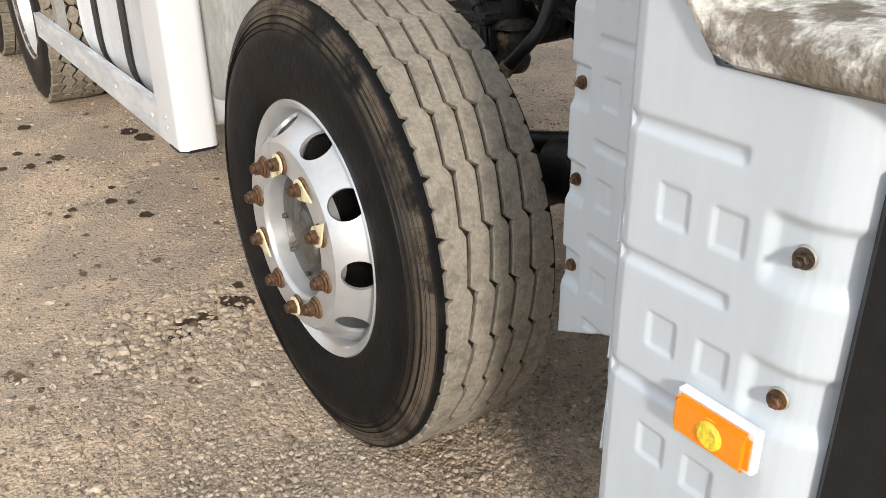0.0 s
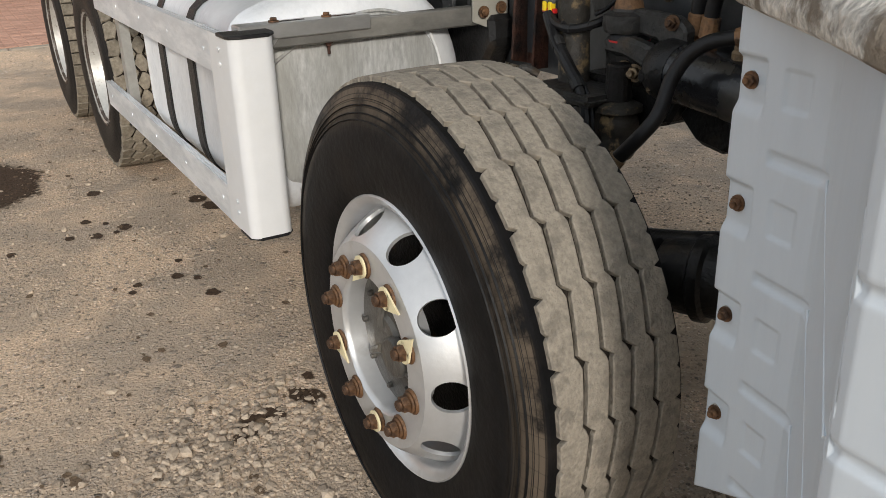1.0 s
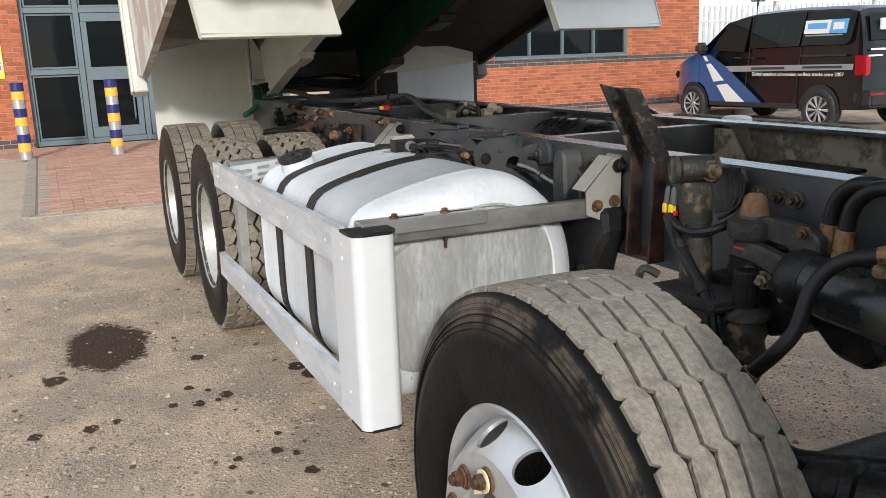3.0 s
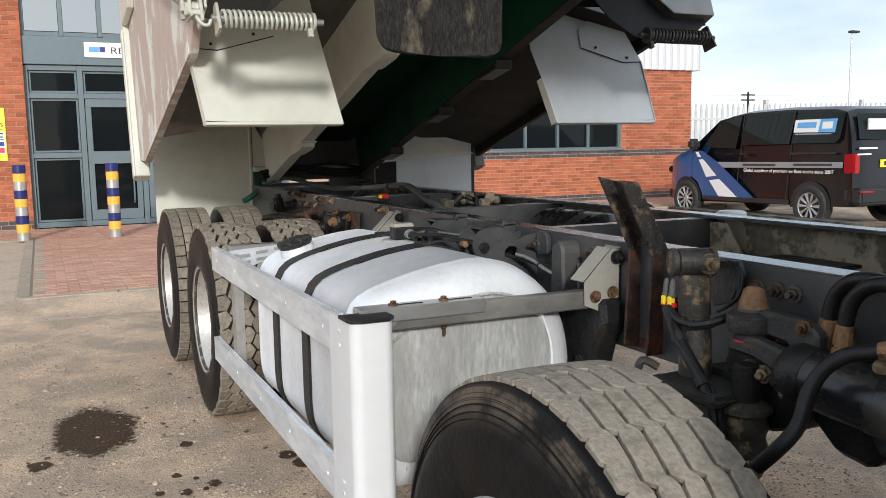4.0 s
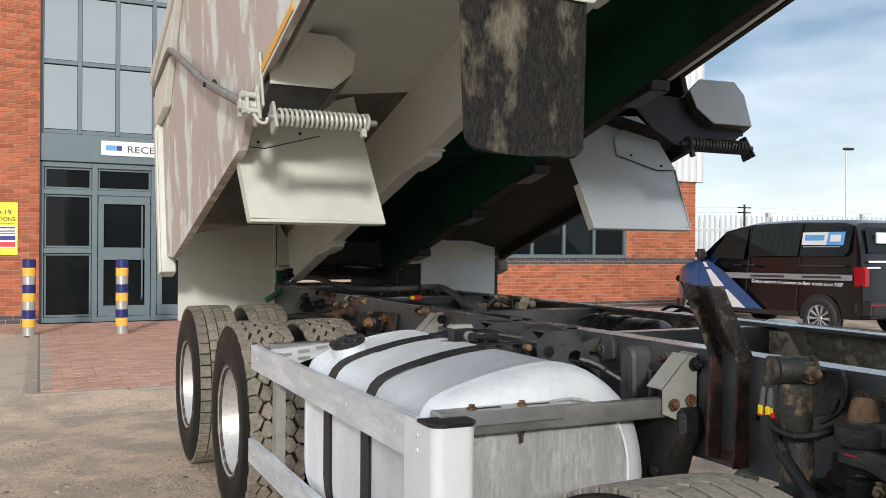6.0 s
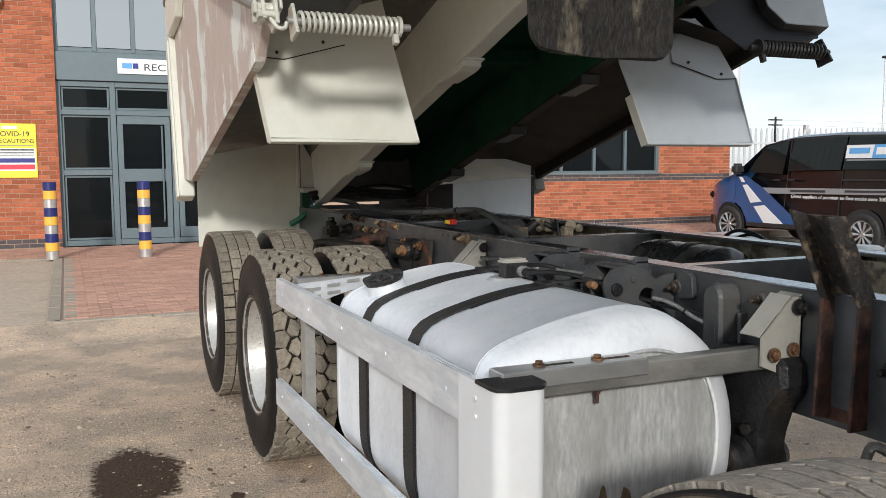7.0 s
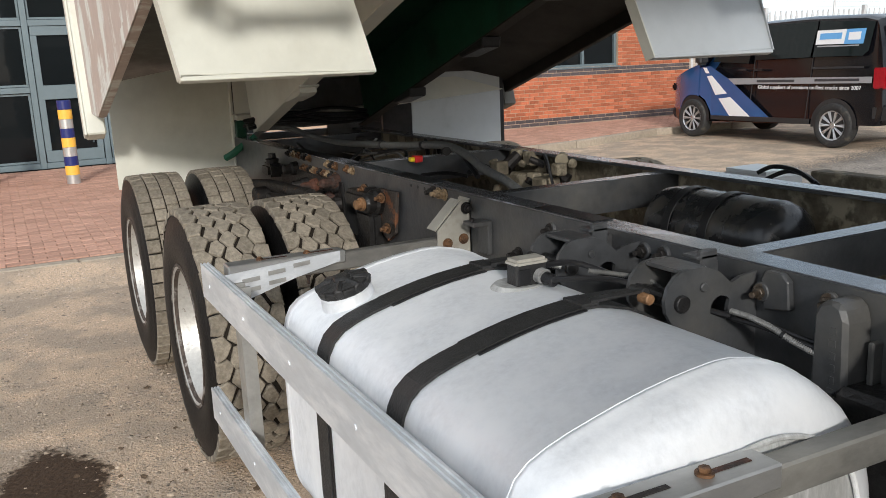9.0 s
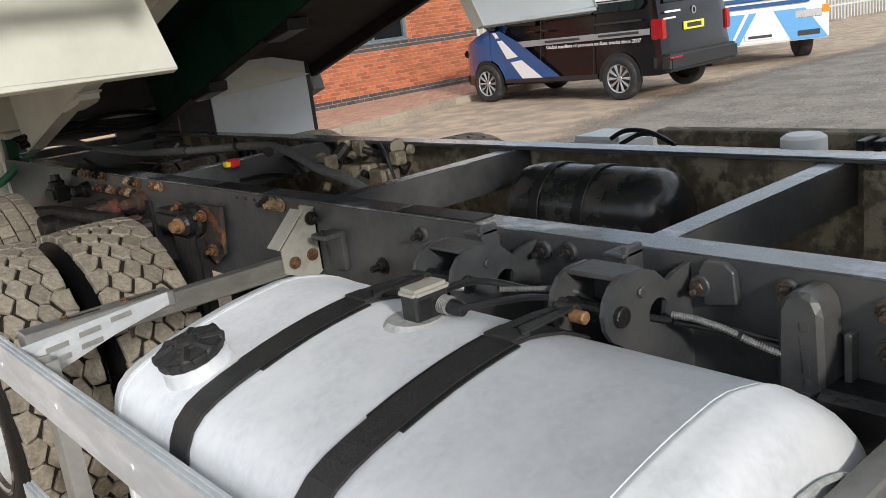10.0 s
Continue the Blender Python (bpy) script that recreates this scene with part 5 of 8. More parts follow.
for k in range(2):
    for z in (0.93, 0.965, 0.55, 0.58):
        if k == 0:
            part("rivet", rod((-0.0365, 2.60, z), (-0.039, 2.60, z), 0.006, seg=10), M["alu"], guard)


def guard_arm(y, length_in):
    sec = [(y, 0.953), (y + 0.042, 0.953), (y + 0.042, 1.004), (y, 1.004)]
    b = prism(sec, "x", 0.085, 0.72, bevel=0.004)
    part("arm", b, M["armsteel"], guard, "square steel guard arm")
    # outer sleeve, slotted on top, lapped over the arm, and its folded end tab
    b = prism([(y - 0.008, 0.977), (y + 0.054, 0.977), (y + 0.054, 1.014), (y - 0.008, 1.014)], "x", 0.012, 0.36, bevel=0.003)
    sl = part("arm_sleeve", b, M["sleeve"], guard, "slotted aluminium sleeve")
    part("end_tab", slab([(0.030, y - 0.0045, 0.980), (0.112, y - 0.0045, 0.980), (0.088, y - 0.0045, 0.952), (0.060, y - 0.0045, 0.940), (0.030, y - 0.0045, 0.936)], 0.004, bevel=0.001), M["sleeve"], guard)
    for x in (0.10, 0.24):
        part("slot", box(x, x + 0.09, y + 0.018, y + 0.028, 1.0138, 1.0152), M["rust"], guard)
        part("bolt", bolt_mesh(0.009 if not length_in else 0.007, 0.007 if not length_in else 0.005, at=(x + 0.01, y + 0.022, 1.0145), way=(0, 0, 1)), M["nut"], guard)
    part("bolt", bolt_mesh(0.008, 0.008, at=(0.25, y + 0.022, 0.953), way=(0, 0, -1), shaft=0.02), M["rust"], guard)
    # folded bracket on the rail
    b = slab([(0.665, y - 0.012, 1.03), (0.755, y - 0.012, 1.118), (0.785, y - 0.012, 1.118), (0.785, y - 0.012, 0.945), (0.752, y - 0.012, 0.930), (0.665, y - 0.012, 0.965)], 0.006)
    slab([(0.780, y - 0.012, 1.118), (0.787, y - 0.012, 1.118), (0.787, y + 0.055, 1.118), (0.780, y + 0.055, 1.118)], 0.004, b)
    slab([(0.784, y - 0.012, 0.945), (0.784, y - 0.012, 1.118), (0.784, y + 0.06, 1.118), (0.784, y + 0.06, 0.945)], 0.005, b)
    slab([(0.66, y - 0.008, 1.03), (0.75, y - 0.008, 1.118), (0.75, y + 0.05, 1.118), (0.66, y + 0.05, 1.03)], 0.004, b)
    part("rail_bracket", b, M["bracket"], guard, "grey folded steel bracket")
    for x, z in ((0.695, 0.990), (0.752, 0.998)):
        part("bolt", bolt_mesh(0.0115, 0.008, at=(x, y - 0.0185, z), way=(0, -1, 0)), M["nut"], guard, "brown bolt")
    part("bolt", bolt_mesh(0.013, 0.012, at=(0.765, y - 0.0185, 1.095), way=(0, -1, 0), shaft=0.012), M["darkrust"], guard)


guard_arm(2.585, 0), guard_arm(4.20, 1)
# tapered slotted plate at the rail's far end
b = slab([(-0.004, 4.185, 0.895), (-0.004, 4.185, 0.992), (0.34, 4.185, 1.016), (0.34, 4.185, 0.985), (0.20, 4.185, 0.955)], 0.004)
plate = part("slotted_plate", b, M["alu"], guard, "tapered slotted aluminium plate")
for k in range(3):
    x = 0.045 + 0.075 * k
    for dz in (0.0, 0.028):
        if k == 2 and dz == 0.0:
            continue
        z = 0.935 + dz + 0.012 * k
        part("plate_slot", slab([(x, 4.1795, z), (x + 0.05, 4.1795, z + 0.004), (x + 0.05, 4.1795, z + 0.016), (x, 4.1795, z + 0.012)], 0.0015), M["galv"], plate)

guard.matrix_basis = Matrix.Translation((0.006, -0.004, 0.006))

# rusty bent channel standing at the rail, its open side outwards
def channel(lo, hi, y0=2.385, y1=2.490, th=0.009):
    """A channel between two levels, each (outer x of the web, flange length, z)."""
    b = fresh()
    ends = []
    for xw, deep, z in (lo, hi):
        sec = [(xw, y0), (xw, y1), (xw - deep, y1), (xw - deep, y1 - th), (xw - th, y1 - th), (xw - th, y0 + th), (xw - deep, y0 + th), (xw - deep, y0)]
        ends.append([b.verts.new((px, py, z + (0.012 if k in (2, 3) else 0.0))) for k, (px, py) in enumerate(sec)])
    p, q = ends
    for i in range(8):
        k = (i + 1) % 8
        b.faces.new((p[i], p[k], q[k], q[i]))
    b.faces.new(p), b.faces.new(q)
    bmesh.ops.recalc_face_normals(b, faces=b.faces)
    bmesh.ops.bevel(b, geom=list(b.edges), offset=0.0018, segments=1, affect="EDGES")
    return b


strut = part("channel_stay", channel((0.797, 0.057, 0.860), (0.815, 0.060, 1.122)), M["rust"], TRUCK, "rusty bent steel channel standing on the rail")
part("upper_arm", channel((0.815, 0.060, 1.1205), (0.706, 0.052, 1.318)), M["stay_dark"], strut, "black scabbed upper half of the channel")
part("stay_tab", slab([(0.706, 2.452, 1.300), (0.738, 2.452, 1.305), (0.792, 2.452, 1.222), (0.768, 2.452, 1.195)], 0.012, bevel=0.002), M["darkrust"], strut)

# ---- pale cab panel ahead of the wheel ----
def ease(v, a, b):
    t = max(0.0, min(1.0, (v - a) / (b - a)))
    return t * t * (3 - 2 * t)


def dent(u, z, u0, u1, z0, z1, soft=0.004, soft_low=None):
    """1 inside a pressed rectangle, falling to 0 over soft edges."""
    lo = soft if soft_low is None else soft_low
    return ease(u, u0 - soft, u0 + soft) * (1 - ease(u, u1 - soft, u1 + soft)) * ease(z, z0 - lo, z0 + lo) * (1 - ease(z, z1 - soft, z1 + soft))


# plan from the bolted edge behind the wheel, round the step, along the flat side to the rounded front corner
PLAN = [(0.178, 1.228), (0.160, 1.130), (0.151, 1.078), (0.143, 1.064), (0.130, 1.052), (0.057, 0.986), (-0.020, 0.917), (-0.031, 0.905), (-0.036, 0.890), (-0.036, 0.690)]
PLAN += [(-0.036 + 0.07 * (1 - math.cos(radians(a))), 0.69 - 0.07 * math.sin(radians(a))) for a in range(10, 91, 10)] + [(0.10, 0.618), (0.3, 0.61)]
EDGE_BOLTS = (1.091, 0.940, 0.788, 0.639)
SIDE_BOLTS = ((0.681, 0.925), (0.681, 0.771))


def panel_press(u, y, z):
    """Depth of the pressings; u runs from the bolted edge."""
    d = 0.0
    if u < 0.18:
        for zb in EDGE_BOLTS:
            d += 0.0075 * dent(u, z, -0.05, 0.050, zb - 0.033, zb + 0.027, 0.004, 0.010)
            d += 0.0032 * dent(u, z, 0.083, 0.124, zb - 0.020, zb + 0.023, 0.0025)
            d += 0.0045 * dent(u, z, 0.070, 0.30, zb - 0.086, zb - 0.072, 0.0035)
    if y < 0.906 and u > 0.3:
        for zr in (1.002, 0.848, 0.697):
            d += 0.0048 * dent(-y, z, -0.95, -0.752, zr - 0.007, zr + 0.007, 0.0035)
        for yc, zc in ((0.831, 0.924), (0.761, 0.922), (0.829, 0.772), (0.759, 0.771), (0.826, 0.622), (0.757, 0.620), (0.826, 0.47), (0.757, 0.468)):
            d += 0.0032 * dent(y, z, yc - 0.019, yc + 0.019, zc - 0.021, zc + 0.021, 0.0025)
        for yb, zb in SIDE_BOLTS:
            d += 0.0085 * dent(y, z, yb - 0.055, yb + 0.036, zb - 0.032, zb + 0.032, 0.008, 0.014)
    return d


def moulded_panel():
    fine, run = [], 0.0
    for (xa, ya), (xb, yb) in zip(PLAN, PLAN[1:]):
        length = math.hypot(xb - xa, yb - ya)
        k = max(1, int(length / 0.003))
        nrm = Vector((-(yb - ya), xb - xa, 0)).normalized()
        for i in range(k):
            t = i / k
            fine.append((xa + (xb - xa) * t, ya + (yb - ya) * t, run + length * t, nrm))
        run += length
    rows_n = 210
    verts, faces = [], []
    for x, y, u, nrm in fine:
        top = 1.172 if y > 0.865 else (1.172 - (0.865 - y) * 1.45 if y > 0.80 else 1.0775)
        low = 0.345 if y < 0.905 else 0.665 - (y - 0.905) * 0.50
        for k in range(rows_n):
            z = low + (top - low) * k / (rows_n - 1)
            p = Vector((x, y, z)) + nrm * panel_press(u, y, z)
            verts.append(tuple(p))
    count = len(fine)
    verts += [(v[0] + nrm.x * 0.012, v[1] + nrm.y * 0.012, v[2]) for i, (x, y, u, nrm) in enumerate(fine) for v in verts[i * rows_n:(i + 1) * rows_n]]
    off = count * rows_n
    for i in range(count - 1):
        for k in range(rows_n - 1):
            a = i * rows_n + k
            faces.append((a, a + 1, a + rows_n + 1, a + rows_n))
            faces.append((off + a, off + a + rows_n, off + a + rows_n + 1, off + a + 1))
    for k in range(rows_n - 1):
        faces.append((k, off + k, off + k + 1, k + 1))
    for i in range(count - 1):
        a, c = i * rows_n, (i + 1) * rows_n
        faces.append((a, c, off + c, off + a))
    return verts, [], faces


cab_panel = part("cab_panel", moulded_panel(), M["panel"], TRUCK, "pale grey moulded cab side panel with pressed ribs")
cab_panel.data.polygons.foreach_set("use_smooth", [True] * len(cab_panel.data.polygons))
for z0, z1 in ((1.012, 0.852), (0.861, 0.697), (0.709, 0.56)):
    part("pressed_ridge", tube([(0.147, 1.066, z0), (0.128, 1.048, z0 - 0.025), (0.06, 0.986, z0 - 0.09), (-0.028, 0.909, z1)], 0.0028, 8, None, 5), M["panel"], cab_panel, smooth=True)
for k, z in enumerate(EDGE_BOLTS):
    part("panel_bolt", bolt_mesh(0.0072, 0.008, at=(0.1815, 1.206, z), way=(-1, -0.12, 0), shaft=0.004), M["nut"], cab_panel, "small brown hexagon bolt", smooth=False)
    part("bolt_washer", rod((0.1835, 1.206, z), (0.1795, 1.2055, z), 0.0112, 0.0108, 16, 0.001), M["bracket"], cab_panel)
for k, (y, z) in enumerate(SIDE_BOLTS):
    part("panel_bolt", bolt_mesh(0.0072, 0.008, at=(-0.0295, y, z), way=(-1, -.2, 0), shaft=0.007 if k == 0 else 0), M["wornnut"] if k == 0 else M["nut"], cab_panel)
    part("bolt_washer", rod((-0.0270, y, z), (-0.0305, y, z), 0.0125, 0.012, 18, 0.001), M["bracket"], cab_panel)
lamp = part("side_marker_lamp", box(-0.050, -0.036, 0.682, 0.786, 0.680, 0.735, 0.003), M["sign_white"], cab_panel, "amber side marker lamp on a white base")
part("lens", box(-0.060, -0.046, 0.685, 0.783, 0.683, 0.732, 0.006, seg=2), M["lens"], lamp)
part("reflector", rod((-0.056, 0.731, 0.707), (-0.0635, 0.731, 0.707), 0.020, 0.015, 24, 0.003), M["lens_mid"], lamp, smooth=True)
part("dark_step_panel", box(0.0, 0.55, 0.25, 0.634, 0.2, 1.03, 0.008), M["black"], TRUCK, "matt black plastic step panel")

cab_panel.matrix_basis = Matrix.Translation((0.019, 0.002, 0.003))

# worn metal tread over the panel's upper edge
def tread_cover():
    path = [(1.25, 1.172), (1.0, 1.174), (0.91, 1.173), (0.865, 1.160), (0.835, 1.125), (0.80, 1.085), (0.775, 1.0785), (0.70, 1.0785), (0.30, 1.082)]
    b = fresh()
    rings = []
    for y, z in path:
        x0 = -0.040 if y < 0.92 else -0.036 + (y - 0.91) * 0.67
        sec = [(x0 + 0.004, z), (x0 - 0.006, z + 0.006), (x0 - 0.009, z + 0.018), (x0 - 0.004, z + 0.034), (x0 + 0.012, z + 0.047), (x0 + 0.05, z + 0.054), (x0 + 0.16, z + 0.056), (0.7, z + 0.056), (0.7, z)]
        rings.append([b.verts.new((x, y, zz)) for x, zz in sec])
    for p, q in zip(rings, rings[1:]):
        for i in range(len(p)):
            k = (i + 1) % len(p)
            b.faces.new((p[i], p[k], q[k], q[i]))
    b.faces.new(rings[0]), b.faces.new(rings[-1])
    return b


part("tread_cover", tread_cover(), M["oldpaint"], TRUCK, "worn gritty alloy tread cover, scuffed grey and cream", at=Matrix.Translation((0.019, 0.002, 0.003)), smooth=True)

# ---- front suspension and hoses ----
def lathe(p0, p1, prof, seg=24, bm=None):
    """A turned piece from p0 to p1: prof holds (share of the length, radius)."""
    m, length = basis_for(p0, p1)
    b = spin_into(bmesh.new(), [(0, 0)] + [(r, t * length) for t, r in prof] + [(0, length)], seg)
    return merged(b, bm, m)


def nut_on(at, way, r=0.015, mat="grease", parent=None, washer=True, name="nut"):
    n = part(name, bolt_mesh(r, r * 1.1, at=at, way=way, shaft=r * 1.1), M[mat], parent)
    if washer:
        w = Vector(way).normalized()
        part("washer", rod(Vector(at) - w * 0.003, Vector(at) + w * 0.003, r * 1.5, r * 1.45, 18, 0.001), M["darkrust"], parent)
    return n


shock = part("shock_absorber", lathe((0.672, 2.135, 1.115), (0.665, 2.115, 0.80), [(0, 0.030), (0.02, 0.036), (0.28, 0.037), (0.30, 0.034), (0.34, 0.034), (0.36, 0.037), (0.98, 0.037), (1, 0.03)], 28), M["flaky"], TRUCK,
             "dark shock absorber with flaking ochre paint", smooth=True)
part("lower_tube", rod((0.665, 2.115, 0.82), (0.64, 2.09, 0.50), 0.028, 0.028, 20), M["bay"], shock, smooth=True)
part("eye", lathe((0.645, 2.165, 1.142), (0.715, 2.135, 1.142), [(0, 0.026), (0.05, 0.032), (0.95, 0.032), (1, 0.026)], 26), M["greasy"], shock, smooth=True)
for p, q, r in (((0.632, 2.170, 1.142), (0.645, 2.165, 1.142), 0.033), ((0.715, 2.135, 1.142), (0.728, 2.129, 1.142), 0.033)):
    part("eye_washer", rod(p, q, r, r, 20, 0.003), M["flaky"], shock)
part("eye_bolt", bolt_mesh(0.017, 0.018, at=(0.700, 2.118, 1.140), way=(-0.35, -1, 0), shaft=0.016), M["grease"], shock)
part("gusset_plate", prism([(2.20, 1.135), (2.08, 1.147), (2.065, 1.115), (2.105, 1.045), (2.16, 1.03)], "x", 0.752, 0.764, bevel=0.002), M["greasy"], TRUCK, "dark triangular gusset plate")
b = lathe((0.655, 1.95, 0.872), (0.655, 1.95, 0.742), [(0, 0.030), (0.08, 0.054), (0.17, 0.056), (0.2, 0.040), (0.32, 0.046), (0.44, 0.049), (0.55, 0.043), (0.62, 0.042), (0.75, 0.048), (0.9, 0.044), (1, 0.036)], 28)
stop = part("bump_stop", b, M["flaky"], TRUCK, "ribbed rubber bump stop on a dished plate", smooth=True)
part("stop_stem", rod((0.655, 1.95, 0.95), (0.655, 1.95, 0.865), 0.027, 0.030, 16, 0.003), M["darkrust"], stop)
# rubber-topped housing in front of the spring
b = box(0.575, 0.70, 1.955, 2.16, 0.775, 0.882, 0.022, seg=3)
box(0.565, 0.71, 1.945, 2.17, 0.862, 0.886, 0.010, b, seg=2)
tube([(0.60, 2.17, 0.90), (0.57, 2.19, 0.915), (0.56, 2.20, 0.87)], 0.010, 8, b, 4)
part("spring_housing", b, M["greasy"], TRUCK, "dusty black housing behind the wheel")
# steering lever group on the rail
b = prism([(2.03, 1.052), (1.99, 1.062), (1.90, 1.060), (1.83, 1.056), (1.80, 1.035), (1.80, 0.985), (1.83, 0.97), (1.88, 1.005), (1.97, 1.014), (2.03, 1.012)], "x", 0.690, 0.722, bevel=0.006)
lever = part("steering_lever", b, M["greasy"], TRUCK, "oily black steering lever with greasy nuts")
part("lever_boss", lathe((0.705, 1.985, 1.010), (0.705, 1.985, 1.098), [(0, 0.052), (0.15, 0.056), (0.42, 0.055), (0.5, 0.034), (0.85, 0.026), (0.9, 0.021), (1, 0.019)], 26), M["greasy"], lever, smooth=True)
part("boss_cap", lathe((0.705, 1.985, 1.060), (0.705, 1.985, 1.104), [(0, 0.033), (0.5, 0.027), (0.85, 0.023), (1, 0.016)], 22), M["brass"], lever, smooth=True)
part("boot", lathe((0.700, 1.975, 1.008), (0.700, 1.975, 0.962), [(0, 0.040), (0.25, 0.047), (0.45, 0.040), (0.6, 0.046), (0.85, 0.038), (1, 0.03)], 24), M["black"], lever, smooth=True)
part("boot_ring", lathe((0.700, 1.975, 0.996), (0.700, 1.975, 0.992), [(0, 0.0475), (1, 0.0475)], 24), M["red"], lever, smooth=True)
b = prism([(2.01, 1.0), (1.93, 1.008), (1.84, 0.992), (1.80, 0.965), (1.81, 0.935), (1.86, 0.945), (1.94, 0.966), (2.01, 0.968)], "x", 0.655, 0.690, bevel=0.007)
part("lower_lever", b, M["greasy"], lever)
part("ball_joint", lathe((0.672, 1.845, 0.985), (0.672, 1.845, 0.900), [(0, 0.022), (0.2, 0.036), (0.55, 0.036), (0.7, 0.028), (1, 0.02)], 20), M["bay"], lever, smooth=True)
for at, mat, r in (((0.688, 1.835, 1.045), "nut", 0.014), ((0.70, 1.985, 0.928), "grease", 0.017), ((0.675, 1.922, 0.932), "grease", 0.017), ((0.655, 1.862, 0.938), "darkrust", 0.017),
                   ((0.655, 1.845, 0.915), "grease", 0.012), ((0.74, 2.059, 0.963), "nut", 0.012), ((0.785, 2.12, 0.90), "rust", 0.016), ((0.65, 1.82, 0.955), "darkrust", 0.014)):
    nut_on(at, (-1, -0.45, 0.1), r * 0.8, mat, lever)
for y in (2.054, 1.998, 1.949):
    part("rail_bolt", bolt_mesh(0.0135, 0.012, at=(0.784, y, 1.088), way=(-1, -0.3, 0), shaft=0.018), M["wornnut"], rail_l, "worn steel chassis bolt")
    part("rail_washer", rod((0.790, y, 1.088), (0.783, y - 0.001, 1.088), 0.020, 0.019, 18, 0.002), M["chassis"], rail_l)
part("hanger_casting", box(0.725, 0.789, 1.79, 2.10, 0.865, 0.985, 0.022, seg=3), M["greasy"], TRUCK, "oily dark cast steel bracket")
part("hanger_foot", prism([(2.14, 0.90), (1.80, 0.905), (1.84, 0.83), (1.93, 0.80), (2.06, 0.82)], "x", 0.70, 0.78, bevel=0.008), M["bay"], TRUCK)
ram = part("steering_ram", rod((0.690, 1.85, 0.952), (0.72, 0.75, 0.86), 0.060, 0.064, 32, 0.006), M["gloss"], TRUCK, "black steel steering ram", smooth=True)
part("ram_collar", lathe((0.688, 1.875, 0.954), (0.690, 1.80, 0.948), [(0, 0.040), (0.2, 0.056), (0.5, 0.065), (0.9, 0.065), (1, 0.06)], 32), M["bay"], ram, smooth=True)
part("ram_port", lathe((0.70, 1.66, 0.985), (0.70, 1.66, 1.03), [(0, 0.02), (0.5, 0.02), (0.6, 0.016), (1, 0.016)], 12), M["grease"], ram)
part("ram_bracket", prism([(1.80, 0.90), (1.70, 0.885), (1.66, 0.83), (1.70, 0.79), (1.78, 0.80), (1.84, 0.85)], "x", 0.72, 0.80, bevel=0.012), M["bay"], TRUCK)
part("front_axle", rod((0.38, 1.895, 0.44), (2.12, 1.895, 0.44), 0.062, 0.062, 20, 0.004), M["bay"], TRUCK, smooth=True)
b = fresh()
box(0.60, 0.72, 1.30, 2.55, 0.53, 0.555, 0.004, b)
box(0.60, 0.72, 1.42, 2.40, 0.505, 0.528, 0.004, b)
box(0.59, 0.73, 1.83, 1.96, 0.40, 0.57, 0.01, b)
part("leaf_spring", b, M["bay"], TRUCK, "dark leaf spring pack")
part("track_rod", tube([(0.55, 1.80, 0.62), (0.60, 1.60, 0.66), (0.9, 1.45, 0.66), (1.3, 1.42, 0.64)], 0.027, 12, None, 5), M["bay"], TRUCK, smooth=True)
part("brake_chamber", lathe((0.52, 1.66, 0.60), (0.60, 1.48, 0.62), [(0, 0.04), (0.1, 0.07), (0.42, 0.075), (0.45, 0.085), (0.55, 0.085), (0.58, 0.075), (0.9, 0.07), (1, 0.04)], 28), M["bay"], TRUCK, "dark brake chamber beside the axle", smooth=True)
hose = part("air_hose", tube([(0.500, 1.771, 0.807), (0.52, 1.731, 0.858), (0.55, 1.715, 0.902), (0.58, 1.719, 0.961), (0.60, 1.705, 1.003), (0.62, 1.677, 1.031), (0.64, 1.647, 1.041), (0.655, 1.62, 1.047)], 0.0148, 12, None, 6), M["black"], TRUCK, "black rubber hose with brown end fittings", smooth=True)
part("hose_end", lathe((0.502, 1.768, 0.812), (0.485, 1.79, 0.775), [(0, 0.019), (0.4, 0.019), (0.45, 0.015), (1, 0.012)], 10), M["grease"], hose)
part("hose_fitting", lathe((0.648, 1.632, 1.044), (0.672, 1.585, 1.054), [(0, 0.017), (0.3, 0.019), (0.6, 0.019), (0.65, 0.022), (1, 0.022)], 8), M["brass"], hose)
for k in range(2):
    x, y = (0.74, 1.815) if k == 0 else (0.718, 1.757)
    h = part("hydraulic_hose", tube([(x, y + 0.004, 1.045), (x, y, 1.085), (x, y - 0.018, 1.122), (x, y - 0.06, 1.149), (x + 0.01, y - 0.12, 1.145), (x + 0.02, y - 0.18, 1.09), (x + 0.03, y - 0.22, 1.0)], 0.0155, 12, None, 6), M["black"], TRUCK,
             "thick black hydraulic hose with brown fittings", smooth=True)
    part("fitting", lathe((x, y + 0.012, 0.985), (x, y + 0.003, 1.062), [(0, 0.014), (0.1, 0.021), (0.35, 0.021), (0.38, 0.016), (0.45, 0.016), (0.48, 0.0205), (0.97, 0.019), (1, 0.016)], 12), M["brass"], h)
loom = part("wiring_loom", tube([(0.632, 2.178, 1.036), (0.625, 2.155, 1.01), (0.61, 2.099, 0.962), (0.60, 2.023, 0.902), (0.588, 1.98, 0.86), (0.58, 1.962, 0.80), (0.575, 1.955, 0.72)], 0.0135, 10, None, 6), M["black"], TRUCK, "taped black wiring loom with yellow plugs", smooth=True)
part("plug_base", box(0.634, 0.647, 2.160, 2.207, 1.036, 1.047, 0.002), M["red"], loom, "red plug bar")
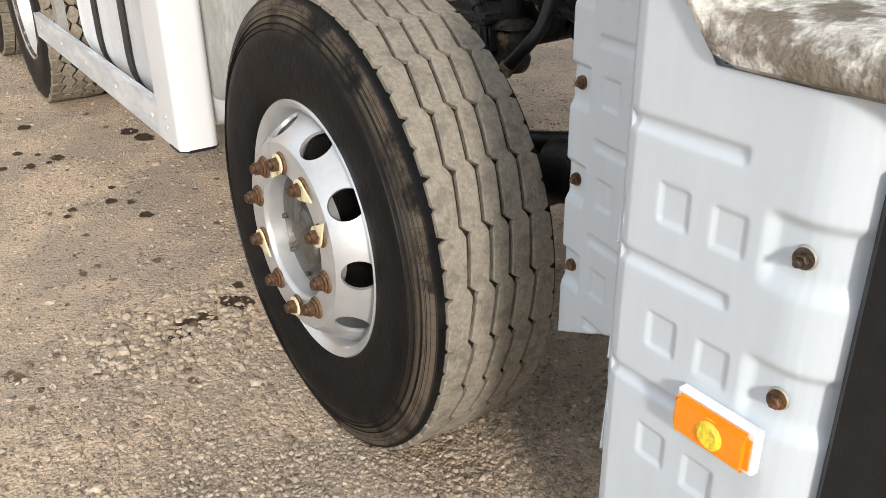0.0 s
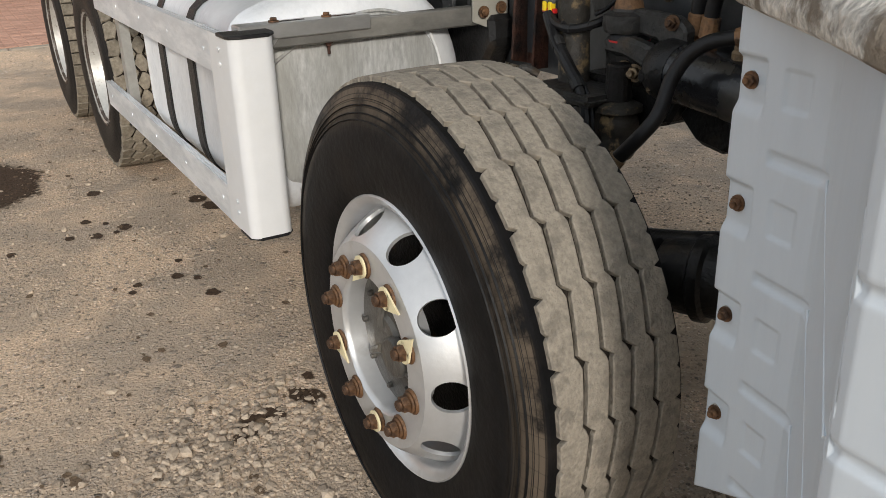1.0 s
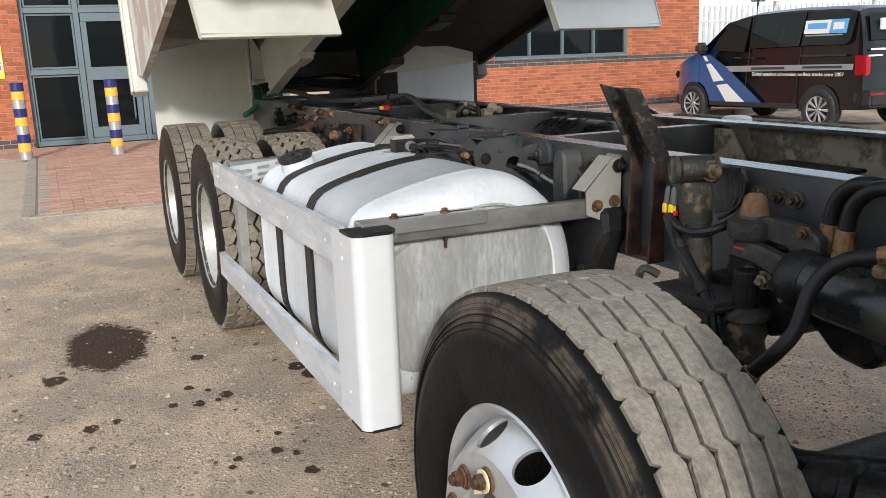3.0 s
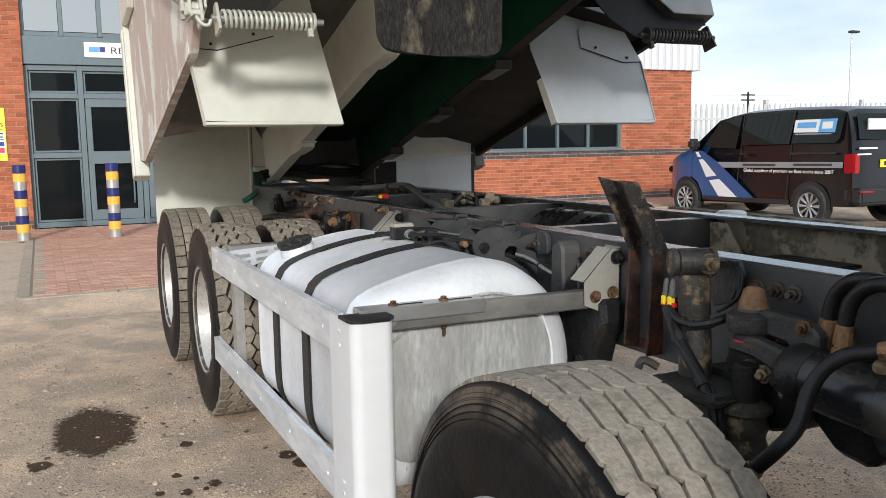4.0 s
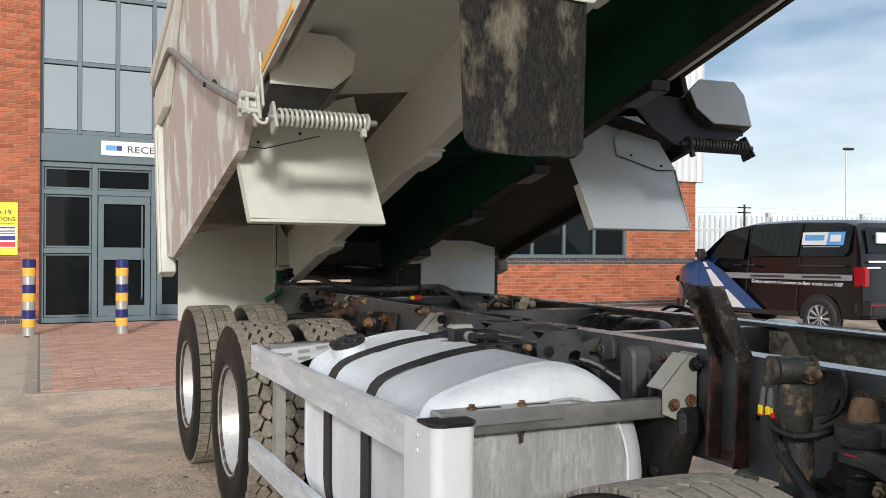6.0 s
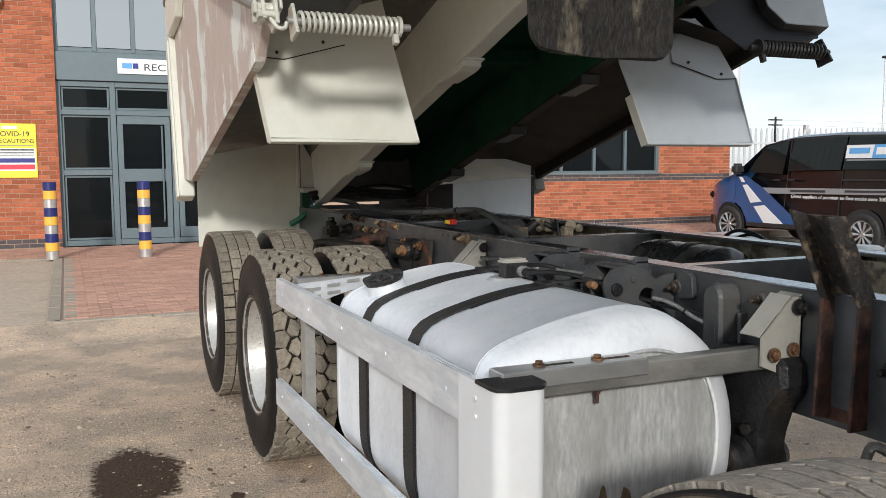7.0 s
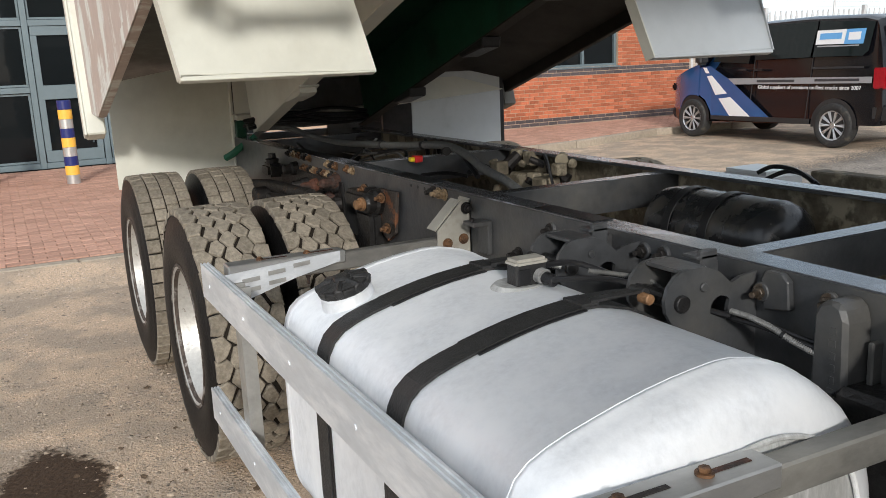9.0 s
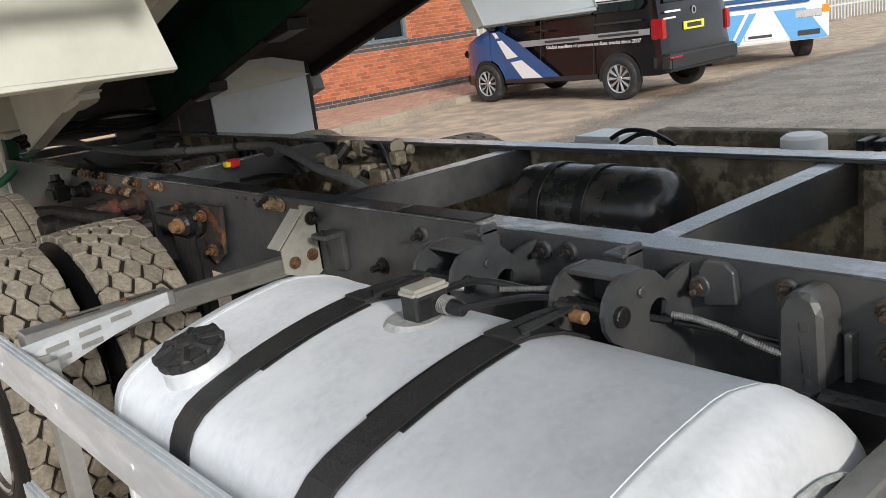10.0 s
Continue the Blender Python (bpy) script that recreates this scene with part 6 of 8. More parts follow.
for y in (2.167, 2.188):
    part("plug", box(0.630, 0.646, y, y + 0.012, 1.040, 1.062, 0.002), M["yellow"], loom, "yellow plug")
    part("socket", lathe((0.640, y + 0.006, 1.058), (0.642, y + 0.005, 1.102), [(0, 0.0075), (0.12, 0.009), (0.25, 0.0075), (0.7, 0.007), (0.9, 0.005), (1, 0.003)], 10), M["loom"], loom, "grey plug socket")
part("taped_branch", tube([(0.634, 2.172, 1.032), (0.626, 2.135, 1.016), (0.625, 2.088, 1.012), (0.645, 2.062, 1.016), (0.680, 2.048, 1.026), (0.715, 2.042, 1.038), (0.75, 2.04, 1.045)], 0.0100, 8, None, 5), M["black"], loom, smooth=True)
for x, y, z in ((0.6255, 2.115, 1.0145), (0.655, 2.057, 1.0185), (0.6255, 2.088, 1.012)):
    part("cable_tie", rod((x, y, z), (x + 0.001, y - 0.004, z), 0.0118, 0.0118, 10, 0.0006), M["strap"], loom)
part("branch_plug", rod((0.715, 2.052, 1.041), (0.735, 2.028, 1.046), 0.015, 0.014, 12, 0.002), M["rust"], loom)
for pts in ([(0.70, 2.075, 1.040), (0.735, 2.062, 1.07), (0.745, 2.06, 1.115), (0.75, 2.09, 1.137), (0.76, 2.12, 1.142)],
            [(0.69, 2.08, 1.036), (0.73, 2.066, 1.06), (0.742, 2.066, 1.105), (0.75, 2.08, 1.13)],
            [(0.628, 2.15, 1.008), (0.62, 2.06, 0.93), (0.60, 1.985, 0.885), (0.585, 1.945, 0.82), (0.58, 1.94, 0.74)],
            [(0.63, 2.165, 1.03), (0.60, 2.12, 0.99), (0.60, 2.08, 0.95)]):
    part("cable", tube(pts, 0.0042, 8, None, 5), M["black"], loom, smooth=True)
for t in ((0.617, 2.125, 0.985), (0.601, 2.03, 0.908)):
    part("tape_band", rod(t, (t[0] - 0.004, t[1] - 0.018, t[2] - 0.016), 0.0165, 0.0165, 12, 0.001), M["strap"], loom)
# dark plates that close the bay behind
part("engine_bay_plate", box(0.88, 1.62, -1.6, 1.2, 0.62, 1.10, 0.01), M["black"], TRUCK)
part("cab_underside", box(0.12, 2.5, -1.6, 0.55, 1.14, 1.3, 0.02), M["black"], TRUCK)
part("cab", box(0.0, 2.5, -1.6, 0.50, 1.32, 2.95, 0.06, seg=3), M["white"], TRUCK, "white truck cab ahead of the wheel")

# spring hanger below the tank's inner end
b = prism([(2.40, 0.875), (2.63, 0.875), (2.645, 0.80), (2.625, 0.70), (2.60, 0.62), (2.575, 0.565), (2.53, 0.535), (2.485, 0.545), (2.46, 0.59), (2.455, 0.68), (2.43, 0.75), (2.39, 0.80)], "x", 0.715, 0.80, bevel=0.014)
lathe((0.675, 2.53, 0.605), (0.84, 2.53, 0.605), [(0, 0.03), (0.06, 0.045), (0.2, 0.048), (0.25, 0.062), (0.8, 0.062), (1, 0.04)], 26, b)
prism([(2.60, 0.86), (2.69, 0.86), (2.69, 0.79), (2.66, 0.75), (2.61, 0.76)], "x", 0.735, 0.80, b, 0.01)
lathe((0.70, 2.64, 0.82), (0.80, 2.64, 0.82), [(0, 0.02), (0.1, 0.035), (0.5, 0.035), (0.55, 0.045), (1, 0.045)], 18, b)
hanger = part("spring_shackle", b, M["bay"], TRUCK, "dark spring shackle under the rail", at=Matrix.Translation((0.0, 0.15, 0.11)))
part("bolt", bolt_mesh(0.017, 0.016, at=(0.68, 2.53, 0.60), way=(-1, -0.2, 0)), M["darkrust"], hanger)
part("bolt", bolt_mesh(0.016, 0.016, at=(0.72, 2.50, 0.69), way=(-1, -0.2, 0)), M["darkrust"], hanger)

# rusty pivots and bolts at the rear of the rail
b = box(0.70, 0.785, 4.88, 5.08, 1.0, 1.07, 0.014, seg=2)
prism([(5.10, 1.06), (4.93, 1.085), (4.86, 1.06), (4.86, 1.0), (4.93, 0.95), (5.10, 0.98)], "x", 0.735, 0.785, b, 0.006)
box(0.715, 0.77, 4.84, 5.0, 0.70, 1.0, 0.018, b, seg=2)
lathe((0.785, 4.87, 1.035), (0.69, 4.85, 1.035), [(0, 0.05), (0.5, 0.05), (0.6, 0.04), (0.9, 0.038), (1, 0.03)], 22, b)
piv = part("spring_pivot", b, M["bay"], TRUCK, "rusty spring pivot bracket on the rail")
part("pin", lathe((0.692, 4.852, 1.035), (0.660, 4.845, 1.035), [(0, 0.026), (0.4, 0.026), (0.45, 0.02), (1, 0.018)], 12), M["brass"], piv)
part("pivot_plate", prism([(4.70, 1.09), (4.88, 1.085), (4.90, 0.93), (4.80, 0.89), (4.73, 0.93)], "x", 0.765, 0.778, bevel=0.002), M["rustplate"], piv, "rusty pivot plate")
for y, z in ((5.06, 1.045), (4.75, 0.95), (4.79, 1.06), (4.96, 1.075)):
    nut_on((0.745, y, z), (-1, -0.3, 0), 0.014, "nut", piv)
rows = [(6.07 - 0.082 * k, 1.128) for k in range(5)] + [(5.49 - 0.052 * k, 1.122) for k in range(3)] + [(5.25, 1.122), (5.19, 1.121)] + [(5.84 - 0.049 * k, 1.076) for k in range(10)] + \
       [(5.60 - 0.07 * k, 1.02) for k in range(4)] + [(5.38, 1.03), (5.38, 0.97), (5.36, 0.92)]
for k, (y, z) in enumerate(rows):
    part("rail_bolt", bolt_mesh(0.0135, 0.010, at=(0.788, y, z), way=(-1, -0.1, 0), shaft=0.008), M["grease"] if k % 4 == 1 else (M["nut"] if k % 3 else M["darkrust"]), rail_l)
for y in (4.437, 4.395, 4.352):
    nut_on((0.788, y, 1.12), (-1, -0.1, 0), 0.014, "grease" if y < 4.4 else "darkrust", rail_l)
for k in range(4):
    part("bolt_hole", rod((0.7905, 4.62 - 0.055 * k, 1.122), (0.7885, 4.62 - 0.055 * k, 1.122), 0.006, seg=10), M["black"], rail_l)
part("gusset", prism([(5.30, 0.80), (6.2, 0.80), (6.2, 1.06), (5.30, 1.06)], "x", 0.778, 0.788, bevel=0.002), M["bay"], rail_l)
# lumpy rusty castings behind the wheels
rng = random.Random(12)
for k in range(9):
    y, z = 5.62 + rng.uniform(-.28, .35), 0.99 + rng.uniform(-.09, .08)
    lump = part("rail_casting", lathe((0.79, y, z), (0.72 - rng.uniform(0, .04), y + rng.uniform(-.03, .03), z), [(0, 0.036), (0.4, 0.032), (0.5, 0.024), (0.9, 0.021), (1, 0.014)], 14), M["rust"] if k % 3 == 0 else M["darkrust"], rail_l)
part("torque_rod", tube([(0.70, 6.5, 0.93), (0.69, 6.1, 0.97), (0.69, 5.7, 0.985), (0.70, 5.5, 0.99)], 0.03, 12, None, 4), M["darkrust"], TRUCK, "rusty torque rod beside the rail", smooth=True)
part("top_valve", lathe((0.74, 6.22, 1.06), (0.74, 6.22, 1.12), [(0, 0.03), (0.5, 0.035), (0.6, 0.022), (1, 0.02)], 14), M["bay"], TRUCK)
part("side_valve", box(0.70, 0.785, 6.16, 6.30, 1.0, 1.07, 0.015, seg=2), M["bay"], TRUCK)
for y in (5.55, 5.85, 6.1):
    sb = part("suspension_bracket", box(0.66, 0.79, y - 0.08, y + 0.08, 0.82, 0.95, 0.02), M["darkrust"], TRUCK, "rusty rear suspension bracket")
    part("pin", rod((0.60, y, 0.92), (0.79, y, 0.92), 0.05, 0.05, 14, 0.004), M["darkrust"], sb, smooth=True)
# grey conduit, small valves and cables between the rails
loom2 = part("conduit", tube([(1.10, 6.7, 1.16), (1.14, 6.3, 1.14), (1.161, 5.95, 1.15), (1.169, 5.55, 1.17), (1.172, 5.29, 1.19), (1.171, 5.054, 1.20), (1.141, 4.85, 1.185), (1.099, 4.63, 1.15), (1.10, 4.472, 1.12), (1.14, 4.38, 1.06)], 0.0165, 12, None, 6), M["loom"], TRUCK, "dusty grey cable conduit between the rails", smooth=True)
for y, z in ((5.75, 1.16), (5.29, 1.19), (4.95, 1.193), (4.63, 1.15)):
    part("tie", rod((1.165 if y > 5 else 1.11, y + 0.006, z), (1.163 if y > 5 else 1.105, y - 0.006, z), 0.0185, seg=12), M["black"], loom2)
rng = random.Random(77)
for k in range(9):
    x0, y0 = rng.uniform(0.95, 1.5), rng.uniform(5.0, 6.4)
    pts = [(x0, y0, 1.05)]
    for q in range(4):
        pts.append((pts[-1][0] + rng.uniform(-.12, .14), pts[-1][1] + rng.uniform(0.05, .35), 1.06 + rng.uniform(-.06, .09)))
    part("cable", tube(pts, rng.choice((0.007, 0.009, 0.012)), 8, None, 5), M["black"] if k % 3 else M["loom"], TRUCK, smooth=True)
rng = random.Random(21)
valves = part("valve_block", box(1.48, 1.58, 4.88, 5.08, 0.96, 1.06, 0.01), M["chassis_in"], TRUCK, "muddy cluster of air valves")
for k in range(18):
    x, y, z = 1.52 + rng.uniform(-0.08, 0.08), 5.0 + rng.uniform(-0.35, 0.35), 1.04 + rng.uniform(-0.07, 0.09)
    s = rng.uniform(0.018, 0.045)
    if k % 3:
        part("valve", rod((x, y, z), (x + rng.uniform(-.06, .06), y + rng.uniform(-.06, .06), z + rng.uniform(-.05, .05)), s * 0.7, s * 0.6, 10, 0.003), M["chassis_in"] if k % 2 else M["darkrust"], valves)
    else:
        part("valve", box(x - s, x + s, y - s, y + s, z - s, z + s, 0.006), M["chassis_in"], valves)
part("valve_pipe", tube([(1.5, 4.8, 1.08), (1.45, 4.75, 1.16), (1.42, 4.68, 1.13), (1.43, 4.65, 1.02)], 0.006, 6, None, 5), M["black"], TRUCK, smooth=True)
part("connector", box(1.12, 1.16, 5.28, 5.32, 1.115, 1.145, 0.004), M["red"], TRUCK, "small red and yellow connector")
part("connector", box(1.10, 1.12, 5.28, 5.31, 1.12, 1.14, 0.003), M["yellow"], TRUCK)
b = fresh()
rod((1.0, 5.6, 1.03), (1.5, 5.6, 1.03), 0.05, 0.05, 16, 0.004, b)
rod((1.25, 4.6, 0.98), (1.25, 7.0, 0.72), 0.06, 0.06, 18, 0.004, b)
part("propshaft", b, M["darkrust"], TRUCK, smooth=True)
# green hose and black pipe looping over the rail's rear end
part("green_hose", tube([(0.70, 7.08, 1.03), (0.735, 7.04, 1.055), (0.78, 7.03, 1.09), (0.842, 7.02, 1.125), (0.875, 7.02, 1.15)], 0.021, 12, None, 6), M["hose_green"], TRUCK, "green hose looping over the rail", smooth=True)
part("pipe_bend", tube([(0.875, 7.02, 1.15), (0.91, 7.02, 1.18), (0.96, 7.02, 1.196), (1.05, 7.0, 1.19), (1.13, 6.97, 1.165), (1.17, 6.9, 1.13)], 0.018, 12, None, 6), M["loom"], TRUCK, smooth=True)
part("green_bracket", prism([(0.80, 1.0), (0.86, 1.0), (0.86, 1.24), (0.80, 1.24)], "y", 7.16, 7.20, bevel=0.004), M["green"], TRUCK, "green painted bracket behind the hose")
# far-side tank, box and white reservoir cap
tray = part("cable_tray", box(1.475, 1.585, 2.44, 2.73, 1.000, 1.022, 0.008, seg=2), M["gloss"], TRUCK, "black plastic tray between the rails", smooth=True)
part("tray_lip", box(1.468, 1.592, 2.43, 2.74, 1.022, 1.034, 0.004), M["black"], tray)
part("tray_bracket", box(1.588, 1.64, 2.52, 2.60, 0.93, 1.02, 0.004), M["chassis_in"], tray)
part("far_side_tank", box(1.87, 2.07, 3.99, 4.22, 0.60, 1.12, 0.02, seg=3), M["white"], TRUCK, "white tank on the far side of the chassis")
part("reservoir_cap", lathe((2.02, 3.44, 1.02), (2.02, 3.44, 1.118), [(0, 0.062), (0.55, 0.066), (0.9, 0.064), (1, 0.05)], 28), M["sign_white"], TRUCK, "round white reservoir cap", smooth=True)
part("far_side_box", box(1.80, 2.20, 2.7, 3.95, 0.6, 1.02, 0.02), M["chassis_in"], TRUCK, "dusty dark side box on the far side")
part("far_ledge", box(2.22, 2.30, 3.0, 4.1, 1.03, 1.085, 0.006), M["chassis_in"], TRUCK, "dusty tan ledge of the far side guard")
for k in range(6):
    part("step_bar", box(2.12, 2.27, 3.06 + 0.05 * k, 3.085 + 0.05 * k, 1.05, 1.08, 0.003), M["black"], TRUCK)
for pts in ([(1.86, 4.02, 1.12), (1.88, 3.97, 1.145), (1.91, 3.90, 1.135), (1.92, 3.83, 1.10)], [(1.87, 3.99, 1.10), (1.90, 3.93, 1.13), (1.93, 3.88, 1.12), (1.93, 3.82, 1.09)]):
    part("far_cable", tube(pts, 0.008, 8, None, 5), M["black"], TRUCK, smooth=True)

# ---- raised tipper body: built in its own frame, y runs to the rear hinge, then tipped ----
TIP = pose(0, 7.4, 1.12, -16.4)


def bpart(name, bm, material, parent=None, label="", smooth=False):
    """A part of the body; the tub itself carries the tipped frame and all else hangs under it."""
    return part(name, bm, material, parent, label, smooth=smooth)


XL, XR = -0.04, 2.54
LL, LR = 0.88, 1.62
FRONT = -6.25                       # local y of the headboard
b = fresh()
# tub shell in cross-section, extruded along the body
outer = [(LL, 0.30), (0.16, 0.21), (0.02, 0.02), (0.0, 1.45), (0.05, 1.45), (0.06, 0.10), (0.18, 0.26), (LL, 0.36), (LR, 0.36), (XR - 0.10, 0.52), (XR - 0.09, 1.45), (XR - 0.04, 1.45), (XR - 0.06, 0.46), (LR, 0.30)]
prism(outer, "y", FRONT, -2.832, b)
# over the wheels the underside is raised
arch = [(LL, 0.30), (LL - 0.02, 0.40), (0.02, 0.40), (0.0, 1.45), (0.05, 1.45), (0.06, 0.46), (LL, 0.46), (LR, 0.46), (XR - 0.10, 0.52), (XR - 0.09, 1.45), (XR - 0.04, 1.45), (XR - 0.06, 0.44), (LR + 0.02, 0.40), (LR, 0.30)]
tub = part("tipper_body", b, M["under"], TRUCK, "raised steel tipper body, cream with patches of primer")
tub.matrix_parent_inverse = Matrix.Translation((1.25, 3.5, 0)).inverted()
tub.matrix_basis = TIP
bpart("rear_shell", prism(arch, "y", -2.83, 0.05), M["arch"], tub, "dark underside over the rear wheels")
bpart("headboard", box(0.0, 2.5, FRONT - 0.05, FRONT + 0.01, -0.02, 1.5, 0.01), M["body"], tub)
# dark green floor between the long members
bpart("floor", box(LL + 0.012, LR - 0.012, FRONT, -0.25, 0.285, 0.298), M["green"], tub, "dark green painted floor underside")
# long members
for x0, x1, m2, low in ((LL - 0.008, LL + 0.004, "body", -0.045), (LR - 0.004, LR + 0.008, "green", -0.045)):
    bpart("long_member", box(x0, x1, FRONT, -0.35, low, 0.315, 0.002), M[m2], tub, "deep folded long member")
# far underside, coloured dark for the shade it lies in
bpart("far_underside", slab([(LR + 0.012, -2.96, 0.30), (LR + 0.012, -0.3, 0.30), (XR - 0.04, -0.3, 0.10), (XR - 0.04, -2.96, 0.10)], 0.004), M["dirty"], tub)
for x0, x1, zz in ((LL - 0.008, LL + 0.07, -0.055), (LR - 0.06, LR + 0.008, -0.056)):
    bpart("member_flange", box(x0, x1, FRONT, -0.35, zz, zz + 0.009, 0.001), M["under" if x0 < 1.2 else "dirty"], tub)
# pads under the long members
for f in (2.80, 1.25, 4.4):
    bpart("pad", prism([(-f - 0.13, -0.058), (-f + 0.13, -0.058), (-f + 0.12, -0.070), (-f - 0.08, -0.094), (-f - 0.13, -0.090)], "x", LL - 0.016, LL + 0.075, bevel=0.003), M["under"], tub, "bolted wear pad")
    bpart("pad_plate", box(LL - 0.02, LL + 0.085, -f - 0.15, -f - 0.06, -0.064, -0.056, 0.001), M["under"], tub)
for f in (2.70, 1.95, 1.10, 3.7):
    bpart("pad", prism([(-f - 0.14, -0.058), (-f + 0.12, -0.058), (-f + 0.10, -0.085), (-f - 0.12, -0.105)], "x", LR - 0.08, LR + 0.02, bevel=0.006), M["black"], tub, "black rubber wear pad")
# side panels
bpart("side_panel", prism([(FRONT, -0.03), (-3.22, 0.0), (-2.98, -0.135), (-0.95, -0.045), (-0.62, 0.06), (-0.62, 1.45), (FRONT, 1.45)], "x", XL - 0.01, XL + 0.03, bevel=0.004), M["primer"], tub, "body side in patchy brown primer and white")
# far side takes the same dark brown, shade included
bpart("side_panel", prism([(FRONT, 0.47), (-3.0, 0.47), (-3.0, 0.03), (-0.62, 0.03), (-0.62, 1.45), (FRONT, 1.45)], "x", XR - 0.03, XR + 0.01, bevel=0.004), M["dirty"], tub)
bpart("edge_fold", prism([(FRONT, -0.034), (-3.42, -0.034), (-3.42, 0.02), (FRONT, 0.02)], "x", XL - 0.016, XL - 0.011), M["body"], tub)
bpart("orange_strip", prism([(-3.95, -0.02), (-3.46, -0.02), (-3.46, 0.012), (-3.95, 0.012)], "x", XL - 0.0205, XL - 0.0165), M["orange_paint"], tub, "faded orange paint strip")
bpart("lower_fold", prism([(-2.98, -0.138), (-0.98, -0.049), (-0.98, 0.02), (-2.98, -0.069)], "x", XL - 0.015, XL - 0.011, bevel=0.001), M["primer"], tub)
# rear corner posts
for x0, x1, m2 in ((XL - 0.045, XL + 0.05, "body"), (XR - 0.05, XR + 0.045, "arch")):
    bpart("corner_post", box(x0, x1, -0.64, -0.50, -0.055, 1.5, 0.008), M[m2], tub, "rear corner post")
bpart("post_web", box(XL - 0.06, XL - 0.046, -0.63, -0.55, -0.055, 1.0, 0.003), M["body"], tub)
bpart("top_rail", prism([(-6.2, 1.38), (-0.5, 1.38), (-0.5, 1.47), (-6.2, 1.47)], "x", XL - 0.07, XL + 0.02, bevel=0.01), M["body"], tub)
bpart("side_stay", prism([(-1.08, 0.95), (-0.64, 1.02), (-0.64, 1.4), (-1.75, 1.4)], "x", XL - 0.055, XL - 0.01, bevel=0.006), M["body"], tub)
# wings at the front of the wheel arch: plates square to the body
def wing(x_out, x_in, lean, top, corner, material, name):
    s = 1 if x_in > x_out else -1
    y = -2.84
    x_top = x_out + s * lean
    outline = [(x_top, -0.06), (x_out, -0.395), (x_in, -0.41)] + corner + top
    bpart("wing_plate", slab([(x, y, z) for x, z in outline], 0.006, bevel=0.002), material, tub, name)
    bpart("folded_lip", box(min(x_out, x_in), max(x_out, x_in), y - 0.004, y + 0.03, -0.413, -0.398, 0.002), material, tub)
    bpart("side_fold", slab([(x_top - s * 0.001, y - 0.01, -0.055), (x_out - s * 0.001, y - 0.01, -0.402), (x_out - s * 0.001, y + 0.05, -0.402), (x_top - s * 0.001, y + 0.05, -0.055)], 0.004 * s), material, tub)
    seam = [(x_top, y - 0.009, -0.052), (x_top + s * 0.13, y - 0.009, -0.060), (x_top + s * 0.395, y - 0.009, 0.018), (x_top + s * 0.395, y - 0.009, 0.12)]
    bpart("cover_plate", slab(seam + [(x, y - 0.009, z) for x, z in top], 0.004, bevel=0.001), material, tub)
    bpart("seam_gap", tube([(px, y - 0.007, pz - 0.002) for px, py, pz in seam[:3]], 0.0025, 6), M["dirty"], tub)
    for dx, dz in ((0.10, -0.035), (0.30, 0.02)):
        bpart("rivet", rod((x_top + s * dx, y - 0.010, dz), (x_top + s * dx, y - 0.017, dz), 0.007, seg=10), M["dirty"], tub)


wing(0.012, 0.655, -0.045, [(-0.018, 0.06)], [(0.585, 0.02), (0.555, 0.24)], M["body"], "cream folded wing plate")
wing(2.505, 1.850, 0.030, [(2.27, 0.27), (2.36, 0.19)], [(1.80, -0.16), (1.76, 0.0), (1.76, 0.24)], M["greywing"], "blue grey folded wing plate")
bpart("wing_edge", slab([(1.850, -2.85, -0.41), (1.800, -2.85, -0.16), (1.800, -2.795, -0.16), (1.850, -2.795, -0.41)], 0.006), M["under"], tub)
# recessed lamp boxes ahead of the wings
def side_box(x_out, s, material, outer):
    y = -3.47
    out = [(x_out, -0.055), (x_out + s * 0.255, -0.055), (x_out + s * 0.345, 0.022), (x_out + s * 0.365, 0.115), (x_out + s * 0.285, 0.184)] + [(x_out + s * a, z) for a, z in outer]
    bpart("box_plate", slab([(x, y, z) for x, z in out], 0.006, bevel=0.002), material, tub, "cut-cornered cover plate")
    # hollow behind the plate: a closed body whose dark colour stands for shade
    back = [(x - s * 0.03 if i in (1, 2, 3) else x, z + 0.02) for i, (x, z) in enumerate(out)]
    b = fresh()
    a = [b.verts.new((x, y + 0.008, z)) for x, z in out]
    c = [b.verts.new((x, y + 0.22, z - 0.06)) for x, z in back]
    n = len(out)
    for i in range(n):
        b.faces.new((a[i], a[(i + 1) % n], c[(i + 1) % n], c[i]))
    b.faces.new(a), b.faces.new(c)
    bpart("box_hollow", b, M["chassis"], tub, "box side coloured dark as shade")


side_box(-0.026, 1, M["body"], [(0.0, 0.19)])
side_box(2.465, -1, M["greywing"], [(0.055, 0.19), (0.006, 0.12)])
# web under the far box, its black standing for the shaded region there
bpart("box_web", slab([(x, -3.415, z) for x, z in ((1.72, 0.10), (2.12, 0.10), (2.21, -0.055), (2.45, -0.062), (2.45, -0.085), (1.99, -0.165), (1.86, -0.08))], 0.008, bevel=0.002), M["black"], tub, "web plate under the box, blackened as shade")


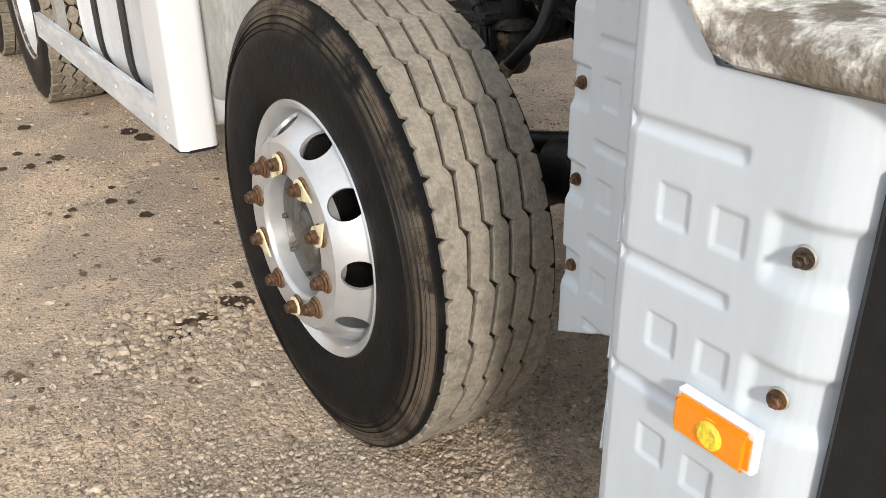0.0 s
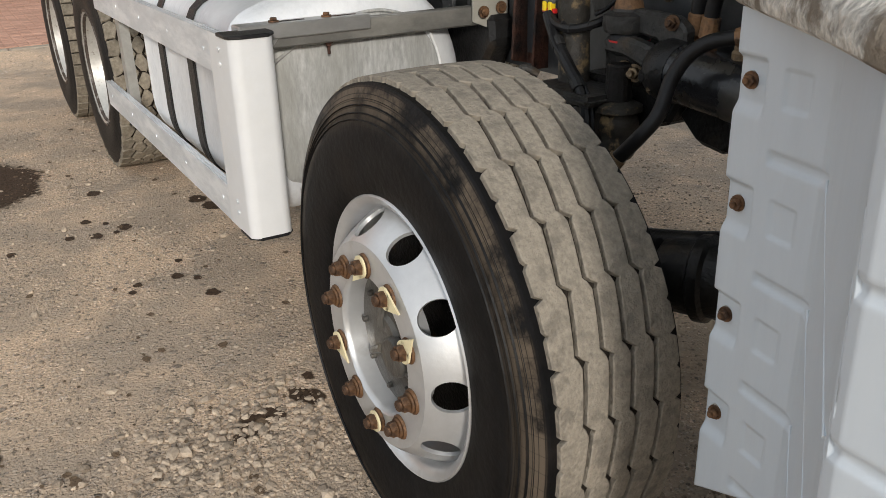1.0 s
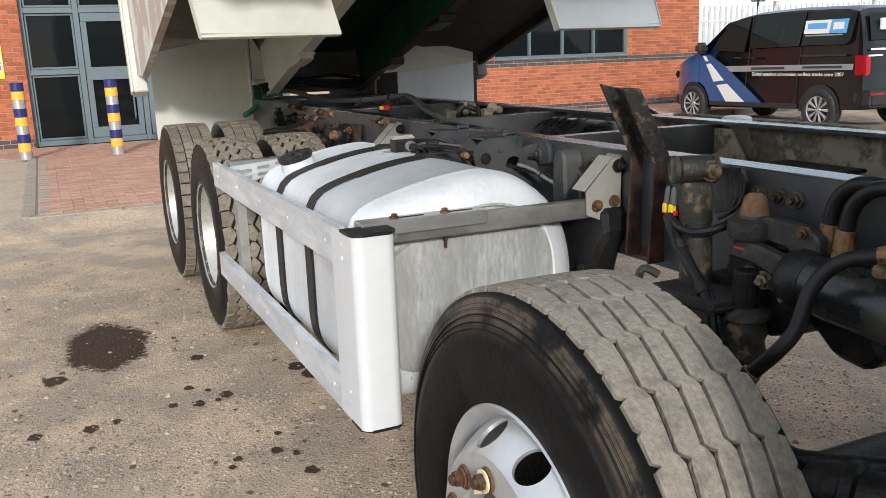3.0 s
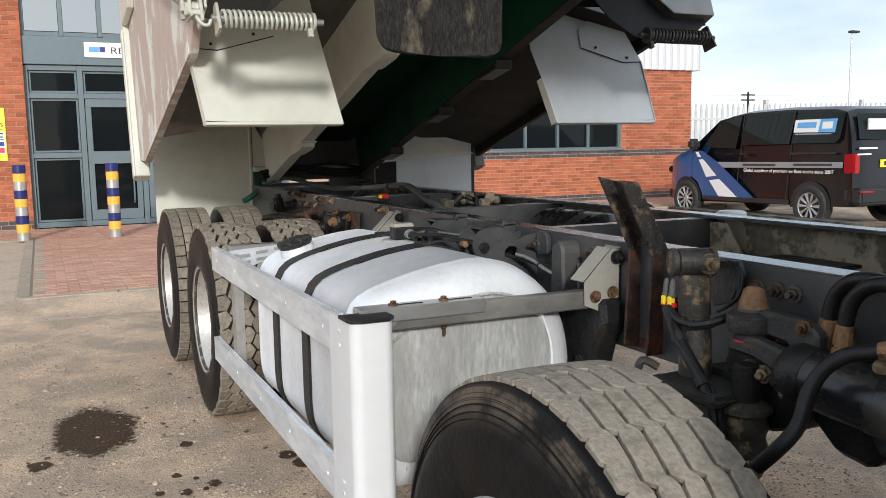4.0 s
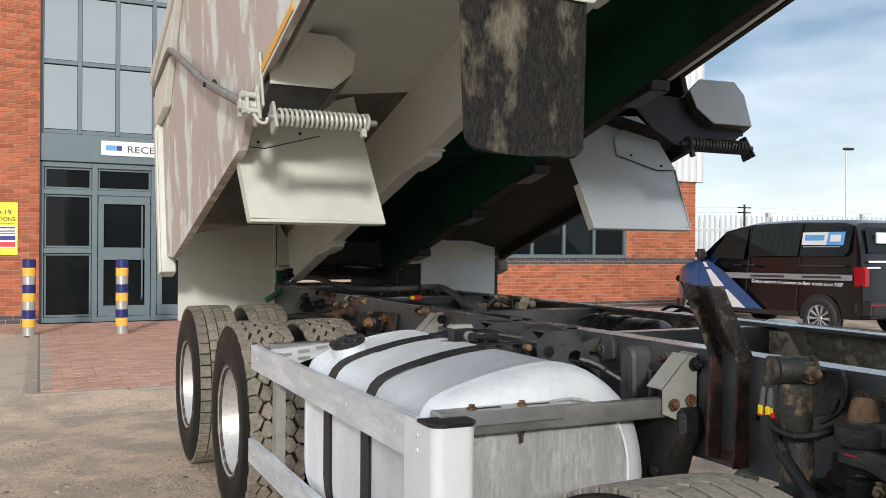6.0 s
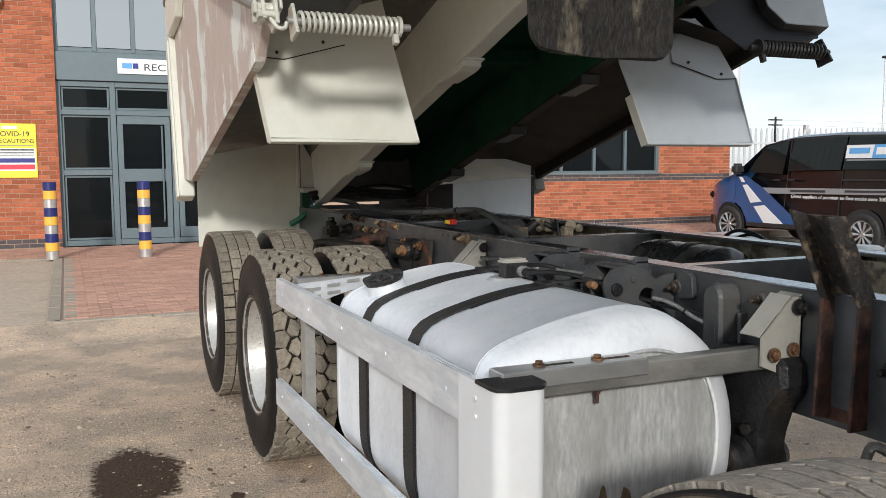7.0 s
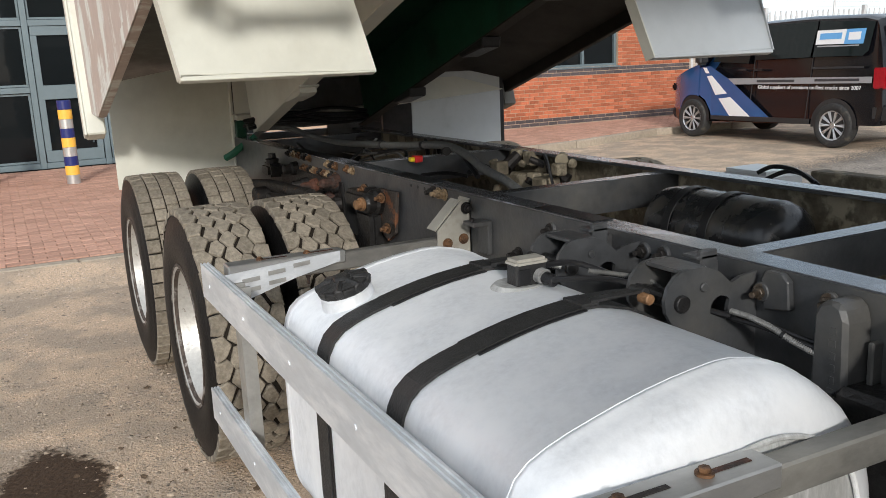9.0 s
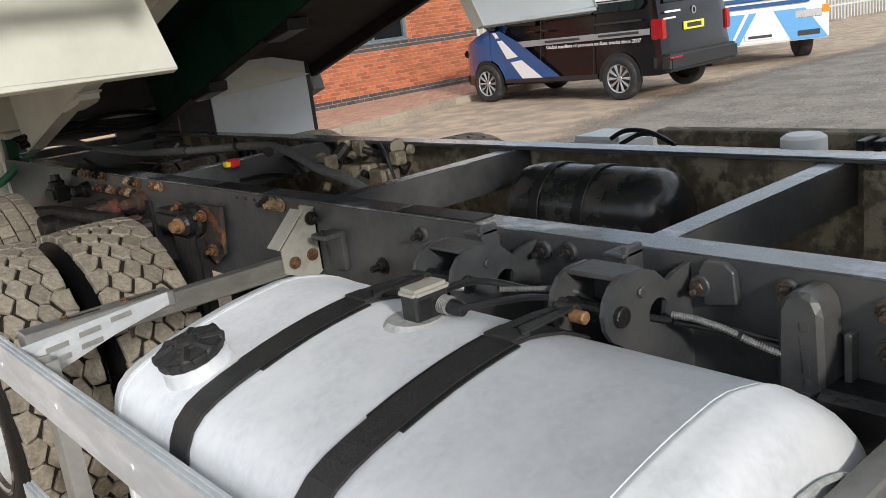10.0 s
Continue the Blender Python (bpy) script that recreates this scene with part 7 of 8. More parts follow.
def coil(x0, x1, y, z, r, turns, wire, material, rodmat):
    n = turns * 14
    pts = [(x0 + (x1 - x0) * i / n, y + r * math.cos(2 * math.pi * i / 14), z + r * math.sin(2 * math.pi * i / 14)) for i in range(n + 1)]
    s = bpart("coil_spring", tube(pts, wire, 6), material, tub, "coil spring on a tie rod", smooth=True)
    d = 1 if x1 > x0 else -1
    bpart("tie_rod", rod((x0 - 0.04 * d, y, z), (x1 + 0.05 * d, y, z), 0.013, seg=12, bevel=0.002), rodmat, tub, smooth=True)
    bpart("end_washer", rod((x1, y, z), (x1 + 0.012 * d, y, z), r + 0.008, seg=20, bevel=0.002), material, tub)
    bpart("end_tab", box(min(x1, x1 - 0.02 * d), max(x1, x1 - 0.02 * d), y - 0.012, y + 0.012, z - r - 0.035, z - r, 0.002), material, tub)
    bpart("hinge_plate", prism([(y - 0.035, z - 0.055), (y + 0.05, z - 0.055), (y + 0.06, z + 0.04), (y + 0.04, z + 0.065), (y, z + 0.065)], "x", min(x0 - 0.020 * d, x0 - 0.008 * d), max(x0 - 0.020 * d, x0 - 0.008 * d), bevel=0.002), material, tub)


coil(0.0, 0.355, -3.46, -0.188, 0.030, 18, 0.0066, M["spring_l"], M["galv"])
coil(2.40, 2.03, -3.46, -0.175, 0.030, 18, 0.0066, M["spring_r"], M["spring_r"])
# latch knuckle and tailgate lever
LX, LY, LZ = XL - 0.035, -3.43, -0.135
b = prism([(LY - 0.055, LZ - 0.075), (LY + 0.035, LZ - 0.075), (LY + 0.075, LZ + 0.02), (LY + 0.03, LZ + 0.06), (LY - 0.04, LZ + 0.07)], "x", LX - 0.006, LX + 0.006, bevel=0.002)
prism([(LY - 0.035, LZ - 0.05), (LY + 0.05, LZ - 0.04), (LY + 0.06, LZ + 0.02), (LY - 0.02, LZ + 0.05)], "x", LX - 0.045, LX - 0.032, b, 0.002)
for dy, dz, r in ((0.0, 0.0, 0.019), (0.04, -0.02, 0.014), (-0.02, 0.035, 0.012), (0.02, 0.045, 0.010), (-0.03, -0.035, 0.012), (0.035, 0.015, 0.009), (-0.005, -0.03, 0.010)):
    rod((LX + 0.012, LY + dy, LZ + dz), (LX - 0.040 - 1.2 * r, LY + dy, LZ + dz), r, r * 0.92, 12, 0.003, b)
    rod((LX - 0.034 - 1.2 * r, LY + dy, LZ + dz), (LX - 0.047 - 1.2 * r, LY + dy, LZ + dz), r * 1.25, seg=6, bevel=0.002, bm=b)
tube([(LX - 0.02, LY - 0.03, LZ - 0.05), (LX, LY - 0.04, LZ - 0.085), (LX + 0.022, LY - 0.045, LZ - 0.088), (LX + 0.03, LY - 0.045, LZ - 0.068)], 0.007, 8, b, 4)
bpart("latch", b, M["spring_l"], tub, "painted latch and linkage")
bpart("latch_plate", box(LX + 0.012, LX + 0.022, LY - 0.05, LY + 0.05, LZ - 0.02, LZ + 0.21, 0.003), M["spring_l"], tub)
bpart("lever", tube([(XL - 0.06, LY + 0.02, LZ + 0.005), (XL - 0.06, -2.6, 0.365), (XL - 0.06, -1.55, 1.10), (XL - 0.06, -1.45, 1.16), (XL - 0.06, -1.33, 1.185), (XL - 0.05, -0.68, 1.28), (XL - 0.04, -0.56, 1.285)], 0.021, 10), M["armsteel"], tub, "bent steel tailgate lever", smooth=True)
bpart("lever_clip", tube([(XL - 0.09, -2.66, 0.33), (XL - 0.03, -2.66, 0.33), (XL - 0.03, -2.62, 0.37)], 0.012, 8), M["darkrust"], tub)
# hydraulic ram and cross ribs under the floor
for f in (5.4, 4.2, 2.3):
    bpart("floor_rib", box(LL + 0.01, LR - 0.01, -f - 0.04, -f + 0.04, 0.20, 0.285, 0.004), M["green"], tub)
for s, xo, xi in ((-1, 2.45, LR),):
    for f in (0.72,):
        bpart("outrigger", prism([(xo, 0.03), (xi, -0.03), (xi, 0.28)], "y", -f - 0.004, -f + 0.004), M["under"], tub, "triangular outrigger plate")

# flap and its carrier, hanging plumb under the body
FX0, FX1, FY, FZ = 0.088, 0.440, 2.62, 1.645         # the flap's edges, its plane and its foot
b = fresh()
plate = [(FX0 - 0.034, 2.62), (FX0 - 0.034, 2.11), (FX0 - 0.030, 2.075), (FX0 - 0.018, 2.054), (FX1 + 0.020, 2.045), (FX1 + 0.036, 2.058), (FX1 + 0.044, 2.09), (FX1 + 0.048, 2.62)]
slab([(x, FY - 0.016, z) for x, z in plate], 0.005, b, 0.0015)
carrier = part("flap_carrier", b, M["body"], TRUCK, "cream carrier plate for a rubber flap")
part("clamp_bar", slab([(FX0 + 0.004, FY - 0.0175, 2.062), (FX1 + 0.006, FY - 0.0175, 2.054), (FX1 + 0.006, FY - 0.0175, 2.098), (FX0 + 0.004, FY - 0.0175, 2.106)], 0.005, bevel=0.001), M["body"], carrier)
part("side_ear", slab([(FX0 - 0.030, FY - 0.022, 2.054), (FX0 - 0.012, FY - 0.022, 2.054), (FX0 - 0.012, FY - 0.022, 2.135), (FX0 - 0.020, FY - 0.022, 2.135)], 0.004, bevel=0.001), M["body"], carrier)
part("side_lip", slab([(FX0 - 0.034, FY - 0.016, 2.62), (FX0 - 0.034, FY - 0.016, 2.09), (FX0 - 0.034, FY + 0.03, 2.11), (FX0 - 0.034, FY + 0.03, 2.62)], 0.004), M["body"], carrier)
for x in (FX0 + 0.052, FX1 - 0.045):
    part("bolt", bolt_mesh(0.0095, 0.008, at=(x, FY - 0.023, 2.080), way=(0, -1, 0)), M["bracket"], carrier)


def flap():
    """A hanging rubber sheet with rounded lower corners, a little wavy."""
    b = fresh()
    rows = []
    top = 2.07
    for j in range(29):
        z = top - (top - FZ - 0.045) * j / 20 if j <= 20 else FZ + 0.045 * (1 - (j - 20) / 8)
        rise = max(0.0, FZ + 0.045 - z)
        ins = 0.045 - math.sqrt(max(0.0, 0.045 ** 2 - rise ** 2)) + 0.012 * (top - z) / (top - FZ)
        row = []
        for i in range(13):
            u = i / 12
            x = FX0 - 0.006 + ins + (FX1 - FX0 + 0.014 - 2 * ins) * u
            row.append(b.verts.new((x, FY + 0.004 * math.sin(5 * u + 0.2 * j) * j / 28 - 0.010 * (u - .5) ** 2 * j / 8, z - 0.006 * u)))
        rows.append(row)
    for p, q in zip(rows, rows[1:]):
        for i in range(12):
            b.faces.new((p[i], p[i + 1], q[i + 1], q[i]))
    bmesh.ops.recalc_face_normals(b, faces=b.faces)
    bmesh.ops.solidify(b, geom=list(b.faces), thickness=0.010)
    return b


part("rubber_flap", flap(), M["rubber_flap"], carrier, "worn black rubber mud flap streaked with dried mud", smooth=True)
part("carrier_web", box(0.24, 0.29, FY + 0.02, FY + 0.10, 2.1, 2.62, 0.004), M["under"], carrier)

# rear mud plates and rear beam on the chassis
part("rear_mud_plate", slab([(0.085, 7.24, 0.88), (0.79, 7.24, 0.88), (0.79, 7.24, 1.62), (0.085, 7.24, 1.50)], 0.008, bevel=0.002), M["body"], TRUCK, "cream rear mud plate")
part("rear_mud_plate", slab([(1.80, 6.75, 0.95), (2.44, 6.75, 0.95), (2.44, 6.75, 1.48), (1.80, 6.75, 1.48)], 0.008, bevel=0.002), M["greywing"], TRUCK, "grey rear mud plate")
part("plate_edge", box(2.44, 2.47, 6.745, 6.80, 0.95, 1.48, 0.003), M["black"], TRUCK)
part("plate_edge", box(0.782, 0.80, 7.2, 7.25, 0.95, 1.62, 0.003), M["body"], TRUCK)
part("rear_beam", box(0.80, 1.80, 7.12, 7.22, 1.245, 1.275, 0.004), M["under"], TRUCK, "grey rear cross beam")
part("rear_cross_plate", box(0.80, 1.80, 7.23, 7.26, 1.168, 1.80), M["chassis"], TRUCK, "dark plate across the rear of the chassis")
part("rear_cross_plate", box(1.81, 2.06, 7.23, 7.26, 1.0, 1.80), M["chassis"], TRUCK)
part("rear_cross_plate", box(1.42, 1.80, 7.235, 7.265, 1.10, 1.167), M["chassis"], TRUCK)
part("rear_flange", box(0.79, 1.81, 7.10, 7.23, 1.276, 1.284, 0.002), M["bracket"], TRUCK)
part("inner_gusset", slab([(0.80, 7.18, 1.28), (1.0, 7.18, 1.28), (0.80, 7.18, 1.62)], 0.006), M["under"], TRUCK, "triangular inner gusset")
part("hinge_tube", rod((0.5, 7.42, 1.05), (2.0, 7.42, 1.05), 0.045, 0.045, 18, 0.004), M["chassis"], TRUCK, smooth=True)
rng = random.Random(31)
for k in range(7):
    z = 1.22 + rng.uniform(-.02, .03)
    part("cable", tube([(0.82, 7.05 + rng.uniform(-.1, .05), z), (1.05, 7.0 + rng.uniform(-.1, .1), z + rng.uniform(0, .05)), (1.35, 7.0 + rng.uniform(-.1, .1), z + rng.uniform(0, .05)), (1.68, 7.05, z)], 0.012, 7, None, 5), M["black"], TRUCK, smooth=True)
part("tail_beam", box(0.80, 1.70, 7.28, 7.35, 0.86, 1.145, 0.006), M["chassis"], TRUCK)

# ---- paving, kerbs ----
PZ = 0.12
PAVE = [(-0.83, 9.15), (3.2, 9.15), (4.2, 10.2), (4.6, 12.5), (5.6, 13.5), (8.06, 13.75), (10.4, 14.45), (11.1, 14.3), (14.2, 14.3), (14.2, 16.72), (-0.83, 16.72)]
pavement = part("pavement", prism(PAVE, "z", -0.1, PZ - 0.008), M["joint"])
tagged(pavement, "red block paving in front of the office entrance", "pavement", kind="structure")
side_pave = part("pavement", prism([(-9, 14.95), (-0.83, 14.95), (-0.83, 16.72), (-9, 16.72)], "z", -0.1, PZ - 0.008), M["joint"])
tagged(side_pave, "red block paving along the brick wall", "pavement", kind="structure")
apron = part("concrete_apron", prism([(-9, 9.15), (-0.95, 9.15), (-0.95, 14.82), (-9, 14.82)], "z", -0.1, 0.095), M["concrete"])
tagged(apron, "dusty concrete slab beside the paving", "slab", kind="structure")


def inside(x, y, poly):
    hit = False
    for (x0, y0), (x1, y1) in zip(poly, poly[1:] + poly[:1]):
        if (y0 > y) != (y1 > y) and x < (x1 - x0) * (y - y0) / (y1 - y0) + x0:
            hit = not hit
    return hit


def brick_boxes(cells, half, bev):
    """Joined low boxes with chamfered tops: cells are (x, y, z) centres."""
    hx, hy, hz = half
    verts, faces = [], []
    for x, y, z in cells:
        o = len(verts)
        verts += [(x - hx, y - hy, z - hz), (x + hx, y - hy, z - hz), (x + hx, y + hy, z - hz), (x - hx, y + hy, z - hz),
                  (x - hx + bev, y - hy + bev, z + hz), (x + hx - bev, y - hy + bev, z + hz), (x + hx - bev, y + hy - bev, z + hz), (x - hx + bev, y + hy - bev, z + hz)]
        faces += [(o + 4, o + 5, o + 6, o + 7), (o, o + 1, o + 5, o + 4), (o + 1, o + 2, o + 6, o + 5), (o + 2, o + 3, o + 7, o + 6), (o + 3, o, o + 4, o + 7)]
    return verts, [], faces


cells = []
rng = random.Random(9)
for j in range(73):
    y = 9.28 + 0.1035 * j
    for i in range(75):
        x = -0.70 + 0.2035 * i + (0.10 if j % 2 else 0.0)
        if all(inside(x + dx, y + dy, PAVE) for dx in (-.11, .11) for dy in (-.06, .06)) and y > 9.25 and x > -0.72:
            cells.append((x, y, PZ - 0.012 + rng.uniform(-.002, .002)))
near_cells = [c for c in cells if c[0] < 1.3 and c[1] < 12.6][:300]
far_cells = [c for c in cells if c not in set(near_cells)]
for j in range(16):
    for i in range(38):
        far_cells.append((-8.4 + 0.2035 * i + (0.1 if j % 2 else 0), 15.06 + 0.1035 * j, PZ - 0.012))
far_paving = tagged(part("far_paving", brick_boxes(far_cells, (0.0985, 0.0485, 0.016), 0.004), M["paver"], pavement), kind="stuff")

# gravel banked up against the paving's front edge
bank = part("ground_bank", prism([(8.45, -0.02), (9.035, -0.02), (9.035, PZ - 0.004), (8.98, PZ - 0.012), (8.75, 0.055), (8.58, 0.015)], "x", -9.0, 3.25), M["ground"])
tagged(bank, "gravel banked against the paving edge", "ground", kind="structure")
# kerb stones along the edges
def kerb_run(p0, p1, n, name="kerb"):
    a, c = Vector(p0 + (0,)), Vector(p1 + (0,))
    d = (c - a) / n
    for k in range(n):
        m = Matrix.Translation(a + d * (k + 0.5)) @ Matrix.Rotation(math.atan2(d.y, d.x), 4, "Z")
        part("kerb_stone", box(-d.length / 2 + 0.004, d.length / 2 - 0.004, -0.065, 0.065, -0.1, PZ + 0.004, 0.014, m=m), M["kerb"], kerbs)


kerbs = emptied("kerb", Matrix.Identity(4), "pale concrete kerb edging the paving", "kerb", kind="structure")
kerb_run((-0.9, 9.10), (3.2, 9.10), 5)
kerb_run((-0.89, 9.10), (-0.89, 14.9), 7)
kerb_run((-9, 14.89), (-0.95, 14.89), 9)
kerb_run((-0.75, 9.24), (-0.75, 14.9), 28)
for p, q in zip(PAVE[1:9], PAVE[2:9]):
    kerb_run(p, q, max(1, round((Vector(q) - Vector(p)).length / 0.9)))

# ---- office building ----
WY = 16.72
OFFICE = emptied("office_building", Matrix.Translation((5, WY, 0)), "two-storey red brick office with a glazed entrance bay", "building")
GX0, GX1 = -0.68, 3.75                 # in the office's own plan, which lies 15 cm off the yard's
OFFICE_AT = -0.147


def brick_cells(x0, x1, z0, z1, skip=()):
    out = []
    j = 0
    z = z0 + 0.0375
    while z < z1:
        x = x0 - (0.1125 if j % 2 else 0.0)
        while x < x1:
            a, c = max(x, x0), min(x + 0.215, x1)
            for sx0, sx1, sz0, sz1 in skip:
                if sz0 < z < sz1:
                    c = min(c, sx0) if a < sx0 < c else c
                    a = max(a, sx1) if a < sx1 < c else a
            if c - a > 0.008 and not any(sx0 < (a + c) / 2 < sx1 and sz0 < z < sz1 for sx0, sx1, sz0, sz1 in skip):
                out.append((a, c, z, j))
            x += 0.225
        z += 0.075
        j += 1
    return out


def wall_bricks(cells):
    verts, faces = [], []
    for a, c, z, _ in cells:
        o = len(verts)
        y0, y1 = WY - 0.006, WY + 0.02
        verts += [(a, y1, z - .0325), (c, y1, z - .0325), (c, y1, z + .0325), (a, y1, z + .0325), (a + .002, y0, z - .031), (c - .002, y0, z - .031), (c - .002, y0, z + .031), (a + .002, y0, z + .031)]
        faces += [(o + 4, o + 5, o + 6, o + 7), (o, o + 1, o + 5, o + 4), (o + 1, o + 2, o + 6, o + 5), (o + 2, o + 3, o + 7, o + 6), (o + 3, o, o + 4, o + 7)]
    return verts, [], faces


WIN = (8.1, 11.49, 1.275, 2.55)
wall_l = part("brick_wall", box(-9, GX0, WY + 0.004, WY + 0.3, -0.1, 8.2), M["mortar"], OFFICE, "red brick wall with pale mortar")
b = fresh()
box(GX1, WIN[0], WY + 0.004, WY + 0.3, -0.1, 3.2, 0, b)
box(WIN[1], 13.48, WY + 0.004, WY + 0.3, -0.1, 3.2, 0, b)
box(WIN[0], WIN[1], WY + 0.004, WY + 0.3, -0.1, WIN[2], 0, b)
box(WIN[0], WIN[1], WY + 0.004, WY + 0.3, WIN[3], 3.2, 0, b)
wall_r = part("brick_wall", b, M["mortar"], OFFICE, "red brick wall with two dark brick bands")
part("brick_wall", box(13.4, 13.48, WY + 0.3, WY + 12, -0.1, 3.2), M["brick"], OFFICE)
left_cells = brick_cells(-3.2, GX0, 0.13, 8.0)
right_cells = brick_cells(5.2, 13.48, 0.13, 3.18, [WIN])
dark = [c for c in right_cells if c[2] < 0.26 or 1.09 < c[2] < 1.28] + [c for c in left_cells if c[2] < 0.26]
tagged(part("dark_bricks", wall_bricks(dark), M["brick_dark"], wall_r, "dark blue brick courses"), kind="stuff")
red_r = [c for c in right_cells if not (c[2] < 0.26 or 1.09 < c[2] < 1.28)]
red_l = [c for c in left_cells if c[2] >= 0.26]
piece_cells = [c for c in red_r if c[0] > 11.0 and c[2] < 2.6 and c[1] - c[0] > 0.21][:290]
rest = [c for c in red_r if c not in set(piece_cells)]
tagged(part("far_bricks", wall_bricks(rest), M["brick"], wall_r), kind="stuff")
left_piece = [c for c in red_l if c[0] > -1.35 and c[2] < 5.2 and c[1] - c[0] > 0.21][:290]
tagged(part("far_bricks", wall_bricks([c for c in red_l if c not in set(left_piece)]), M["brick"], wall_l), kind="stuff")
part("brick_return", box(GX0 - 0.05, GX0 - 0.001, WY - 0.002, WY + 0.3, 0.1, 8.2), M["brick"], wall_l)

# glazed entrance bay
GY = WY + 0.14


def glazed(name, x0, x1, z0, z1, pane_mat, bars=0.05, label="", depth=0.08):
    f = part(name, box(x0, x1, GY + 0.045, GY + 0.051, z0, z1), pane_mat, OFFICE, label)
    part("pane_bead", box(x0, x1, GY + 0.02, GY + 0.044, z0, z0 + 0.035, 0.003), M["frame"], f)
    part("pane_bead", box(x0, x1, GY + 0.02, GY + 0.044, z1 - 0.035, z1, 0.003), M["frame"], f)
    part("pane_bead", box(x0, x0 + 0.035, GY + 0.02, GY + 0.043, z0 + .035, z1 - .035, 0.003), M["frame"], f)
    part("pane_bead", box(x1 - 0.035, x1, GY + 0.02, GY + 0.043, z0 + .035, z1 - .035, 0.003), M["frame"], f)
    return f


mull = [-0.66, 0.19, 1.17, 2.05, 2.90, 3.74]
for x in mull:
    part("mullion", box(x - 0.045, x + 0.045, GY - 0.03, GY + 0.06, 0.12, 2.88, 0.004), M["frame"], OFFICE)
for z in (0.17, 1.36, 2.37, 2.84):
    for k, (xa, xb) in enumerate(zip(mull, mull[1:])):
        if k in (1, 2) and z == 1.36:
            continue
        part("transom", box(xa + 0.046, xb - 0.046, GY - 0.025, GY + 0.055, z - 0.045, z + 0.045, 0.004), M["frame"], OFFICE)
for k, (xa, xb) in enumerate(zip(mull, mull[1:])):
    glazed("top_light", xa + 0.05, xb - 0.05, 2.42, 2.79, M["glass"])
    if k in (1, 2):
        d = part("entrance_door", box(xa + 0.06, xb - 0.06, GY + 0.03, GY + 0.036, 0.24, 2.31), M["glass"], OFFICE, "grey framed glass entrance door")
        for z0, z1 in ((0.22, 0.40), (1.20, 1.42), (2.18, 2.32)):
            part("door_rail", box(xa + 0.06, xb - 0.06, GY - 0.01, GY + 0.028, z0, z1, 0.004), M["frame"], d)
        for x0, x1 in ((xa + 0.055, xa + 0.15), (xb - 0.15, xb - 0.055)):
            part("door_stile", box(x0, x1, GY - 0.008, GY + 0.0285, 0.40, 2.18, 0.004), M["frame"], d)
        part("pull_handle", tube([(xb - 0.20, GY - 0.01, 0.5), (xb - 0.20, GY - 0.06, 0.55), (xb - 0.20, GY - 0.06, 2.1), (xb - 0.20, GY - 0.01, 2.15)], 0.016, 8), M["frame"], d)
    else:
        glazed("fixed_light", xa + 0.05, xb - 0.05, 0.22, 1.31, M["glass"])
        glazed("fixed_light", xa + 0.05, xb - 0.05, 1.41, 2.32, M["glass"])
part("fascia", box(GX0, GX1, GY - 0.08, GY + 0.1, 2.89, 3.36, 0.006), M["frame"], OFFICE, "grey green metal fascia over the entrance")
up = [-0.66, -0.06, 0.555, 1.17, 1.80, 2.43, 3.06, 3.74]
for x in up:
    part("mullion", box(x - 0.035, x + 0.035, GY - 0.03, GY + 0.06, 3.37, 8.0, 0.004), M["frame"], OFFICE)
for z in (3.40, 4.59, 5.78, 6.95):
    for xa, xb in zip(up, up[1:]):
        part("transom", box(xa + 0.036, xb - 0.036, GY - 0.025, GY + 0.055, z - 0.035, z + 0.035, 0.004), M["frame"], OFFICE)
for z0, z1 in ((3.45, 4.54), (4.64, 5.73), (5.83, 6.9)):
    for xa, xb in zip(up, up[1:]):
        part("upper_light", box(xa + 0.04, xb - 0.04, GY + 0.02, GY + 0.026, z0, z1), M["sky_glass"], OFFICE, "large upper window pane reflecting the sky")
# added near-black slab; the unlit interior is only its colour
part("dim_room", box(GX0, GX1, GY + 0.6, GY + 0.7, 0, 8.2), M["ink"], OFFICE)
# ground floor window
wf = part("window", box(WIN[0], WIN[1], WY + 0.12, WY + 0.126, WIN[2], WIN[3]), M["glass"], OFFICE, "wide grey framed office window")
for x in (WIN[0] + 0.03, 9.0, 9.82, 10.62, WIN[1] - 0.03):
    part("window_bar", box(x - 0.03, x + 0.03, WY + 0.05, WY + 0.118, WIN[2] + 0.051, WIN[3] - 0.051, 0.004), M["frame"], wf)
for z in (WIN[2] + 0.025, WIN[3] - 0.025):
    part("window_bar", box(WIN[0], WIN[1], WY + 0.05, WY + 0.118, z - 0.025, z + 0.025, 0.004), M["frame"], wf)
part("window_sill", box(WIN[0] - 0.05, WIN[1] + 0.05, WY - 0.03, WY + 0.12, WIN[2] - 0.035, WIN[2] - 0.003, 0.004), M["frame"], wf)
# cladding above
b = fresh()
for k in range(49):
    x = 3.9 + 0.2 * k
    prism([(x, WY - 0.04), (x + 0.06, WY - 0.09), (x + 0.12, WY - 0.09), (x + 0.18, WY - 0.04)], "z", 3.06, 6.6, b)
box(3.9, 13.7, WY - 0.04, WY + 0.3, 3.06, 6.6, 0, b)
part("cladding", b, M["clad"], OFFICE, "white ribbed metal cladding")
part("roof", box(-9, 13.7, WY - 0.1, WY + 12, 6.6, 6.75), M["clad"], OFFICE)
part("tower_roof", box(-9, 3.9, WY - 0.1, WY + 12, 8.2, 8.35), M["clad"], OFFICE)
part("back_wall", box(-9, 13.6, WY + 11.7, WY + 12, -0.1, 6.6), M["brick"], OFFICE)

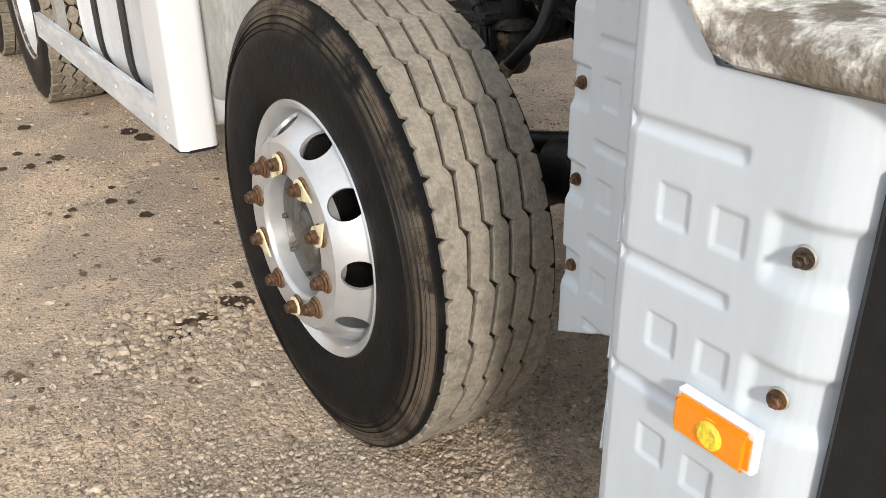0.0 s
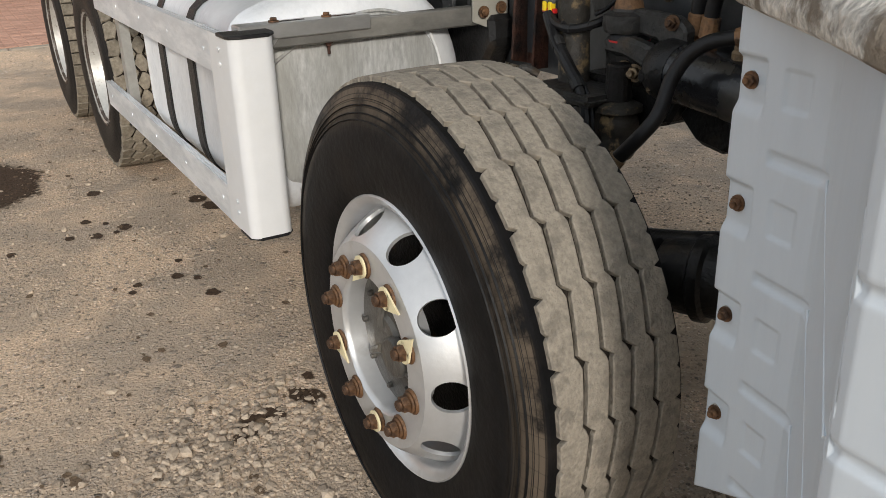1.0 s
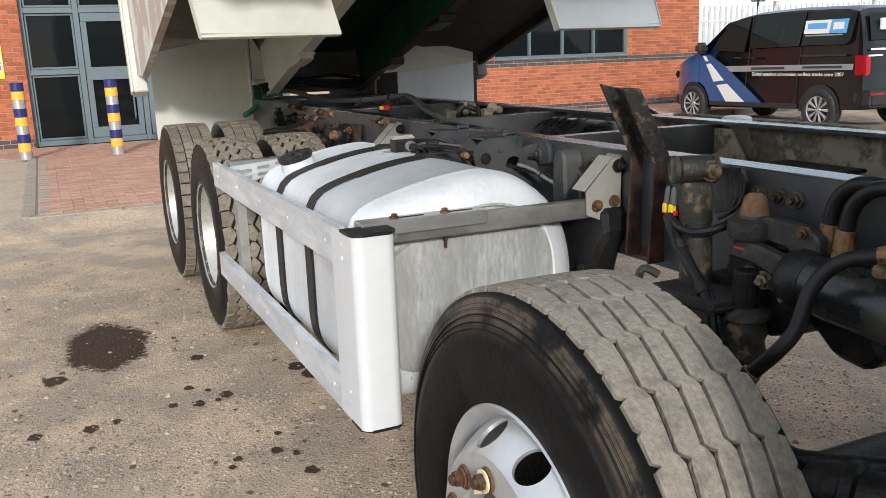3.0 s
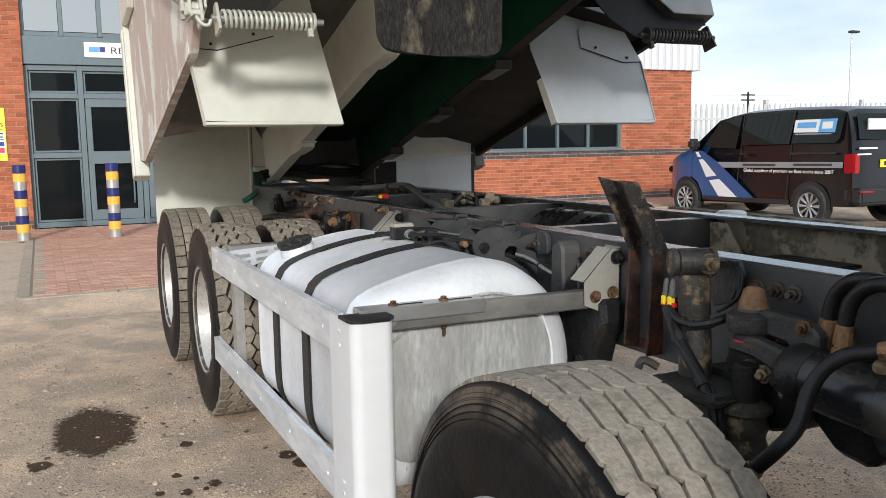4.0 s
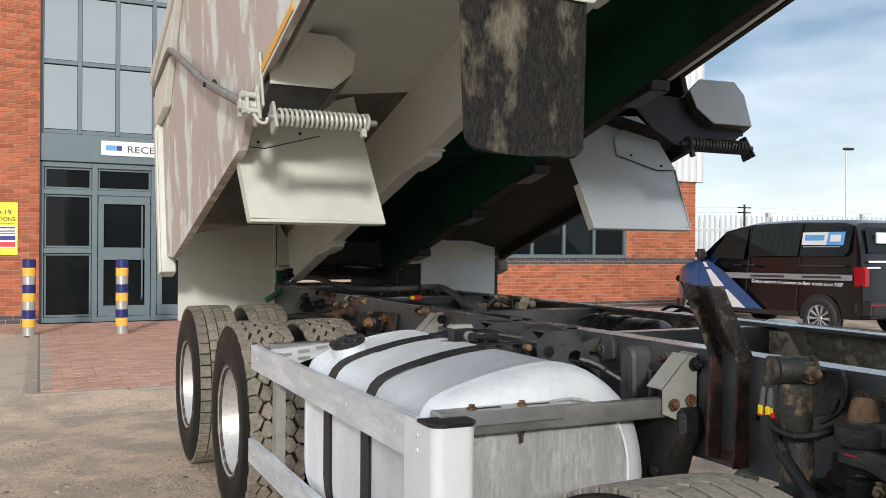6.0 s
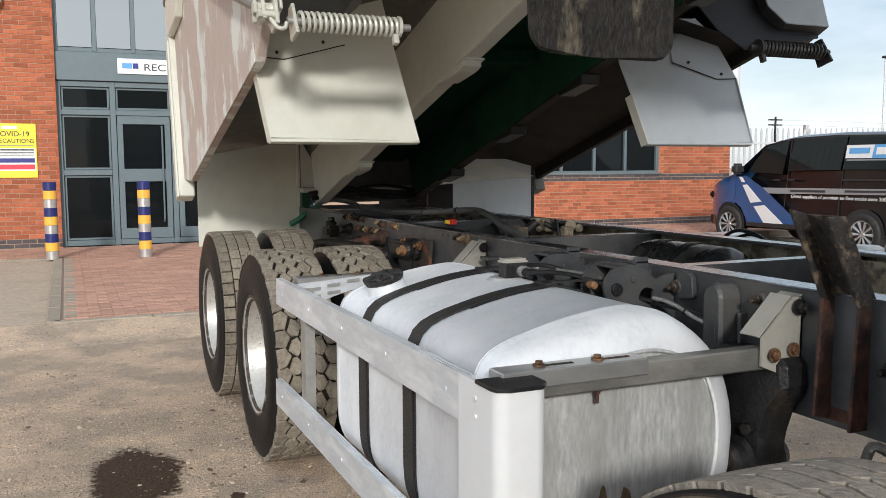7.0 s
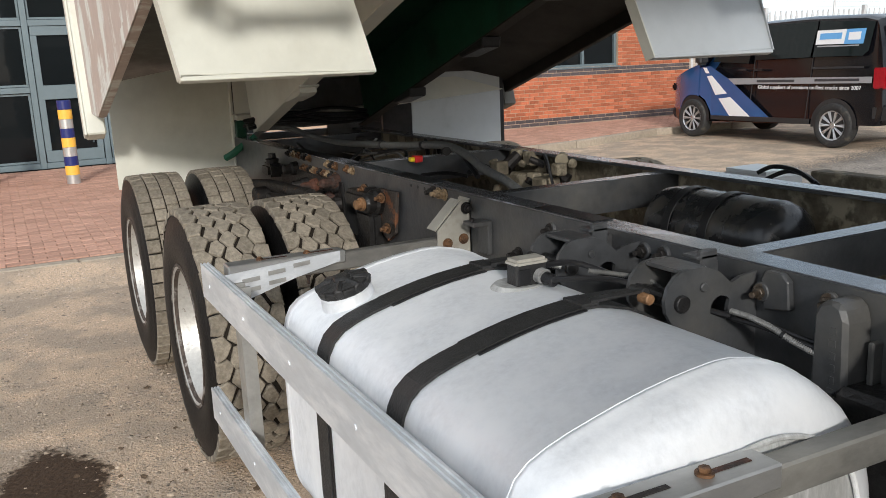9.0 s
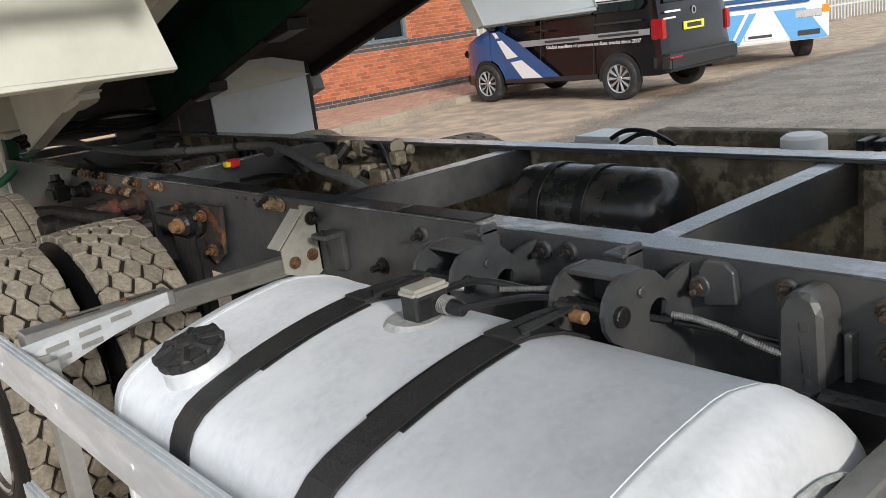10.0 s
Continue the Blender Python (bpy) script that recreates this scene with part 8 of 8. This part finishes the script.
# signs
# moved with the office as a whole
OFFICE.matrix_basis = Matrix.Translation((5 + OFFICE_AT, WY, 0))
BOARD = Matrix.Translation((OFFICE_AT, 0, 0))
sign = tagged(part("reception_sign", box(0.285, 1.80, GY - 0.105, GY - 0.081, 3.02, 3.275, 0.003), M["sign_white"], at=BOARD), "white reception sign board over the entrance", "sign")
FACE = Matrix.Rotation(math.pi / 2, 4, "X")
letters("sign_words", "RECEPTION", 0.165, Matrix.Translation((0.70, GY - 0.107, 3.085)) @ FACE, M["ink"], sign, stretch=1.25)
part("sign_mark", box(0.36, 0.52, GY - 0.109, GY - 0.106, 3.11, 3.20), M["sky_blue"], sign)
part("sign_mark", box(0.53, 0.62, GY - 0.109, GY - 0.106, 3.11, 3.20), M["sign_navy"], sign)
covid = tagged(part("notice_board", box(-1.62, -1.005, WY - 0.025, WY - 0.008, 1.285, 2.16, 0.003), M["sign_yellow"], at=BOARD), "yellow and white health notice fixed to the brick wall", "sign")
part("notice_white", box(-1.60, -1.025, WY - 0.028, WY - 0.0255, 1.40, 1.76), M["sign_white"], covid)
part("notice_band", box(-1.60, -1.04, WY - 0.030, WY - 0.0282, 1.53, 1.60), M["sign_navy"], covid)
part("notice_band", box(-1.60, -1.04, WY - 0.030, WY - 0.0282, 1.42, 1.50), M["sign_red"], covid)
part("notice_mark", box(-1.5, -1.28, WY - 0.029, WY - 0.0255, 2.07, 2.12), M["sign_white"], covid)
letters("notice_words", "COVID-19", 0.115, Matrix.Translation((-1.10, WY - 0.028, 1.955)) @ FACE, M["ink"], covid, align="RIGHT")
letters("notice_words", "PRECAUTIONS", 0.092, Matrix.Translation((-1.04, WY - 0.028, 1.85)) @ FACE, M["ink"], covid, align="RIGHT")
for z in (1.80, 1.725, 1.69, 1.665, 1.635):
    part("text_bar", box(-1.58, -1.045, WY - 0.0305, WY - 0.0286, z, z + (0.022 if z == 1.725 else 0.010)), M["ink"] if z < 1.75 else M["van_grey"], covid)
wl_ = tagged(part("wall_lamp", merged(spin_into(bmesh.new(), [(0, 0), (0.08, 0.01), (0.13, 0.05), (0.15, 0.10), (0.15, 0.12), (0, 0.12)], 24), None, Matrix.Translation((-1.56 + OFFICE_AT, WY - 0.01, 4.12)) @ Matrix.Rotation(math.pi / 2, 4, "X") @ Matrix.Translation((0, 0, 0)) @ Matrix.Diagonal((1, 1.2, 1, 1))), M["sign_white"], smooth=True),
             "round white bulkhead lamp on the brick wall", "lamp")

# bollards
def bollard(x, y):
    e = emptied("bollard", Matrix.Translation((x, y, PZ)), "steel bollard with navy and yellow bands", "bollard", "entrance bollards")
    z, r = PZ, 0.088
    order = ["steel_band", "yellow_band", "blue_band"] * 3
    for k, c in enumerate(order):
        h = 1.12 / 9
        part("band", rod((x, y, z), (x, y, z + h - 0.001), r + (0.0015 if c != "steel_band" else 0), seg=32, bevel=0.001 if k < 8 else 0.006), M[c], e, smooth=True)
        z += h


bollard(0.30, 14.48), bollard(-0.96, 14.72)

# ---- van ----
VX = 10.60
VW = 1.88
VAN = emptied("van", Matrix.Translation((VX + VW / 2, 12.0, 0)), "black van with blue nose and white stripes, parked by the kerb", "van")
prof = [(9.80, 0.36), (9.72, 0.45), (9.70, 0.62), (9.74, 0.80), (9.74, 1.15), (9.80, 1.45), (9.90, 1.75), (10.0, 1.88), (10.2, 1.93), (11.2, 1.96), (12.1, 1.94), (12.5, 1.88), (12.75, 1.78), (13.10, 1.50), (13.42, 1.26),
        (13.75, 1.16), (14.15, 1.03), (14.36, 0.90), (14.42, 0.72), (14.42, 0.45), (14.34, 0.30), (13.9, 0.27)]


def side_in(z):
    """How far the van's flank leans in at a height."""
    return 0.0 if z < 0.6 else (0.012 * (z - 0.6) / 0.4 if z < 1.0 else 0.012 + 0.14 * ((z - 1.0) / 0.96) ** 1.5)


def nose_in(y):
    return 0.0 if y < 13.5 else 0.42 * ((y - 13.5) / 0.92) ** 2


b = fresh()
rings = []
cols = [0.0, 0.04, 0.14, 0.5, 0.86, 0.96, 1.0]
for y, z in prof:
    ins = side_in(z) + nose_in(y)
    w = VW - 2 * ins
    rear = 0.05 if y < 10.0 else 0.0
    row = []
    for u in cols:
        edge = 1 - min(1, min(u, 1 - u) / 0.14)
        row.append(b.verts.new((VX + ins + w * u, y + rear * edge ** 2, z - (0.05 * edge ** 2 if z > 1.85 else 0.0))))
    rings.append(row)
n = len(rings)
for i in range(n):
    p, q = rings[i], rings[(i + 1) % n]
    for k in range(len(cols) - 1):
        b.faces.new((p[k], p[k + 1], q[k + 1], q[k]))
for k in (0, -1):
    b.faces.new([r[k] for r in rings])
bmesh.ops.triangulate(b, faces=[f for f in b.faces if len(f.verts) > 4])
van_body = part("van_shell", b, M["van_black"], VAN, "gloss black bodywork, blue at the nose", smooth=True)
van_body.data.materials.append(M["van_blue"])
for f in van_body.data.polygons:
    if f.center.y > 13.35 and 0.46 < f.center.z < 1.30:
        f.material_index = 1


def vplate(name, pts, material, parent=van_body, out=0.004, label=""):
    b = fresh()
    top = [b.verts.new((VX + side_in(z) + nose_in(y) - out, y, z)) for y, z in pts]
    low = [b.verts.new((VX + side_in(z) + nose_in(y) - 0.0005, y, z)) for y, z in pts]
    b.faces.new(top)
    for i in range(len(pts)):
        k = (i + 1) % len(pts)
        b.faces.new((top[i], top[k], low[k], low[i]))
    bmesh.ops.triangulate(b, faces=[f for f in b.faces if len(f.verts) > 4])
    return part(name, b, material, parent, label)


blue_side = [(11.72, 0.38), (12.67, 1.02), (13.12, 1.24), (13.45, 1.22), (13.75, 1.13), (14.0, 1.04), (14.12, 0.85), (14.05, 0.72), (13.9, 0.74), (13.48, 0.80), (13.38, 0.76), (13.2, 0.66), (13.08, 0.48), (13.05, 0.38)]
vplate("blue_flank", blue_side, M["van_blue"], out=0.005, label="blue painted front flank")
# blue wing round the front wheel arch, back to the lamp
def nose_top(y):
    return 1.262 - 0.30 * (y - 13.40) if y < 14.15 else 1.037 - 0.62 * (y - 14.15)


def nose_low(y):
    return 0.337 + math.sqrt(max(0.0, 0.41 ** 2 - (y - 13.5) ** 2)) if y < 13.885 else 0.48


b = fresh()
nose = []
for k in range(21):
    y = 13.36 + 1.055 * k / 20
    low, up = nose_low(y), nose_top(y)
    nose.append([b.verts.new((VX + side_in(low + (up - low) * u) + nose_in(y) - 0.012, y, low + (up - low) * u)) for u in (0, 0.25, 0.5, 0.75, 1)])
for p, q in zip(nose, nose[1:]):
    for k in range(4):
        b.faces.new((p[k], p[k + 1], q[k + 1], q[k]))
bmesh.ops.recalc_face_normals(b, faces=b.faces)
bmesh.ops.solidify(b, geom=list(b.faces), thickness=0.004)
part("front_wing", b, M["van_blue"], van_body, "blue front wing", smooth=True)
b = fresh()
hood = []
for y, z in ((13.40, 1.275), (13.75, 1.168), (14.15, 1.038), (14.365, 0.906), (14.427, 0.74)):
    ins = side_in(z) + nose_in(y) - 0.004
    hood.append([b.verts.new((VX + ins + (VW - 2 * ins) * u, y, z)) for u in (0, .1, .5, .9, 1)])
for p, q in zip(hood, hood[1:]):
    for k in range(4):
        b.faces.new((p[k], p[k + 1], q[k + 1], q[k]))
bmesh.ops.recalc_face_normals(b, faces=b.faces)
bmesh.ops.solidify(b, geom=list(b.faces), thickness=0.004)
part("bonnet", b, M["van_blue"], VAN, "blue painted bonnet", smooth=True)
for d in ([(13.29, 1.215), (13.21, 1.215), (13.13, 1.12), (13.21, 1.12)], [(13.18, 1.07), (13.07, 1.08), (12.70, 0.78), (12.96, 0.75)], [(12.88, 0.69), (12.62, 0.72), (12.14, 0.39), (12.61, 0.39)]):
    vplate("white_dash", d, M["van_white"], out=0.009)
vplate("grey_strip", [(12.70, 1.03), (9.95, 1.055), (9.95, 0.965), (12.54, 0.93)], M["van_grey"], out=0.0045)
vplate("door_window", [(13.07, 1.31), (12.92, 1.52), (12.66, 1.77), (12.20, 1.85), (12.26, 1.27)], M["van_glass"], out=0.005, label="tinted side window")
vplate("door_window", [(12.11, 1.86), (11.0, 1.875), (11.05, 1.345), (12.14, 1.325)], M["van_glass"], out=0.005, label="tinted side window")
vplate("quarter_window", [(10.96, 1.875), (10.02, 1.82), (10.06, 1.42), (10.14, 1.35), (11.01, 1.35)], M["van_glass"], out=0.005, label="tinted side window")
vplate("decal", [(10.98, 1.735), (10.47, 1.735), (10.49, 1.525), (10.98, 1.53)], M["van_white"], out=0.009)
vplate("decal", [(10.465, 1.735), (10.15, 1.735), (10.165, 1.52), (10.485, 1.525)], M["sky_blue"], out=0.0095)
vplate("decal_bar", [(10.92, 1.69), (10.54, 1.69), (10.54, 1.60), (10.92, 1.60)], M["sky_blue"], out=0.012)
vplate("decal_bar", [(10.42, 1.69), (10.22, 1.69), (10.22, 1.58), (10.42, 1.58)], M["van_white"], out=0.012)
vplate("text_bar", [(10.95, 1.51), (10.23, 1.51), (10.23, 1.49), (10.95, 1.49)], M["van_grey"], out=0.009)
vplate("text_bar", [(12.05, 1.005), (11.30, 1.012), (11.30, 0.975), (12.05, 0.968)], M["ink"], out=0.009)
vplate("text_bar", [(10.92, 1.02), (10.15, 1.03), (10.15, 0.995), (10.92, 0.985)], M["ink"], out=0.009)
TOSIDE = Matrix.Rotation(-math.pi / 2, 4, "Z") @ FACE
letters("slogan", "Global suppliers of premium ex-fleet trucks since 2007", 0.082, Matrix.Translation((VX - 0.001, 12.02, 0.868)) @ TOSIDE, M["van_white"], VAN, stretch=1.05)
vplate("door_seam", [(12.16, 1.86), (12.145, 1.86), (12.19, 0.42), (12.205, 0.42)], M["van_trim"], out=0.0055)
vplate("door_seam", [(11.02, 1.89), (11.005, 1.89), (11.05, 0.42), (11.065, 0.42)], M["van_trim"], out=0.0055)
vplate("sill", [(13.05, 0.40), (10.98, 0.42), (10.98, 0.34), (13.05, 0.33)], M["van_trim"], out=0.012)
vplate("slide_rail", [(11.0, 1.20), (10.1, 1.205), (10.1, 1.175), (11.0, 1.17)], M["van_trim"], out=0.007)
for y in (12.35, 12.02):
    part("door_handle", box(VX - 0.02, VX + 0.03, y - 0.09, y + 0.09, 1.155, 1.185, 0.006), M["van_black"], VAN)
b = box(VX - 0.20, VX + 0.02, 13.12, 13.30, 1.26, 1.46, 0.05, seg=3)
part("door_mirror", b, M["van_trim"], VAN, "black door mirror", smooth=True)
part("front_bumper", prism([(13.90, 0.28), (14.38, 0.28), (14.43, 0.36), (14.43, 0.47), (14.10, 0.47), (13.93, 0.40)], "x", VX + 0.36, VX + VW - 0.36, bevel=0.02), M["van_trim"], VAN)
part("headlamp", box(VX + 0.27, VX + 0.50, 14.16, 14.37, 0.80, 0.93, 0.03, seg=2), M["glass"], VAN)
part("rear_bumper", box(VX + 0.01, VX + VW - 0.01, 9.60, 9.95, 0.40, 0.66, 0.04, seg=3), M["van_trim"], VAN, smooth=True)
part("bumper_reflector", box(VX + 0.004, VX + 0.30, 9.592, 9.62, 0.585, 0.612, 0.004), M["tail"], VAN)
b = fresh()
box(VX - 0.008 + 0.012, VX + 0.13, 9.73, 9.93, 0.88, 1.18, 0.015, b, seg=2)
part("tail_lamp", b, M["tail"], VAN, "red tail lamp", smooth=True)
b = fresh()
box(VX + VW - 0.13, VX + VW - 0.004, 9.73, 9.93, 0.88, 1.18, 0.015, b, seg=2)
part("tail_lamp", b, M["tail"], VAN, "red tail lamp", smooth=True)
part("rear_window", slab([(VX + 0.14, 9.775, 1.40), (VX + VW - 0.14, 9.775, 1.40), (VX + VW - 0.20, 9.885, 1.80), (VX + 0.20, 9.885, 1.80)], 0.006), M["van_glass"], VAN, "tinted rear window")
part("number_plate", box(VX + 0.56, VX + 1.10, 9.716, 9.732, 0.965, 1.085, 0.003), M["sign_yellow"], VAN, "yellow rear number plate")
part("text_bar", box(VX + 0.64, VX + 1.02, 9.711, 9.7155, 0.995, 1.06), M["ink"], VAN)
part("emblem", merged(spin_into(bmesh.new(), [(0.045, 0), (0.06, 0.006), (0.06, 0.012), (0.04, 0.012)], 24, True), None, Matrix.Translation((VX + 0.88, 9.755, 1.24)) @ Matrix.Rotation(math.pi / 2, 4, "X")), M["alloy"], VAN)
part("decal", box(VX + 0.34, VX + 0.80, 9.77, 9.80, 1.55, 1.72), M["van_white"], VAN)
part("decal", box(VX + 0.81, VX + 1.08, 9.77, 9.80, 1.55, 1.72), M["sky_blue"], VAN)
part("text_bar", box(VX + 0.10, VX + 0.50, 9.729, 9.735, 1.25, 1.28), M["van_white"], VAN)
part("text_bar", box(VX + 0.06, VX + 0.36, 9.725, 9.733, 1.16, 1.185), M["van_white"], VAN)


def car_wheel(at):
    t = part("wheel", spin_x([(0.215, 0.05), (0.225, 0.02), (0.25, 0.006), (0.29, 0.0), (0.32, 0.012), (0.335, 0.035), (0.337, 0.10), (0.335, 0.18), (0.32, 0.205), (0.22, 0.2)], 56, closed=True), M["car_tyre"], VAN, "alloy wheel with black tyre", at=at, smooth=True)
    r = part("rim", spin_x([(0.0, 0.07), (0.20, 0.075), (0.208, 0.03), (0.222, 0.018), (0.222, 0.03), (0.21, 0.09), (0.0, 0.09)], 48), M["van_trim"], t, smooth=True)
    sp = fresh()
    for k in range(10):
        a = 2 * math.pi * k / 10
        for d in (-0.07, 0.07):
            p0 = Vector((0.036, 0.05 * math.cos(a), 0.05 * math.sin(a)))
            p1 = Vector((0.030, 0.212 * math.cos(a + d), 0.212 * math.sin(a + d)))
            rod(p0, p1, 0.011, 0.012, 6, 0, sp)
    rod((0.06, 0, 0), (0.026, 0, 0), 0.055, 0.045, 20, 0.004, sp)
    spin_x([(0.207, 0.05), (0.207, 0.026), (0.221, 0.014), (0.224, 0.03), (0.214, 0.05)], 48, sp, True)
    part("spokes", sp, M["alloy"], t, "silver ten-spoke alloy", smooth=True)
    return t


w = car_wheel(Matrix.Translation((VX - 0.045, 13.50, 0.337)))
copy_thing(w, Matrix.Translation((VX - 0.045, 10.55, 0.337)))
for y in (13.50, 10.55):
    copy_thing(w, pose(VX + VW + 0.045, y, 0.337, 0, 0, 180))
    vplate("wheel_arch", [(y + 0.40 * math.cos(radians(a)), 0.337 + 0.40 * math.sin(radians(a))) for a in range(-5, 186, 10)], M["van_trim"], out=0.006)

# parked a little further along the kerb
VAN.matrix_basis = Matrix.Translation((VX + VW / 2, 12.165, 0))

# ---- truck behind the van ----
CABX = emptied("parked_truck", Matrix.Translation((17.6, 11.6, 0)), "blue and white truck cab parked by the fence", "truck")
CM = Matrix.Translation((14.95, 10.80, 0)) @ Matrix.Rotation(math.atan2(-1.60, 1.32), 4, "Z")


def cpart(name, bm, material, label=""):
    bmesh.ops.transform(bm, matrix=CM, verts=bm.verts)
    return part(name, bm, material, CABX, label)


cpart("cab", box(-1.2, 1.2, 0.0, 2.0, 0.85, 3.1, 0.06, seg=2), M["sign_white"], "white cab body")
cpart("windscreen", box(-1.05, 1.05, -0.015, 0.01, 1.85, 2.65, 0.01), M["van_glass"])
cpart("bumper", box(-1.22, 1.22, -0.12, 0.35, 0.38, 0.98, 0.03, seg=2), M["sign_white"], "white bumper with blue chevrons")
for pts in ([(-1.2, 0.40), (-0.55, 0.40), (-0.25, 0.96), (-0.80, 0.96)], [(0.25, 0.96), (0.80, 0.96), (1.2, 0.40), (0.55, 0.40)], [(-0.5, 0.40), (-0.38, 0.40), (-0.05, 0.96), (-0.18, 0.96)]):
    cpart("chevron", prism(pts, "y", -0.128, -0.121), M["sky_blue"])
for z in (1.05, 1.17, 1.29, 1.41):
    cpart("grille_bar", box(-0.9, 0.9, -0.05, -0.005, z, z + 0.07, 0.006), M["van_blue"])
for x in (-0.86, 0.86):
    cpart("headlamp", box(x - 0.24, x + 0.24, -0.135, -0.10, 0.78, 0.92, 0.01), M["alloy"])
    cpart("fog_lamp", box(x - 0.20, x + 0.20, -0.135, -0.10, 0.46, 0.56, 0.01), M["van_trim"])
    cpart("indicator", box(x + (0.24 if x > 0 else -0.36), x + (0.36 if x > 0 else -0.24), -0.13, -0.09, 0.84, 0.98, 0.01), M["lens"])
cpart("number_plate", box(-0.27, 0.27, -0.142, -0.13, 0.47, 0.58, 0.003), M["sign_white"])
cpart("text_bar", box(-0.21, 0.21, -0.146, -0.1425, 0.50, 0.55), M["ink"])
for x in (-1.0, 0.85):
    b = spin_x([(0.2, 0), (0.27, -0.01), (0.46, 0.0), (0.5, 0.03), (0.5, 0.25), (0.2, 0.26)], 32, closed=True)
    bmesh.ops.transform(b, matrix=Matrix.Translation((x, 1.0, 0.5)), verts=b.verts)
    cpart("wheel", b, M["car_tyre"])
cpart("chassis", box(-0.6, 0.6, 0.2, 6.0, 0.5, 0.9, 0.02), M["van_trim"])

# ---- palisade fence ----
FENCE = emptied("palisade_fence", Matrix.Translation((22, 18.2, 0)), "pale galvanised palisade fence behind the yard", "fence", kind="")
def pale_mesh():
    b = prism([(-0.036, 0.06), (-0.036, 2.22), (-0.012, 2.36), (0, 2.30), (0.012, 2.36), (0.036, 2.22), (0.036, 0.06)], "y", -0.012, 0.0)
    return b


first = part("pale", pale_mesh(), M["fence"], FENCE, at=Matrix.Translation((13.9, 18.2, 0)))
for k in range(1, 200):
    again(first, Matrix.Translation((13.9 + 0.145 * k, 18.2 - 0.035 * k, 0)), parent=FENCE)
for z in (0.45, 1.95):
    part("fence_rail", slab([(13.8, 18.225, z), (43, 11.18, z), (43, 11.18, z + 0.05), (13.8, 18.225, z + 0.05)], 0.04), M["fence"], FENCE)
for k in range(11):
    part("fence_post", box(13.9 + 2.75 * k - .05, 13.9 + 2.75 * k + .05, 18.28 - 0.664 * k, 18.38 - 0.664 * k, 0, 2.45, 0.004), M["fence"], FENCE)

# lamp post and far poles
LP = emptied("street_lamp", Matrix.Translation((37.6, 32.6, 0)), "slim grey lamp column with a flat head", "lamp")
part("column", rod((37.6, 32.6, 0), (37.6, 32.6, 6.8), 0.065, 0.045, 12), M["fence"], LP, smooth=True)
part("lamp_head", box(37.42, 38.02, 32.42, 32.72, 6.8, 6.92, 0.04), M["van_trim"], LP)
PX, PY, PH = 57.5, 60.0, 5.75
TP = emptied("telegraph_pole", Matrix.Translation((PX, PY, 0)), "distant wooden telegraph pole with crossarms", "pole")
part("pole", rod((PX, PY, 0), (PX, PY, PH), 0.13, 0.09, 10), M["darkrust"], TP, smooth=True)
for z in (PH - 0.8, PH - 0.35):
    part("crossarm", box(PX - 0.8, PX + 0.8, PY - 0.05, PY + 0.05, z, z + 0.12, 0.01), M["darkrust"], TP)
for dz in (-0.3, -0.75):
    part("overhead_wire", tube([(PX - 40, PY + 8, PH + dz + 0.3), (PX - 20, PY + 4, PH + dz - 0.4), (PX, PY, PH + dz), (PX + 22, PY - 4, PH + dz - 0.4), (PX + 50, PY - 10, PH + dz + 0.3)], 0.016, 5, None, 6), M["fence"], TP)

# ---- single bricks and pavers nearest the walk ----
b = box(-0.1075, 0.1075, -0.006, 0.02, -0.0325, 0.0325, 0.002)
bm_brick = part("brick", b, M["brick_p"], wall_r)
for k, (a, c, z, _) in enumerate(piece_cells):
    m = Matrix.Translation(((a + c) / 2, WY, z))
    if k == 0:
        bm_brick.matrix_basis = m
    else:
        again(bm_brick, m, parent=wall_r)
bl = again(bm_brick, Matrix.Translation((-1.0, WY, 5.5)), parent=wall_l)
for k, (a, c, z, _) in enumerate(left_piece):
    m = Matrix.Translation(((a + c) / 2, WY, z))
    if k == 0:
        bl.matrix_basis = m
    else:
        again(bl, m, parent=wall_l)
b = box(-0.0985, 0.0985, -0.0485, 0.0485, -0.016, 0.016, 0.004)
pv = part("paver", b, M["paver_p"], pavement)
for k, c in enumerate(near_cells):
    if k == 0:
        pv.matrix_basis = Matrix.Translation(c)
    else:
        again(pv, Matrix.Translation(c), parent=pavement)
